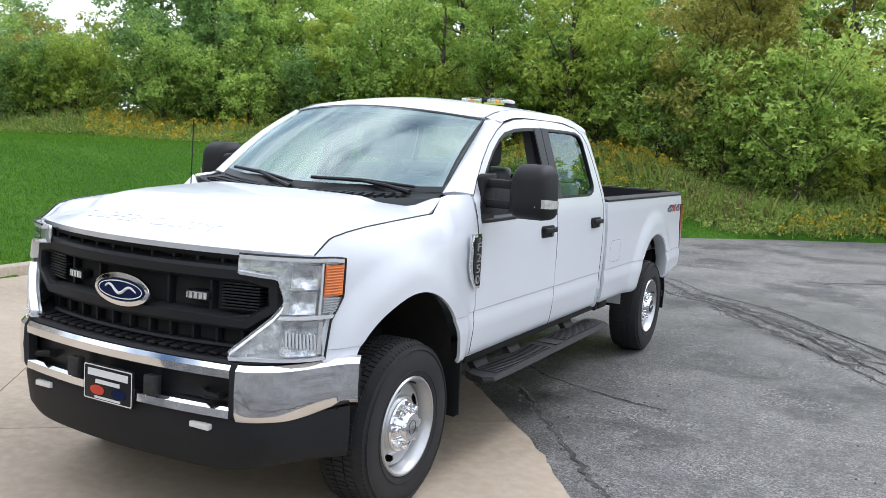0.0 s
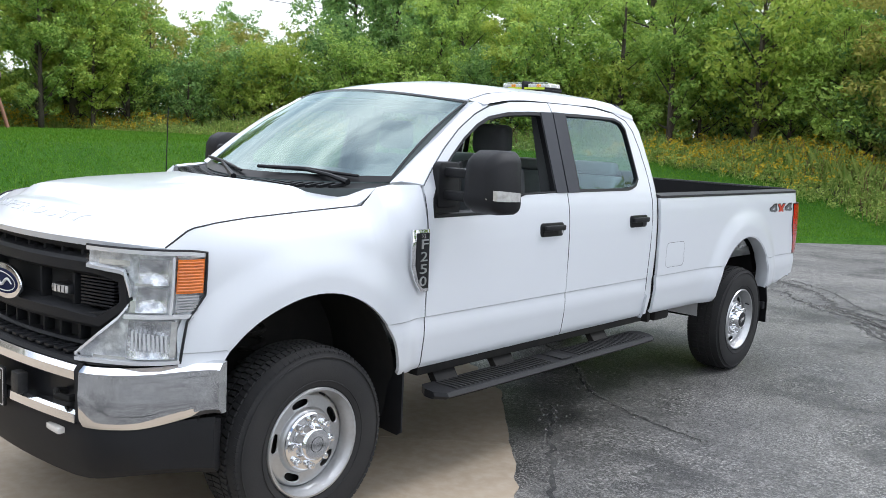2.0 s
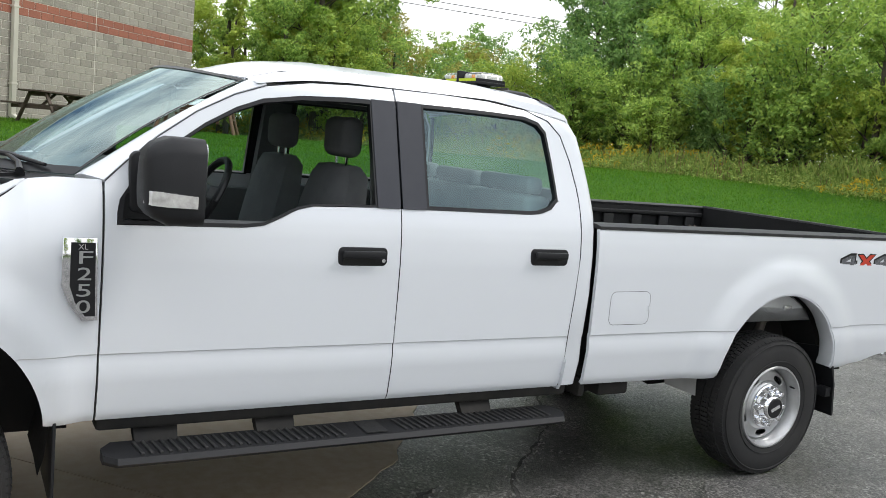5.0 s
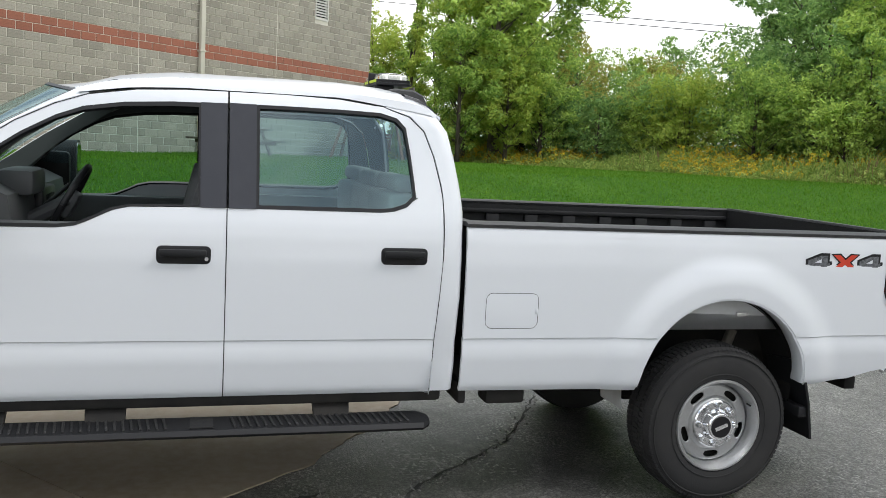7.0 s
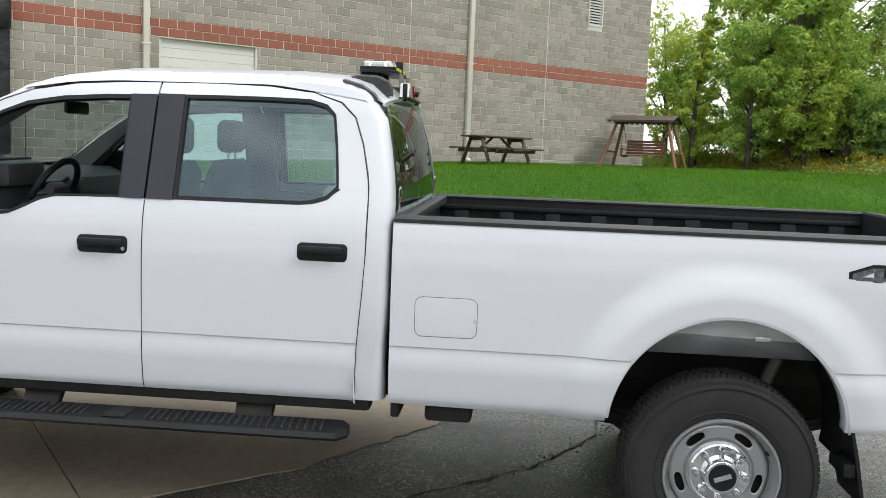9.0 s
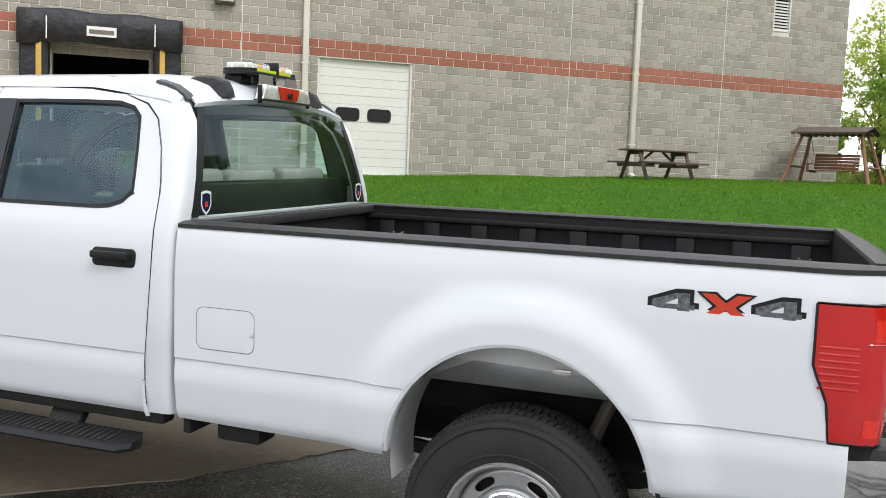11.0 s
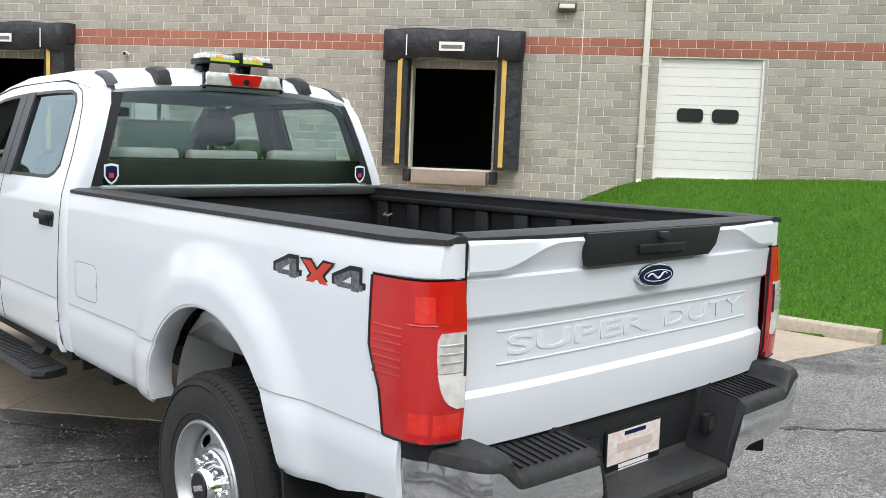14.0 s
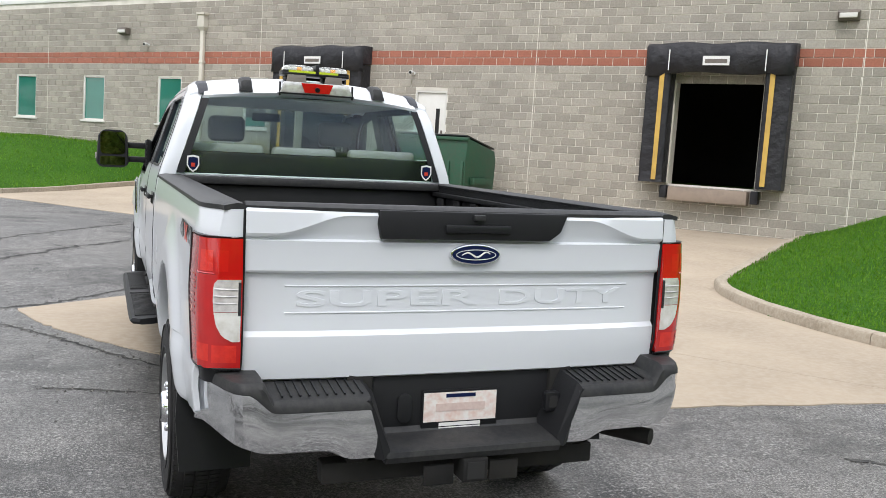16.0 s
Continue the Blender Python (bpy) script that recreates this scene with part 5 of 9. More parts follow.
M_PAD = shade("scuffed_grey_plastic", (0.018, 0.019, 0.021), 0.5, ior=1.36, var=(5.0, 0.7, (0.030, 0.030, 0.030)), fine=(40.0, 0.35, (0.055, 0.053, 0.050)), bump=(200.0, 0.3, 0.002))
M_CHROME = shade("chrome", (0.80, 0.81, 0.83), 0.07, metal=1.0, var=(6.0, 0.2, (0.58, 0.575, 0.56)), rough_var=0.04)
M_RUBBER = shade("tyre_rubber", (0.022, 0.022, 0.023), 0.8, ior=1.35, var=(4.0, 0.6, (0.034, 0.033, 0.032)), bump=(120.0, 0.3, 0.003))
M_WHEEL = shade("silver_wheel_paint", (0.50, 0.51, 0.52), 0.34, metal=0.82, var=(5.0, 0.4, (0.50, 0.50, 0.50)), fine=(60.0, 0.3, (0.40, 0.39, 0.38)))
M_UNDER = shade("frame_black", (0.014, 0.014, 0.014), 0.75, ior=1.3, var=(3.0, 0.6, (0.035, 0.032, 0.028)), bump=(20, 0.4, 0.004))
M_LINER = shade("bed_liner", (0.012, 0.0125, 0.013), 0.5, ior=1.32, var=(3.0, 0.6, (0.020, 0.020, 0.022)), bump=(160.0, 0.5, 0.003))
M_PRIMER = shade("wheel_well_grey", (0.66, 0.67, 0.68), 0.55, var=(3.0, 0.6, (0.45, 0.45, 0.44)))
M_WS = glass("windshield_glass", (0.55, 0.66, 0.65), (0.68, 0.83, 0.82), ior=3.5)
M_GLASS = glass("door_glass", (0.64, 0.82, 0.82), (0.64, 0.82, 0.90), ior=2.05)
M_PRIV = glass("rear_glass", (0.82, 0.93, 0.88), (0.72, 0.80, 0.84), ior=1.65)
M_MIRROR = shade("mirror_glass", (0.40, 0.41, 0.42), 0.02, metal=1.0)
M_DOME = glass("clear_dome", (0.92, 0.93, 0.90), ior=1.8)
M_RED = shade("red_lens", (0.50, 0.009, 0.008), 0.10, coat=1.0, var=(7.0, 0.6, (0.42, 0.005, 0.006)), bump=(14.0, 0.04, 0.01))
M_RED_BRIGHT = shade("bright_red_lens", (0.70, 0.025, 0.012), 0.14, coat=1.0, var=(40.0, 0.7, (0.55, 0.012, 0.008)), bump=(60.0, 0.3, 0.006))
M_RED_DEEP = shade("deep_red_lens", (0.54, 0.009, 0.008), 0.14, coat=1.0, var=(20.0, 0.6, (0.60, 0.012, 0.01)))
M_CLEAR = shade("clear_lens", (0.74, 0.735, 0.71), 0.12, metal=0.4, coat=1.0, var=(26.0, 0.7, (0.40, 0.39, 0.37)), bump=(40.0, 0.3, 0.006))
M_REFLECTOR = shade("lamp_reflector", (0.88, 0.89, 0.91), 0.28, metal=0.6, var=(24.0, 0.8, (0.36, 0.37, 0.39)), bump=(26.0, 0.5, 0.015))
M_LAMPRIM = shade("bright_lamp_trim", (0.86, 0.87, 0.89), 0.22, metal=0.55, coat=0.6, var=(16.0, 0.4, (0.66, 0.67, 0.69)))
M_BOWL = shade("lamp_bowl", (0.80, 0.81, 0.83), 0.22, metal=0.75, var=(26.0, 0.8, (0.22, 0.225, 0.24)), bump=(18.0, 0.4, 0.012))
M_LENSCOVER = glass("lamp_cover", (0.97, 0.98, 0.98), ior=1.5)
M_AMBER = shade("amber_lens", (0.72, 0.17, 0.012), 0.2, coat=1.0, var=(20.0, 0.4, (0.50, 0.11, 0.01)))
M_BLUE = shade("badge_blue", (0.006, 0.012, 0.050), 0.6, ior=1.2, var=(5, 0.3, (0.008, 0.018, 0.07)))
M_CLOTH = shade("grey_seat_cloth", (0.115, 0.118, 0.122), 0.92, var=(9.0, 0.5, (0.08, 0.082, 0.086)), bump=(260.0, 0.4, 0.002))
M_CLOTH_L = shade("light_grey_seat_cloth", (0.34, 0.35, 0.345), 0.92, var=(9.0, 0.5, (0.24, 0.243, 0.24)), bump=(260.0, 0.4, 0.002))
M_DASH = shade("dash_plastic", (0.075, 0.079, 0.083), 0.55, var=(4.0, 0.4, (0.062, 0.065, 0.068)))
M_PILLAR_IN = shade("grey_pillar_trim", (0.135, 0.145, 0.142), 0.8, var=(5.0, 0.4, (0.10, 0.108, 0.106)))
M_HEADLINER = shade("headliner", (0.52, 0.52, 0.50), 0.95, var=(5.0, 0.3, (0.28, 0.28, 0.27)))
M_PLATE = shade("plate_white", (0.74, 0.70, 0.66), 0.4, var=(30.0, 0.6, (0.60, 0.30, 0.22)), fine=(16.0, 0.4, (0.72, 0.72, 0.72)))
M_PLATEBAR = shade("plate_characters", (0.55, 0.42, 0.38), 0.5, var=(40.0, 0.6, (0.66, 0.55, 0.5)))
M_REVERSE = shade("frosted_reverse_lens", (0.82, 0.79, 0.77), 0.16, metal=0.35, coat=1.0, var=(18.0, 0.8, (0.42, 0.38, 0.36)), bump=(30.0, 0.12, 0.004))
M_BULB = shade("reverse_bulb_lens", (0.92, 0.91, 0.87), 0.15, metal=0.30, coat=1.0, var=(26.0, 0.6, (0.62, 0.58, 0.50)), bump=(40.0, 0.25, 0.004))
M_LIME = shade("lime_strip", (0.50, 0.62, 0.03), 0.4, var=(6, 0.3, (0.4, 0.5, 0.03)))
M_DECALRED = shade("decal_red", (0.55, 0.045, 0.02), 0.35, var=(8, 0.3, (0.42, 0.03, 0.015)))
M_DECALGREY = shade("decal_grey", (0.055, 0.058, 0.066), 0.35, var=(60, 0.8, (0.20, 0.205, 0.22)))
M_STROBE = shade("strobe_lens", (0.52, 0.515, 0.49), 0.15, coat=1.0, var=(40.0, 0.6, (0.5, 0.49, 0.46)), emit=(1.0, 0.97, 0.9, 0.12))
M_STROBE_LIT = shade("lit_strobe_lens", (0.6, 0.6, 0.58), 0.15, coat=1.0, var=(40.0, 0.5, (0.7, 0.7, 0.68)), emit=(1.0, 0.98, 0.93, 0.9))
M_STROBE_AMBER = shade("strobe_amber", (0.75, 0.32, 0.02), 0.2, coat=1.0, var=(20.0, 0.5, (0.6, 0.2, 0.02)), emit=(1.0, 0.45, 0.05, 0.3))

truck = thing("pickup_truck", "white crew cab pickup truck with black trim, parked", "pickup truck", pose(-3.075, 3.675, 0.018, 0, 1.1, -0.25))

SIDE_Z = [0.60, 0.625, 0.645, 0.66, 0.70, 0.76, 0.80, 0.84, 0.888, 0.8925, 0.897, 0.93, 1.10, 1.25, 1.36, 1.42, 1.48, 1.95, 1.99, 2.03, 2.06]
SIDE_X = [0.925, 0.952, 0.965, 0.971, 0.977, 0.984, 0.989, 0.9885, 0.9835, 0.9838, 0.9888, 0.989, 0.989, 0.987, 0.978, 0.968, 0.952, 0.800, 0.775, 0.735, 0.65]


def side(z):
    return float(np.interp(z, SIDE_Z, SIDE_X))


def flare(y, z, yc, zc, a, b):
    """Swelling of the panel round a wheel arch."""
    rr = math.hypot((y - yc) / a, (z - zc) / b)
    return 0.031 * float(ss((1.47 - rr) / 0.34)) if z > 0.55 else 0.0


ARCH_F, ARCH_R = (0.015, 0.60, 0.520, 0.487), (4.50, 0.60, 0.505, 0.504)


def arch_z(y, arch):
    yc, zc, a, b = arch
    k = 1 - ((y - yc) / a) ** 2
    return zc + b * math.sqrt(k) if k > 0 else 0.0


ROWS_Z = sorted(set([0.632, 0.645, 0.66, 0.68, 0.70, 0.73, 0.76, 0.78, 0.80, 0.82, 0.84, 0.86, 0.888, 0.8925, 0.897, 0.913, 0.93, 0.955, 0.98] + [1.0 + 0.02 * k for k in range(29)]))


def column_panel(ys, lo, hi, surf, bm=None):
    """Panel between two height curves, on the surface x = surf(y, z)."""
    bm = bm or bmesh.new()
    rows = []
    for y in ys:
        a, b = lo(y), hi(y)
        low = 0.632
        if a < low + 0.002:
            zs = list(ROWS_Z)
        else:
            # rows crowd together above an arch, so that they follow its edge
            if a < 0.875:
                d = 0.879 - a
                zs = [a + (z - low) * d / (a + d - low) if z < a + d else z for z in ROWS_Z]
            else:
                d = min(0.20, (a - 0.875) * 2 + 0.016)
                zs = [a + max(0.0, z - 0.897) * d / (a + d - 0.897) if z < a + d else z for z in ROWS_Z]
        zs = [b if z > b - 0.007 else max(a, z) for z in [a] + zs + [b]]
        rows.append([Vector((surf(y, z), y, z)) for z in zs])
    grid = [[bm.verts.new(p) for p in r] for r in rows]
    for a, b in zip(grid, grid[1:]):
        for k in range(len(a) - 1):
            q = [a[k], b[k], b[k + 1], a[k + 1]]
            if (q[0].co - q[3].co).length < 1e-5 and (q[1].co - q[2].co).length < 1e-5:
                continue
            bm.faces.new(q)
    bmesh.ops.remove_doubles(bm, verts=bm.verts, dist=2e-4)
    return bm


def mirrored(bm, sgn):
    if sgn < 0:
        for v in bm.verts:
            v.co.x = -v.co.x
        bmesh.ops.reverse_faces(bm, faces=bm.faces)
    return bm


def panel(name, bm, material, parent, sgn=1, thick=0.02, label="", angle=0.45, lining=None):
    """Sheet panel with a folded inner edge."""
    mirrored(bm, sgn)
    me = bpy.data.meshes.new(name)
    # orient outwards from the truck's middle line
    bmesh.ops.recalc_face_normals(bm, faces=bm.faces)
    c = sum((f.calc_center_median() * f.calc_area() for f in bm.faces), Vector()) / sum(f.calc_area() for f in bm.faces)
    ref = Vector((0, 2.4, 0.9))
    score = sum((f.calc_center_median() - ref).dot(f.normal) * f.calc_area() for f in bm.faces)
    if score < 0:
        bmesh.ops.reverse_faces(bm, faces=bm.faces)
    for f in bm.faces:
        f.smooth = True
    for e in bm.edges:
        if len(e.link_faces) == 1 or (len(e.link_faces) == 2 and e.calc_face_angle(0) > angle):
            e.smooth = False
    bm.to_mesh(me)
    bm.free()
    me.materials.append(material)
    ob = new(name, me)
    ob.parent = parent
    if thick:
        s = ob.modifiers.new("thickness", "SOLIDIFY")
        s.thickness, s.offset = thick, -1
        if lining:
            me.materials.append(lining)
            s.material_offset = 1
    if label:
        tagged(ob, label)
    return ob


def lin(a, b, n):
    return [a + (b - a) * k / (n - 1) for k in range(n)]


def interp(pts):
    xs, ys = [p[0] for p in pts], [p[1] for p in pts]
    return lambda v: float(np.interp(v, xs, ys))


BELT_F = interp([(0.717, 1.38), (0.76, 1.38), (1.24, 1.384), (1.32, 1.394), (1.39, 1.426), (1.46, 1.462), (1.53, 1.479), (1.82, 1.486), (1.94, 1.486)])
BELT_R = interp([(1.94, 1.486), (2.64, 1.487), (2.70, 1.494), (2.76, 1.515), (2.803, 1.56), (2.94, 1.56)])
FRAME_F_OUT = [(0.717, 1.38), (0.717, 1.45), (0.717, 1.533), (0.80, 1.615), (0.914, 1.712), (1.061, 1.818), (1.215, 1.90), (1.353, 1.951), (1.547, 1.985), (1.75, 1.998), (1.938, 2.003)]
FRAME_F_IN = [(0.759, 1.38), (0.760, 1.43), (0.768, 1.474), (0.84, 1.582), (0.956, 1.681), (1.09, 1.780), (1.22, 1.855), (1.33, 1.899), (1.50, 1.928), (1.70, 1.942), (1.938, 1.948)]
FRAME_R_OUT = [(1.946, 2.003), (2.2, 2.006), (2.45, 2.0), (2.653, 1.976), (2.78, 1.935), (2.85, 1.87), (2.895, 1.75), (2.925, 1.62), (2.934, 1.56)]
FRAME_R_IN = [(1.946, 1.950), (2.2, 1.953), (2.45, 1.953), (2.64, 1.949), (2.72, 1.928), (2.762, 1.885), (2.783, 1.75), (2.797, 1.63), (2.803, 1.56)]


def on_side(p, out=0.0):
    return (side(p[1]) + out, p[0], p[1])


def strip(a, b, out=0.0, n=3):
    """Surface on the side between two outlines of equal length."""
    rows = []
    for k in range(n + 1):
        rows.append([on_side((p[0] + (q[0] - p[0]) * k / n, p[1] + (q[1] - p[1]) * k / n), out) for p, q in zip(a, b)])
    return loft(rows)


def inset_loop(loop, d):
    c = (sum(p[0] for p in loop) / len(loop), sum(p[1] for p in loop) / len(loop))
    w = max(p[0] for p in loop) - min(p[0] for p in loop)
    h = max(p[1] for p in loop) - min(p[1] for p in loop)
    return [(c[0] + (p[0] - c[0]) * (1 - 2 * d / w), c[1] + (p[1] - c[1]) * (1 - 2 * d / h)) for p in loop]


WIN_F = [(0.760, 1.384), (0.768, 1.474), (0.84, 1.582), (0.956, 1.681), (1.09, 1.780), (1.22, 1.855), (1.33, 1.899), (1.50, 1.928), (1.70, 1.942), (1.828, 1.945), (1.830, 1.70), (1.832, 1.488), (1.66, 1.486), (1.53, 1.481), (1.46, 1.464), (1.39, 1.428), (1.32, 1.396), (1.24, 1.386), (1.0, 1.384)]
WIN_R = [(2.060, 1.950), (2.2, 1.953), (2.45, 1.953), (2.64, 1.949), (2.72, 1.928), (2.762, 1.885), (2.783, 1.75), (2.797, 1.63), (2.803, 1.56), (2.76, 1.517), (2.70, 1.496), (2.64, 1.489), (2.35, 1.488), (2.060, 1.488), (2.060, 1.72)]


def door_surf(y, z):
    return side(z)


def handle(parent, y0, y1, z, sgn):
    h = part("handle", mirrored(prism(rounded(y0, y1, z - 0.040, z + 0.040, 0.022), 0.012, "yz", side(z) - 0.008, 0.004), sgn), M_TRIM, parent, "black pull handle")
    part("grip", mirrored(box(side(z) + 0.018, side(z) + 0.036, y0 + 0.012, y1 - 0.02, z - 0.004, z + 0.028, 0.008), sgn), M_TEX, h)
    part("grip_post", mirrored(box(side(z) + 0.002, side(z) + 0.02, y1 - 0.05, y1 - 0.02, z - 0.002, z + 0.024, 0.004), sgn), M_TEX, h)
    part("cup", mirrored(prism(rounded(y0 + 0.02, y1 - 0.06, z - 0.035, z - 0.006, 0.012), 0.004, "yz", side(z) + 0.0045), sgn), M_DARK, h)


def back_y(z):
    """The cab's rear glass: nearly upright at its foot, leaning in above."""
    u = max(0.0, (z - 1.46) / 0.525)
    return 3.044 - 0.030 * u - 0.070 * u * u


def hood_edge(y):
    """Half width of the hood, which draws in a little towards the lamps."""
    return 0.878 - 0.016 * float(ss((-0.42 - y) / 0.22))


for sgn in (1, -1):
    # front door
    bm = column_panel(lin(0.717, 1.9375, 40), lambda y: 0.632, BELT_F, door_surf)
    door = panel("front_door", bm, M_PAINT, truck, sgn)
    f = panel("door_frame", strip(FRAME_F_OUT, FRAME_F_IN), M_PAINT, door, sgn, 0.03, lining=M_DASH)
    loop = inset_loop(WIN_F, 0.017)
    ring = [p for p in WIN_F] + [WIN_F[0]]
    ring2 = loop + [loop[0]]
    panel("window_seal", strip(ring, ring2, 0.003, 1), M_TRIM, door, sgn, 0.03)
    panel("pillar_cover", strip([(1.826, 1.487), (1.824, 1.6), (1.822, 1.75), (1.820, 1.947)], [(1.936, 1.487), (1.936, 1.6), (1.936, 1.75), (1.937, 1.949)], 0.007, 2), M_PILLAR, door, sgn, 0.012)
    handle(door, 1.645, 1.875, 1.278, sgn)
    if sgn > 0:
        part("key_lock", tube([(side(1.27) + 0.003, 1.856, 1.262), (side(1.27) + 0.007, 1.856, 1.262)], 0.009, 10), M_CHROME, door)
    inner = part("door_card", mirrored(box(0.845, 0.915, 0.80, 1.90, 0.70, 1.40, 0.02), sgn), M_DASH, door)
    part("armrest", mirrored(box(0.77, 0.86, 1.15, 1.75, 1.05, 1.12, 0.02), sgn), M_DASH, door)
    part("sail_panel", mirrored(prism([(0.775, 1.40), (0.98, 1.40), (0.98, 1.66), (0.85, 1.57), (0.785, 1.48)], 0.02, "yz", 0.925), sgn), M_TRIM, door)
    # rear door
    bm = column_panel(lin(1.942, 2.934, 34), lambda y: 0.632, BELT_R, door_surf)
    for v in bm.verts:
        if v.co.y > 2.93 and v.co.z < 1.3:
            v.co.y -= 0.032 * float(ss((1.3 - v.co.z) / 0.6))
    rdoor = panel("rear_door", bm, M_PAINT, truck, sgn)
    panel("door_frame", strip(FRAME_R_OUT, FRAME_R_IN), M_PAINT, rdoor, sgn, 0.03, lining=M_DASH)
    loop = inset_loop(WIN_R, 0.016)
    panel("window_seal", strip(WIN_R + [WIN_R[0]], loop + [loop[0]], 0.003, 1), M_TRIM, rdoor, sgn, 0.03)
    panel("pillar_cover", strip([(1.947, 1.487), (1.947, 1.6), (1.947, 1.75), (1.947, 1.952)], [(2.066, 1.487), (2.066, 1.6), (2.066, 1.75), (2.066, 1.952)], 0.007, 2), M_PILLAR, rdoor, sgn, 0.012)
    bm = bmesh.new()
    lp = inset_loop(WIN_R, 0.015)
    fc = bm.faces.new([bm.verts.new(on_side(p, -0.012)) for p in lp])
    g = part("window_glass", mirrored(bm, sgn), M_GLASS, rdoor, "glossy side window", smooth=False)
    g.visible_shadow = False
    if sgn < 0:
        bm = bmesh.new()
        bm.faces.new([bm.verts.new(on_side(p, -0.012)) for p in inset_loop(WIN_F, 0.02)])
        g = part("window_glass", mirrored(bm, sgn), M_GLASS, door, smooth=False)
        g.visible_shadow = False
    handle(rdoor, 2.637, 2.859, 1.288, sgn)
    part("door_card", mirrored(box(0.845, 0.915, 2.02, 2.88, 0.70, 1.44, 0.02), sgn), M_DASH, rdoor)
    part("armrest", mirrored(box(0.77, 0.86, 2.2, 2.7, 1.05, 1.12, 0.02), sgn), M_DASH, rdoor)

    # front fender
    HOODLINE = interp([(-0.64, 1.30), (-0.60, 1.325), (-0.53, 1.374), (-0.42, 1.393), (-0.27, 1.408), (0.0, 1.424), (0.36, 1.443), (0.40, 1.47), (0.46, 1.525), (0.55, 1.536), (0.72, 1.540)])

    def fender_surf(y, z):
        top = HOODLINE(y)
        x = side(min(z, 1.25)) + flare(y, z, *ARCH_F) * float(ss((0.708 - y) / 0.13))
        x -= 0.066 * float(ss((-0.12 - y) / 0.44)) + 0.05 * float(ss((-0.45 - y) / 0.25))
        if z > 1.18:
            k = min(1.0, (z - 1.18) / max(0.05, top - 1.18))
            edge = hood_edge(y) - 0.02 * float(ss((y - 0.3) / 0.3)) + 0.06 * float(ss((y - 0.55) / 0.16))
            x = x - (x - min(x, edge)) * k ** 2.6
        return x
    ys = sorted(set(lin(-0.49, 0.709, 60) + [ARCH_F[0] + ARCH_F[2] * math.sin(a) for a in np.linspace(-1.5, 1.5, 60)]))
    ys = [y for y in ys if -0.49 <= y <= 0.709]
    bm = column_panel(ys, lambda y: max(0.632 if y > 0.3 else 0.842, arch_z(y, ARCH_F)), HOODLINE, fender_surf)
    wedge = interp([(-0.60, 0.98), (-0.585, 1.03), (-0.49, 1.125)])
    column_panel(lin(-0.60, -0.49, 5), lambda y: 0.842, wedge, fender_surf, bm)
    column_panel(lin(-0.63, -0.49, 6), lambda y: 1.288, lambda y: max(1.296, HOODLINE(y)), fender_surf, bm)
    fender = panel("front_fender", bm, M_PAINT, truck, sgn, 0.018)
    # side vent badge
    vent = [(0.572, 1.335), (0.690, 1.335), (0.700, 1.03), (0.645, 1.03), (0.600, 1.09), (0.572, 1.16)]
    vb = part("vent_badge", mirrored(prism(vent, 0.016, "yz", side(1.2) + 0.012, 0.004), sgn), M_CHROME, fender, "chrome framed side vent badge")
    vin = [(0.60, 1.318), (0.682, 1.318), (0.690, 1.048), (0.655, 1.048), (0.620, 1.10), (0.600, 1.16)]
    part("vent_mesh", mirrored(prism(vin, 0.004, "yz", side(1.2) + 0.029), sgn), M_TRIM, vb)
    # letters run upwards along the vent
    up = Matrix(((0, 0, sgn, sgn * (side(1.2) + 0.0345)), (0, sgn, 0, 0.648), (1, 0, 0, 1.185), (0, 0, 0, 1)))
    for i, ch in enumerate("F250"):
        rot = Matrix(((0, 0, sgn, sgn * (side(1.2) + 0.0345)), (sgn, 0, 0, 0.648), (0, 1, 0, 1.262 - i * 0.060), (0, 0, 0, 1)))
        lettering(ch, 0.066, 0.003, M_WHEEL, rot, vb, "letter", width=0.046)
    rot = Matrix(((0, 0, sgn, sgn * (side(1.2) + 0.0345)), (sgn, 0, 0, 0.640), (0, 1, 0, 1.302), (0, 0, 0, 1)))
    lettering("XL", 0.028, 0.003, M_CHROME, rot, vb, "letter")

    # headlight
    PLAN = [(0.925, -0.490), (0.915, -0.555), (0.888, -0.625), (0.84, -0.690), (0.78, -0.738), (0.70, -0.785), (0.615, -0.822)]

    def plan_pt(u, z, back=0.0):
        k = u * (len(PLAN) - 1)
        i = min(int(k), len(PLAN) - 2)
        f = k - i
        x = PLAN[i][0] + (PLAN[i + 1][0] - PLAN[i][0]) * f
        y = PLAN[i][1] + (PLAN[i + 1][1] - PLAN[i][1]) * f
        lean = 0.05 * float(ss((1.29 - z) / 0.44))
        return (x - back * 0.7, y + back * 0.7 - lean * (0.4 + 0.6 * u), z)
    zlo_l = interp([(0.0, 1.12), (0.16, 1.02), (0.20, 0.856), (1.0, 0.856)])
    zhi_l = interp([(0.0, 1.284), (0.18, 1.293), (1.0, 1.298)])
    # inner cut round the grille pod
    cut_hi, cut_lo = interp([(0.62, 1.10), (0.70, 1.20), (1.0, 1.215)]), interp([(0.62, 1.10), (0.70, 1.04), (1.0, 0.885)])

    def lamp_shell(back, bm=None):
        bm = bm or bmesh.new()
        us = lin(0.0, 0.62, 14)
        loft([[plan_pt(u, zlo_l(u) + (zhi_l(u) - zlo_l(u)) * k / 10, back) for k in range(11)] for u in us], bm)
        us = lin(0.62, 1.0, 9)
        loft([[plan_pt(u, cut_hi(u) + (zhi_l(u) - cut_hi(u)) * k / 4, back) for k in range(5)] for u in us], bm)
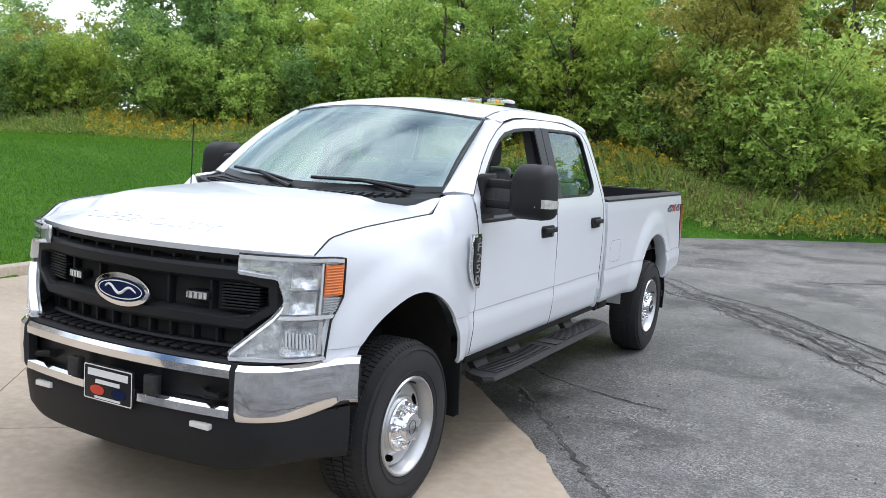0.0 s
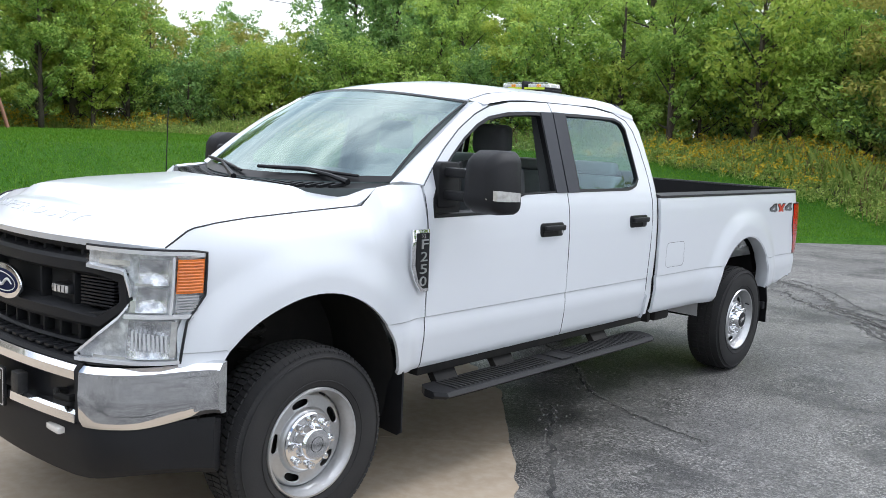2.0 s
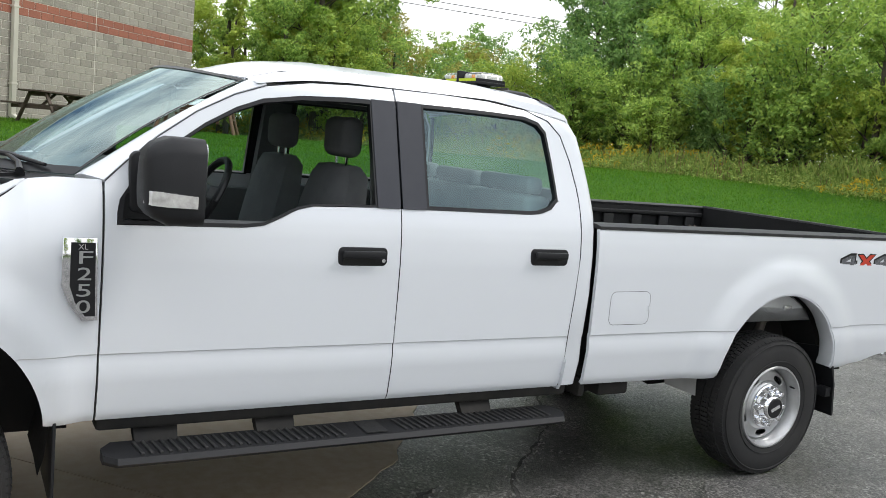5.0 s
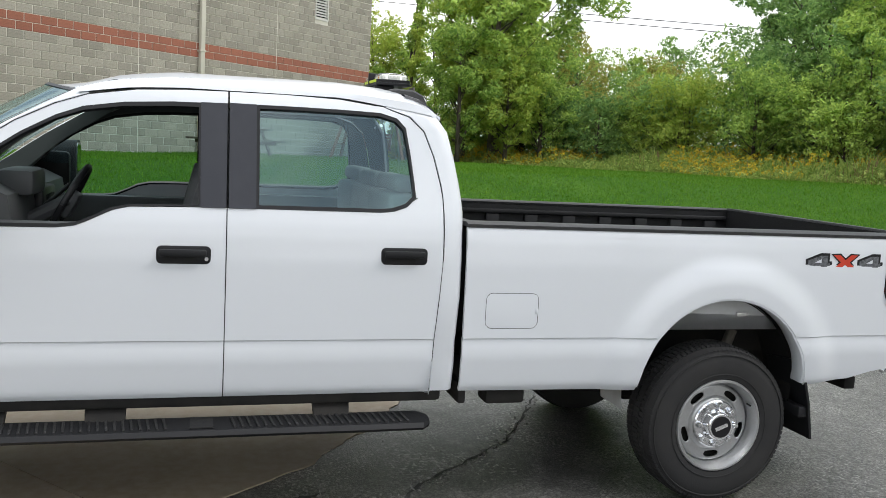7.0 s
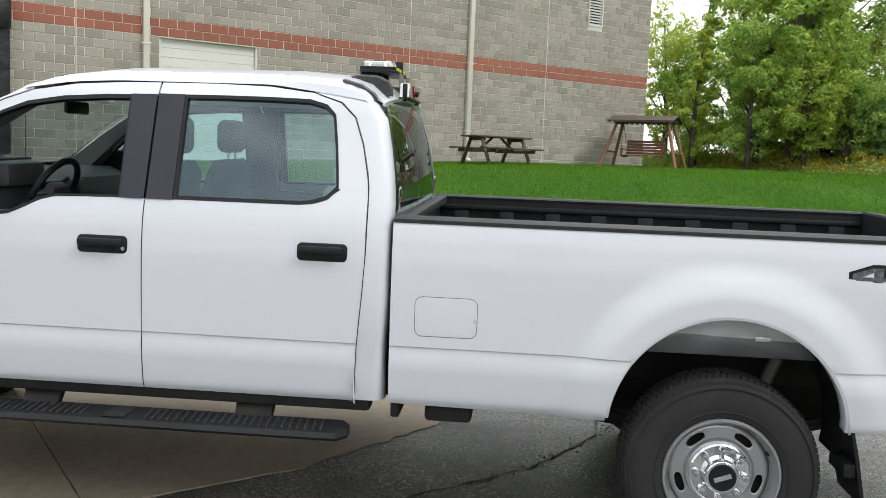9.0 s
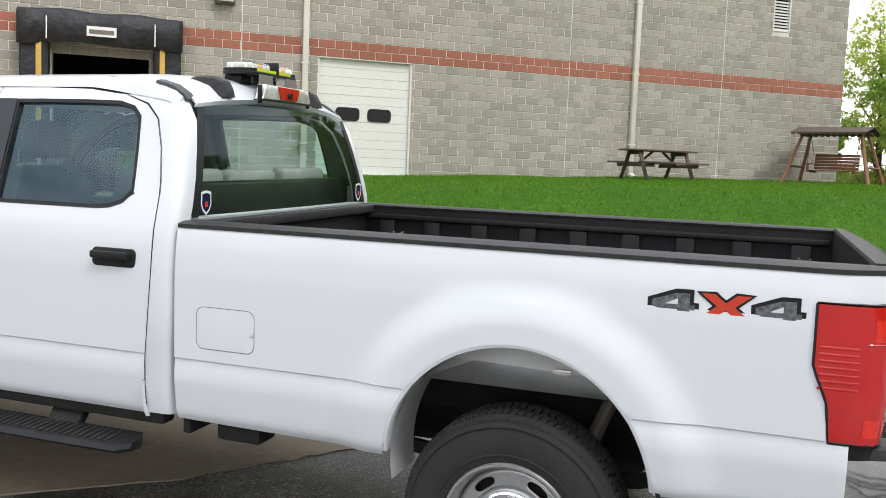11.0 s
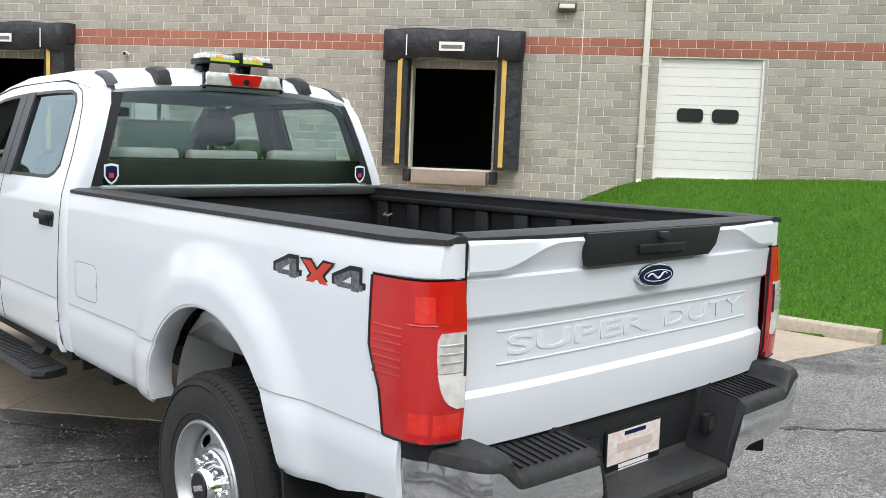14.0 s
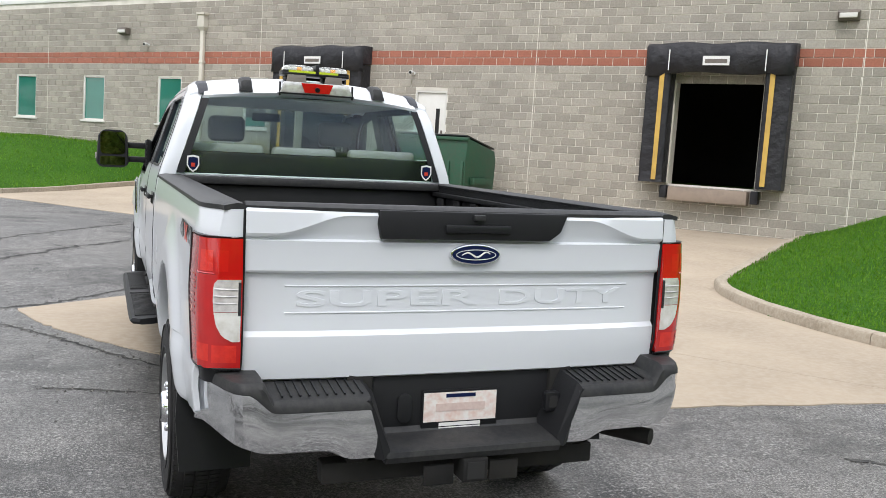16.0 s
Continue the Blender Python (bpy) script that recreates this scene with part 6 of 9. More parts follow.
        loft([[plan_pt(u, zlo_l(u) + (cut_lo(u) - zlo_l(u)) * k / 4, back) for k in range(5)] for u in us], bm)
        bmesh.ops.remove_doubles(bm, verts=bm.verts, dist=1e-4)
        return bm
    lamp = panel("headlight", lamp_shell(0.035), M_REFLECTOR, truck, sgn, 0.01, "clear headlight with chrome reflectors and amber corner")
    cover = panel("lens", lamp_shell(0.0), M_LENSCOVER, lamp, sgn, 0.0)
    cover.visible_shadow = False
    # rim, dividers and inner optics
    part("lamp_rim", mirrored(loft([[plan_pt(u, zhi_l(u) - 0.016, -0.003), plan_pt(u, zhi_l(u), -0.003), plan_pt(u, zhi_l(u), 0.03), plan_pt(u, zhi_l(u) - 0.016, 0.03)] for u in lin(0.02, 1.0, 14)], closed=True, caps=True), sgn), M_LAMPRIM, lamp)
    outline = [plan_pt(u, zhi_l(u) + 0.003, 0.002) for u in lin(1.0, 0.0, 14)] + [plan_pt(0.0, z, 0.002) for z in (1.25, 1.20, 1.15, 1.12)] + [plan_pt(u, zlo_l(u), 0.002) for u in (0.05, 0.10, 0.16, 0.18, 0.20)]
    part("lamp_gasket", mirrored(tube(outline, 0.0055, 6), sgn), M_TRIM, lamp, "black seal round the lamp")
    for z0, z1, u0, u1 in ((0.854, 0.868, 0.2, 1.0), (1.033, 1.049, 0.10, 0.66)):
        part("lamp_rim", mirrored(loft([[plan_pt(u, z0, -0.003), plan_pt(u, z1, -0.003), plan_pt(u, z1, 0.03), plan_pt(u, z0, 0.03)] for u in lin(u0, u1, 12)], closed=True, caps=True), sgn), M_LAMPRIM, lamp)
    part("amber_marker", mirrored(loft([[plan_pt(u, 1.130, -0.004), plan_pt(u, 1.262, -0.004), plan_pt(u, 1.262, 0.02), plan_pt(u, 1.130, 0.02)] for u in lin(0.02, 0.27, 8)], closed=True, caps=True), sgn), M_AMBER, lamp, "amber corner marker lens")
    for k in range(10):
        z = 1.137 + k * 0.0122
        part("marker_rib", mirrored(loft([[plan_pt(u, z, -0.006), plan_pt(u, z + 0.004, -0.008), plan_pt(u, z + 0.008, -0.006)] for u in lin(0.03, 0.26, 5)]), sgn), M_AMBER, lamp)
    # bright bezel along the cut round the grille pod
    for cut, q in ((cut_hi, 1), (cut_lo, -1)):
        part("lamp_bezel", mirrored(loft([[plan_pt(u, cut(u), -0.004), plan_pt(u, cut(u) + q * 0.014, -0.008), plan_pt(u, cut(u) + q * 0.018, 0.02), plan_pt(u, cut(u), 0.03)] for u in lin(0.63, 0.995, 12)], closed=True, caps=True), sgn), M_LAMPRIM, lamp)
    part("lamp_bezel", mirrored(loft([[plan_pt(u0, z, -0.005), plan_pt(u0 + 0.022, z, -0.005), plan_pt(u0 + 0.022, z, 0.03), plan_pt(u0, z, 0.03)] for u0, z in ((0.29, 1.272), (0.285, 1.16), (0.285, 1.047))], closed=True, caps=True), sgn), M_LAMPRIM, lamp)
    # dark pockets between the reflectors
    for u0, u1, z0, z1 in ((0.30, 0.345, 1.17, 1.262), (0.46, 0.60, 1.158, 1.168), (0.58, 0.625, 1.055, 1.10), (0.66, 0.90, 1.232, 1.252), (0.24, 0.29, 0.88, 1.02), (0.62, 0.86, 0.872, 0.884)):
        part("lamp_pocket", mirrored(loft([[plan_pt(u, z0, 0.008), plan_pt(u, z1, 0.008)] for u in lin(u0, u1, 4)]), sgn), M_CLEAR, lamp)
    for k in range(6):
        z = 1.06 + k * 0.011
        part("lens_flute", mirrored(loft([[plan_pt(u, z, -0.001), plan_pt(u, z + 0.006, -0.003), plan_pt(u, z + 0.006, 0.02), plan_pt(u, z, 0.02)] for u in lin(0.06, 0.26, 5)], closed=True, caps=True), sgn), M_LAMPRIM, lamp)
    for u0, u1, z0, z1 in ((0.34, 0.58, 1.16, 1.262), (0.34, 0.58, 1.055, 1.15), (0.26, 0.62, 0.875, 1.025)):
        c = Vector(plan_pt((u0 + u1) / 2, (z0 + z1) / 2, 0.012))
        tcell = part("reflector_bowl", mirrored(loft([[plan_pt(u, z0 + (z1 - z0) * k / 6, 0.010 + 0.020 * math.sin(math.pi * (u - u0) / (u1 - u0)) * math.sin(math.pi * k / 6)) for k in range(7)] for u in lin(u0, u1, 8)]), sgn), M_BOWL, lamp)
    for k in range(9):
        u = 0.30 + k * 0.032
        part("beam_rib", mirrored(loft([[plan_pt(u, 0.90 + 0.02 * (k / 8), 0.004), plan_pt(u + 0.018, 0.90 + 0.02 * k / 8, 0.004), plan_pt(u + 0.018 + 0.015, 0.965 + 0.02 * k / 8, 0.004), plan_pt(u + 0.015, 0.965 + 0.02 * k / 8, 0.004)], [plan_pt(u, 0.90, 0.02), plan_pt(u + 0.018, 0.90, 0.02), plan_pt(u + 0.033, 0.965, 0.02), plan_pt(u + 0.015, 0.965, 0.02)]], closed=True, caps=True), sgn), M_LAMPRIM, lamp)

    # A pillar: from the windshield's edge to the door frame
    ws = [(0.785, 0.63, 1.54), (0.775, 0.73, 1.607), (0.757, 0.87, 1.70), (0.738, 1.01, 1.79), (0.720, 1.15, 1.88), (0.703, 1.285, 1.968)]
    df = [on_side((0.713, 1.540)), on_side((0.796, 1.62)), on_side((0.908, 1.718)), on_side((1.058, 1.825)), on_side((1.212, 1.908)), on_side((1.350, 1.960))]
    rows = []
    for a, b in zip(ws, df):
        a, b = Vector(a), Vector(b)
        rows.append([a + Vector((0, 0.006, -0.012)), a, a.lerp(b, 0.35) + Vector((0.012, -0.012, 0.012)), a.lerp(b, 0.7) + Vector((0.012, -0.008, 0.008)), b])
    panel("windshield_pillar", loft(rows), M_PAINT, truck, sgn, 0.02, lining=M_DASH)
    lining = [[Vector(a) + Vector((0.010, 0.030, -0.030)), Vector(a) + Vector((-0.030, 0.055, -0.030)), Vector(a).lerp(Vector(b), 0.5) + Vector((-0.045, 0.030, -0.035)), Vector(b) + Vector((-0.040, 0.012, -0.030)), Vector(b) + Vector((-0.012, 0.0, -0.02))] for a, b in zip(ws, df)]
    part("pillar_lining", mirrored(loft(lining), sgn), M_DASH, truck, "dark inner pillar lining")
    # rear cab corner
    edge = [(2.898, 0.636), (2.906, 0.76), (2.909, 0.884), (2.910, 0.902), (2.925, 1.1), (2.938, 1.30), (2.939, 1.42), (2.939, 1.50), (2.938, 1.565), (2.929, 1.63), (2.900, 1.755), (2.855, 1.875), (2.785, 1.942), (2.70, 1.966), (2.62, 1.980)]
    rows = []
    for y, z in edge:
        yb = 3.026 - (0.0 if z > 0.95 else 0.012) + 0.006 * float(ss((z - 1.43) / 0.07)) - (back_y(1.46) - back_y(z))
        yb = min(yb, float(np.interp(z, [1.60, 1.93, 1.942, 1.966, 1.980], [3.10, 2.94, 2.916, 2.882, 2.858])))
        s = side(z)
        rows.append([(s, y, z), (s, y * 0.45 + yb * 0.55 - 0.012, z), (s - 0.001, yb - 0.028, z), (s - 0.006, yb - 0.012, z), (s - 0.016, yb + 0.002, z), (s - 0.030, yb + 0.010, z), (s - 0.05, yb + 0.014, z), (s - 0.09, yb + 0.016, z)])
    panel("cab_corner", loft(rows), M_PAINT, truck, sgn, 0.015, lining=M_DASH)

# roof
ZD = interp([(1.20, 1.930), (1.353, 1.958), (1.547, 1.990), (1.75, 2.003), (2.45, 2.006), (2.60, 1.986), (2.70, 1.972), (2.80, 1.958), (2.87, 1.946), (2.95, 1.925)])
ZDITCH = interp([(1.08, 1.952), (1.285, 1.972), (1.45, 2.018), (1.7, 2.046), (2.5, 2.052), (2.75, 2.036), (2.85, 2.010), (2.91, 1.972), (2.945, 1.930)])
fr = lambda x: 1.085 + 0.20 * (x / 0.703) ** 2
bm = bmesh.new()
rows = []
for i in range(29):
    f = -1 + 2 * i / 28
    x = 0.69 * f
    col = []
    for k in range(25):
        y = fr(x) + (2.948 - 0.05 * f ** 4 - fr(x)) * (k / 24)
        col.append((x, y, ZDITCH(y) + 0.010 + 0.058 * (1 - f * f) * (0.75 + 0.25 * float(ss((y - 1.1) / 0.5)))))
    rows.append(col)
loft(rows, bm)
roof_panel = panel("cab_roof", bm, M_PAINT, truck, 1, 0.03, lining=M_DASH)
for sgn in (1, -1):
    rows = []
    for k in range(25):
        y = 1.285 + (2.870 - 1.285) * k / 24
        zd, zz = ZD(y + 0.05 * (1 - k / 24)), ZDITCH(y)
        s = side(zd)
        rows.append([(s + 0.001, y + 0.02, zd + 0.004), (s - 0.012, y + 0.02, zd + (zz - zd) * 0.62), (0.722, y, zz + 0.006), (0.708, y, zz + 0.010), (0.704, y, zz - 0.006), (0.694, y, zz - 0.006), (0.690, y, zz + 0.010)])
    part("roof_moulding", mirrored(loft([[(0.712, y, ZDITCH(y) + 0.004), (0.711, y, ZDITCH(y) + 0.0095), (0.693, y, ZDITCH(y) + 0.0105), (0.691, y, ZDITCH(y) + 0.006)] for y in lin(1.30, 2.80, 22)], closed=True, caps=True), sgn), M_TRIM, truck, "black roof ditch moulding")
    seam = [on_side((y, z + 0.004), 0.0012) for y, z in FRAME_F_OUT[2:] + FRAME_R_OUT] + [on_side((y + 0.002, z), 0.0012) for y, z in ((2.936, 1.50), (2.937, 1.42), (2.936, 1.30), (2.924, 1.10), (2.908, 0.902), (2.905, 0.84), (2.902, 0.70), (2.899, 0.64))]
    part("door_seam", mirrored(tube(seam, 0.0018, 5), sgn), M_TRIM, truck, "dark shut line round the doors")
    for yy, z1 in ((1.9398, 1.48), (0.7125, 1.50)):
        part("door_seam", mirrored(tube([on_side((yy, z), 0.0003) for z in (0.64, 0.66, 0.70, 0.76, 0.84, 0.879, 0.890, 1.10, 1.25, 1.36, 1.42, z1)], 0.0020, 5), sgn), M_TRIM, truck)
    rows.append([(p[0] - 0.010, p[1] + 0.030, p[2] - 0.022) for p in rows[-1]])
    rows.append([(p[0] - 0.012, p[1] + 0.012, p[2] - 0.045) for p in rows[-1]])
    panel("roof_rail", loft(rows), M_PAINT, truck, sgn, 0.0)
    rows = []
    for k in range(9):
        y = 2.77 + 0.160 * k / 8
        zz = ZDITCH(y) + 0.017
        rows.append([(0.738 - 0.01 * k / 8, y, zz - 0.016), (0.728, y, zz - 0.003), (0.70, y, zz + 0.002), (0.672, y, zz + 0.004), (0.668, y, zz - 0.006)])
    part("ditch_end", mirrored(loft(rows), sgn), M_PILLAR, truck, "dark roof ditch end cap")
    part("roof_ditch", mirrored(loft([[(0.7055, 1.30 + 1.6 * k / 16, ZDITCH(1.30 + 1.6 * k / 16) + 0.0035), (0.6925, 1.30 + 1.6 * k / 16, ZDITCH(1.30 + 1.6 * k / 16) + 0.0035)] for k in range(17)]), sgn), M_TRIM, truck, "black roof ditch strip")
part("headliner", box(-0.66, 0.66, 1.35, 2.85, 1.955, 1.975, 0.01), M_HEADLINER, truck)

# rear window and its surround
WT = lambda x: 1.985 - 0.05 * (x / 0.69) ** 2
bm = bmesh.new()
rows = []
for i in range(21):
    f = -1 + 2 * i / 20
    col = []
    for k in range(9):
        z = 1.462 + (WT(0.69 * f) - 1.462) * k / 8
        hw = side(z) - 0.094
        col.append((hw * f, back_y(z) + 0.022 * (1 - f * f), z))
    rows.append(col)
loft(rows, bm)
rear_glass = part("rear_window", bm, M_PRIV, truck, "dark glossy rear cab window")
rear_glass.visible_shadow = False
bm = bmesh.new()
rows = []
for i in range(21):
    f = -1 + 2 * i / 20
    x1, x0 = 0.69 * f, (side(WT(0.69 * f)) - 0.094) * f
    rows.append([(x0, back_y(WT(x1)) + 0.022 * (1 - f * f), WT(x1) - 0.004), (x0 * 0.5 + x1 * 0.5, 2.962 + 0.022 * (1 - f * f), WT(x1) + 0.014), (x1, 2.951 - 0.05 * f ** 4, ZDITCH(2.948 - 0.05 * f ** 4) + 0.010 + 0.058 * (1 - f * f))])
panel("roof_lip", loft(rows, bm), M_PAINT, truck, 1, 0.012)
bm = bmesh.new()
loft([[((side(z) - 0.09) * f, 3.006 + 0.034 * float(ss((z - 1.40) / 0.05)) + 0.020 * (1 - f * f), z) for z in (0.95, 1.2, 1.40, 1.43, 1.460)] for f in lin(-1, 1, 15)], bm)
panel("cab_back", bm, M_PAINT, truck, 1, 0.02)
for sgn in (1, -1):
    # black glass border
    rows = []
    for k in range(9):
        z = 1.464 + (WT(0.69) - 1.466) * k / 8
        hw = side(z) - 0.094
        rows.append([(hw, back_y(z) + 0.003, z), (hw - 0.045, back_y(z) + 0.006, z)])
    part("glass_border", mirrored(loft(rows), sgn), M_TRIM, rear_glass)
    # round shield stickers
    x, z = sgn * 0.765, 1.525
    y = back_y(z) + 0.0068 + 0.022 * (1 - (0.765 / 0.84) ** 2)
    shield = lambda s: [(x - 0.036 * s, z + 0.045 * s), (x, z + 0.052 * s), (x + 0.036 * s, z + 0.045 * s), (x + 0.038 * s, z - 0.01 * s), (x + 0.022 * s, z - 0.038 * s), (x, z - 0.055 * s), (x - 0.022 * s, z - 0.038 * s), (x - 0.038 * s, z - 0.01 * s)]
    st = part("sticker", prism(shield(1.0), 0.001, "xz", y), M_COPING, rear_glass, "white and navy shield sticker")
    part("sticker_field", prism(shield(0.78), 0.0006, "xz", y + 0.0012), M_BLUE, st)
    part("sticker_mark", prism([(x - 0.012, z - 0.02), (x + 0.012, z - 0.02), (x + 0.012, z + 0.004), (x - 0.012, z + 0.004)], 0.0006, "xz", y + 0.002), M_DECALRED, st)

# third brake light
bl = part("brake_light", prism([(-0.245, 2.00), (0.235, 2.00), (0.205, 2.072), (-0.215, 2.072)], 0.05, "xz", 2.955, 0.006), M_CLEAR, truck, "high brake light with red centre")
part("red_lens", prism([(-0.085, 2.006), (0.075, 2.006), (0.10, 2.066), (-0.11, 2.066)], 0.006, "xz", 3.006), M_RED, bl)
part("cargo_camera", tube([(-0.005, 3.010, 2.030), (-0.005, 3.024, 2.026)], 0.016, 10), M_TRIM, bl)
part("lamp_gasket", box(-0.252, 0.242, 2.955, 3.008, 1.992, 1.999), M_TRIM, bl)

# beacon bar on the roof
LBX0, LBX1, LBY0, LBY1 = -0.245, 0.205, 2.735, 2.930
lb = part("light_bar", prism(rounded(LBX0, LBX1, LBY0, LBY1, 0.045), 0.014, "xy", 2.142, 0.004), M_TRIM, truck, "low beacon bar with clear domes and lime strip")
mid = (LBX0 + LBX1) / 2
for x0, x1 in ((LBX0 + 0.012, mid - 0.012), (mid + 0.012, LBX1 - 0.012)):
    rows = []
    for z, g in ((2.172, 0.0), (2.190, 0.003), (2.204, 0.014), (2.209, 0.034)):
        rows.append([(px, py, z) for px, py in rounded(x0 + g, x1 - g, LBY0 + 0.010 + g, LBY1 - 0.010 - g, 0.036)])
    dome = part("dome", loft(rows, closed=True, caps=True), M_DOME, lb, "clear ribbed beacon dome")
    dome.visible_shadow = False
    for k in range(5):
        xx = x0 + 0.025 + (x1 - x0 - 0.05) * k / 4
        for y0 in (LBY0 + 0.028, LBY1 - 0.052):
            part("lamp_module", box(xx - 0.016, xx + 0.016, y0, y0 + 0.024, 2.172, 2.196, 0.004), M_STROBE_AMBER if k == 2 else M_COPING, dome)
    part("circuit_tray", box(x0 + 0.01, x1 - 0.01, LBY0 + 0.062, LBY1 - 0.062, 2.172, 2.197, 0.004), M_COPING, dome)
for x in (LBX0 + 0.030, LBX1 - 0.030):
    part("end_strobe", box(x - 0.006, x + 0.006, LBY0 + 0.030, LBY1 - 0.030, 2.172, 2.200, 0.004), M_STROBE_LIT, lb, "white strobe in the bar's end")
part("lime_band", prism(rounded(LBX0 + 0.075, LBX1 - 0.03, LBY0 - 0.001, LBY1 + 0.001, 0.02), 0.014, "xy", 2.157), M_LIME, lb, "bright lime reflective band")
part("band_end", prism(rounded(LBX0 + 0.002, LBX1 - 0.002, LBY0 + 0.002, LBY1 - 0.002, 0.043), 0.0155, "xy", 2.1562), M_TRIM, lb)
part("strap", box(mid - 0.011, mid + 0.011, LBY0 - 0.005, LBY1 + 0.005, 2.150, 2.215, 0.004), M_TRIM, lb)
for x0, x1 in ((-0.19, -0.06), (0.05, 0.19)):
    part("mount_plate", prism([(x0, 2.068), (x1, 2.068), (x1 - 0.012, 2.141), (x0 + 0.012, 2.141)], 0.008, "xz", 2.945, 0.002), M_STEEL, lb, "grey steel mounting plate")
    part("mount_foot", box(x0 + 0.02, x1 - 0.02, 2.74, 2.84, 2.095, 2.141, 0.008), M_TEX, lb)
lb.location.z = -0.020
for x in (-0.245, 0.232):
    part("bracket_post", box(x - 0.005, x + 0.005, 2.972, 2.996, 2.00, 2.088, 0.003), M_TRIM, lb)
for sgn in (1, -1):
    pod = interp([(2.735, 2.078), (2.79, 2.093), (2.88, 2.090), (2.93, 2.068), (2.950, 2.030)])
    rows = []
    for k in range(12):
        yy = 2.735 + 0.215 * k / 11
        zz, h = ZDITCH(min(yy, 2.90)) + 0.010 + 0.058 * (1 - (0.44 / 0.69) ** 2) - 0.03, pod(yy)
        rows.append([(0.395, yy, zz), (0.403, yy, h - 0.006), (0.413, yy, h), (0.452, yy, h - 0.003), (0.466, yy, h - 0.012), (0.480, yy, zz)])
    part("roof_marker", mirrored(loft(rows, closed=True, caps=True), sgn), M_PAD, truck, "grey roof clearance lamp")

# windshield, cowl and wipers
bm = bmesh.new()
WSB, WST = lambda f: (0.785 * f, 0.33 + 0.30 * f * f, 1.515 + 0.025 * f * f), lambda f: (0.703 * f, 1.085 + 0.20 * f * f, 2.018 - 0.048 * f * f)
rows = []
for i in range(25):
    f = -1 + 2 * i / 24
    a, b = Vector(WSB(f)), Vector(WST(f))
    rows.append([a.lerp(b, k / 10) + Vector((0, -0.022, 0.018)) * math.sin(math.pi * k / 10) for k in range(11)])
loft(rows, bm)
wsg = part("windshield", bm, M_WS, truck, "large glossy windshield")
wsg.visible_shadow = False
for which in ("top", "left", "right", "bottom"):
    bm = bmesh.new()
    rows = []
    if which in ("top", "bottom"):
        for i in range(25):
            f = -1 + 2 * i / 24
            a, b = Vector(WSB(f)), Vector(WST(f))
            k0, k1 = (0.978, 1.0) if which == "top" else (0.0, 0.06)
            rows.append([a.lerp(b, k) + Vector((0, -0.022, 0.018)) * math.sin(math.pi * k) + Vector((0, -0.002, 0.003)) for k in (k0, k1)])
    else:
        q = 1 if which == "left" else -1
        for k in range(13):
            t = k / 12
            rows.append([Vector(WSB(f)).lerp(Vector(WST(f)), t) + Vector((0, -0.022, 0.018)) * math.sin(math.pi * t) + Vector((0, -0.002, 0.003)) for f in (q * 1.0, q * 0.985)])
    part("glass_border", loft(rows, bm), M_TRIM, wsg)
cowl_rows = []
for i in range(21):
    f = -1 + 2 * i / 20
    a = Vector(WSB(f)) + Vector((0, 0.0, -0.004))
    b = Vector((0.83 * f, 0.135 + 0.30 * f * f, 1.487 + 0.03 * f * f))
    cowl_rows.append([a, a.lerp(b, 0.5) + Vector((0, 0, -0.008)), b])
cowl = part("cowl", loft(cowl_rows), M_TEX, truck, "black cowl grille below the windshield")
for i in range(26):
    f = -0.8 + 1.6 * i / 25
    a, b = Vector(WSB(f)), Vector((0.83 * f, 0.135 + 0.30 * f * f, 1.487 + 0.03 * f * f))
    part("cowl_rib", bar(a.lerp(b, 0.25) + Vector((0, 0, 0.0)), a.lerp(b, 0.85) + Vector((0, 0, 0.004)), 0.02, 0.014), M_TRIM, cowl)
for x0, x1 in ((0.10, 0.66), (-0.60, -0.02)):
    pa, pb = Vector(WSB(x0 / 0.785)).lerp(Vector(WST(x0 / 0.785)), 0.06), Vector(WSB(x1 / 0.785)).lerp(Vector(WST(x1 / 0.785)), 0.03)
    wiper = part("wiper", tube([pa + Vector((0, -0.03, 0.032)), pa.lerp(pb, 0.5) + Vector((0, -0.035, 0.034)), pb + Vector((0, -0.02, 0.018))], [0.009, 0.012, 0.007], 8), M_TRIM, truck, "black wiper lying on the glass")
    mid = pa.lerp(pb, 0.45) + Vector((0, -0.035, 0.036))
    part("wiper_arm", tube([mid, mid.lerp(pb, 0.6) + Vector((0, -0.05, 0.0)), pb + Vector((0.02 if x0 > 0 else 0.06, -0.11, -0.01))], [0.008, 0.011, 0.016], 8), M_TRIM, wiper)

# hood
def hood_front(x):
    return -0.885 + 0.262 * (x / 0.872) ** 2


def hood_rear(x):
    return 0.125 + 0.33 * (abs(x) / 0.872) ** 2


def hood_z(x, y):
    f = abs(x) / 0.872
    e = HOODLINE(max(-0.60, min(0.36, y)))
    t = (y - hood_front(x))
    nose = float(ss(t / 0.16)) ** 0.6 if t > 0 else 0.0
    crown = 0.072 * (1 - f ** 2.4)
    dome = 0.020 * float(ss((0.60 - abs(x)) / 0.09)) * float(ss((t - 0.06) / 0.2))
    lift = 0.082 * float(ss((y - 0.34) / 0.12)) * float(ss((f - 0.55) / 0.4))
    zt = e + crown + dome + lift
    low = 1.303 + 0.012 * (1 - f * f)
    return low + (zt - low) * nose


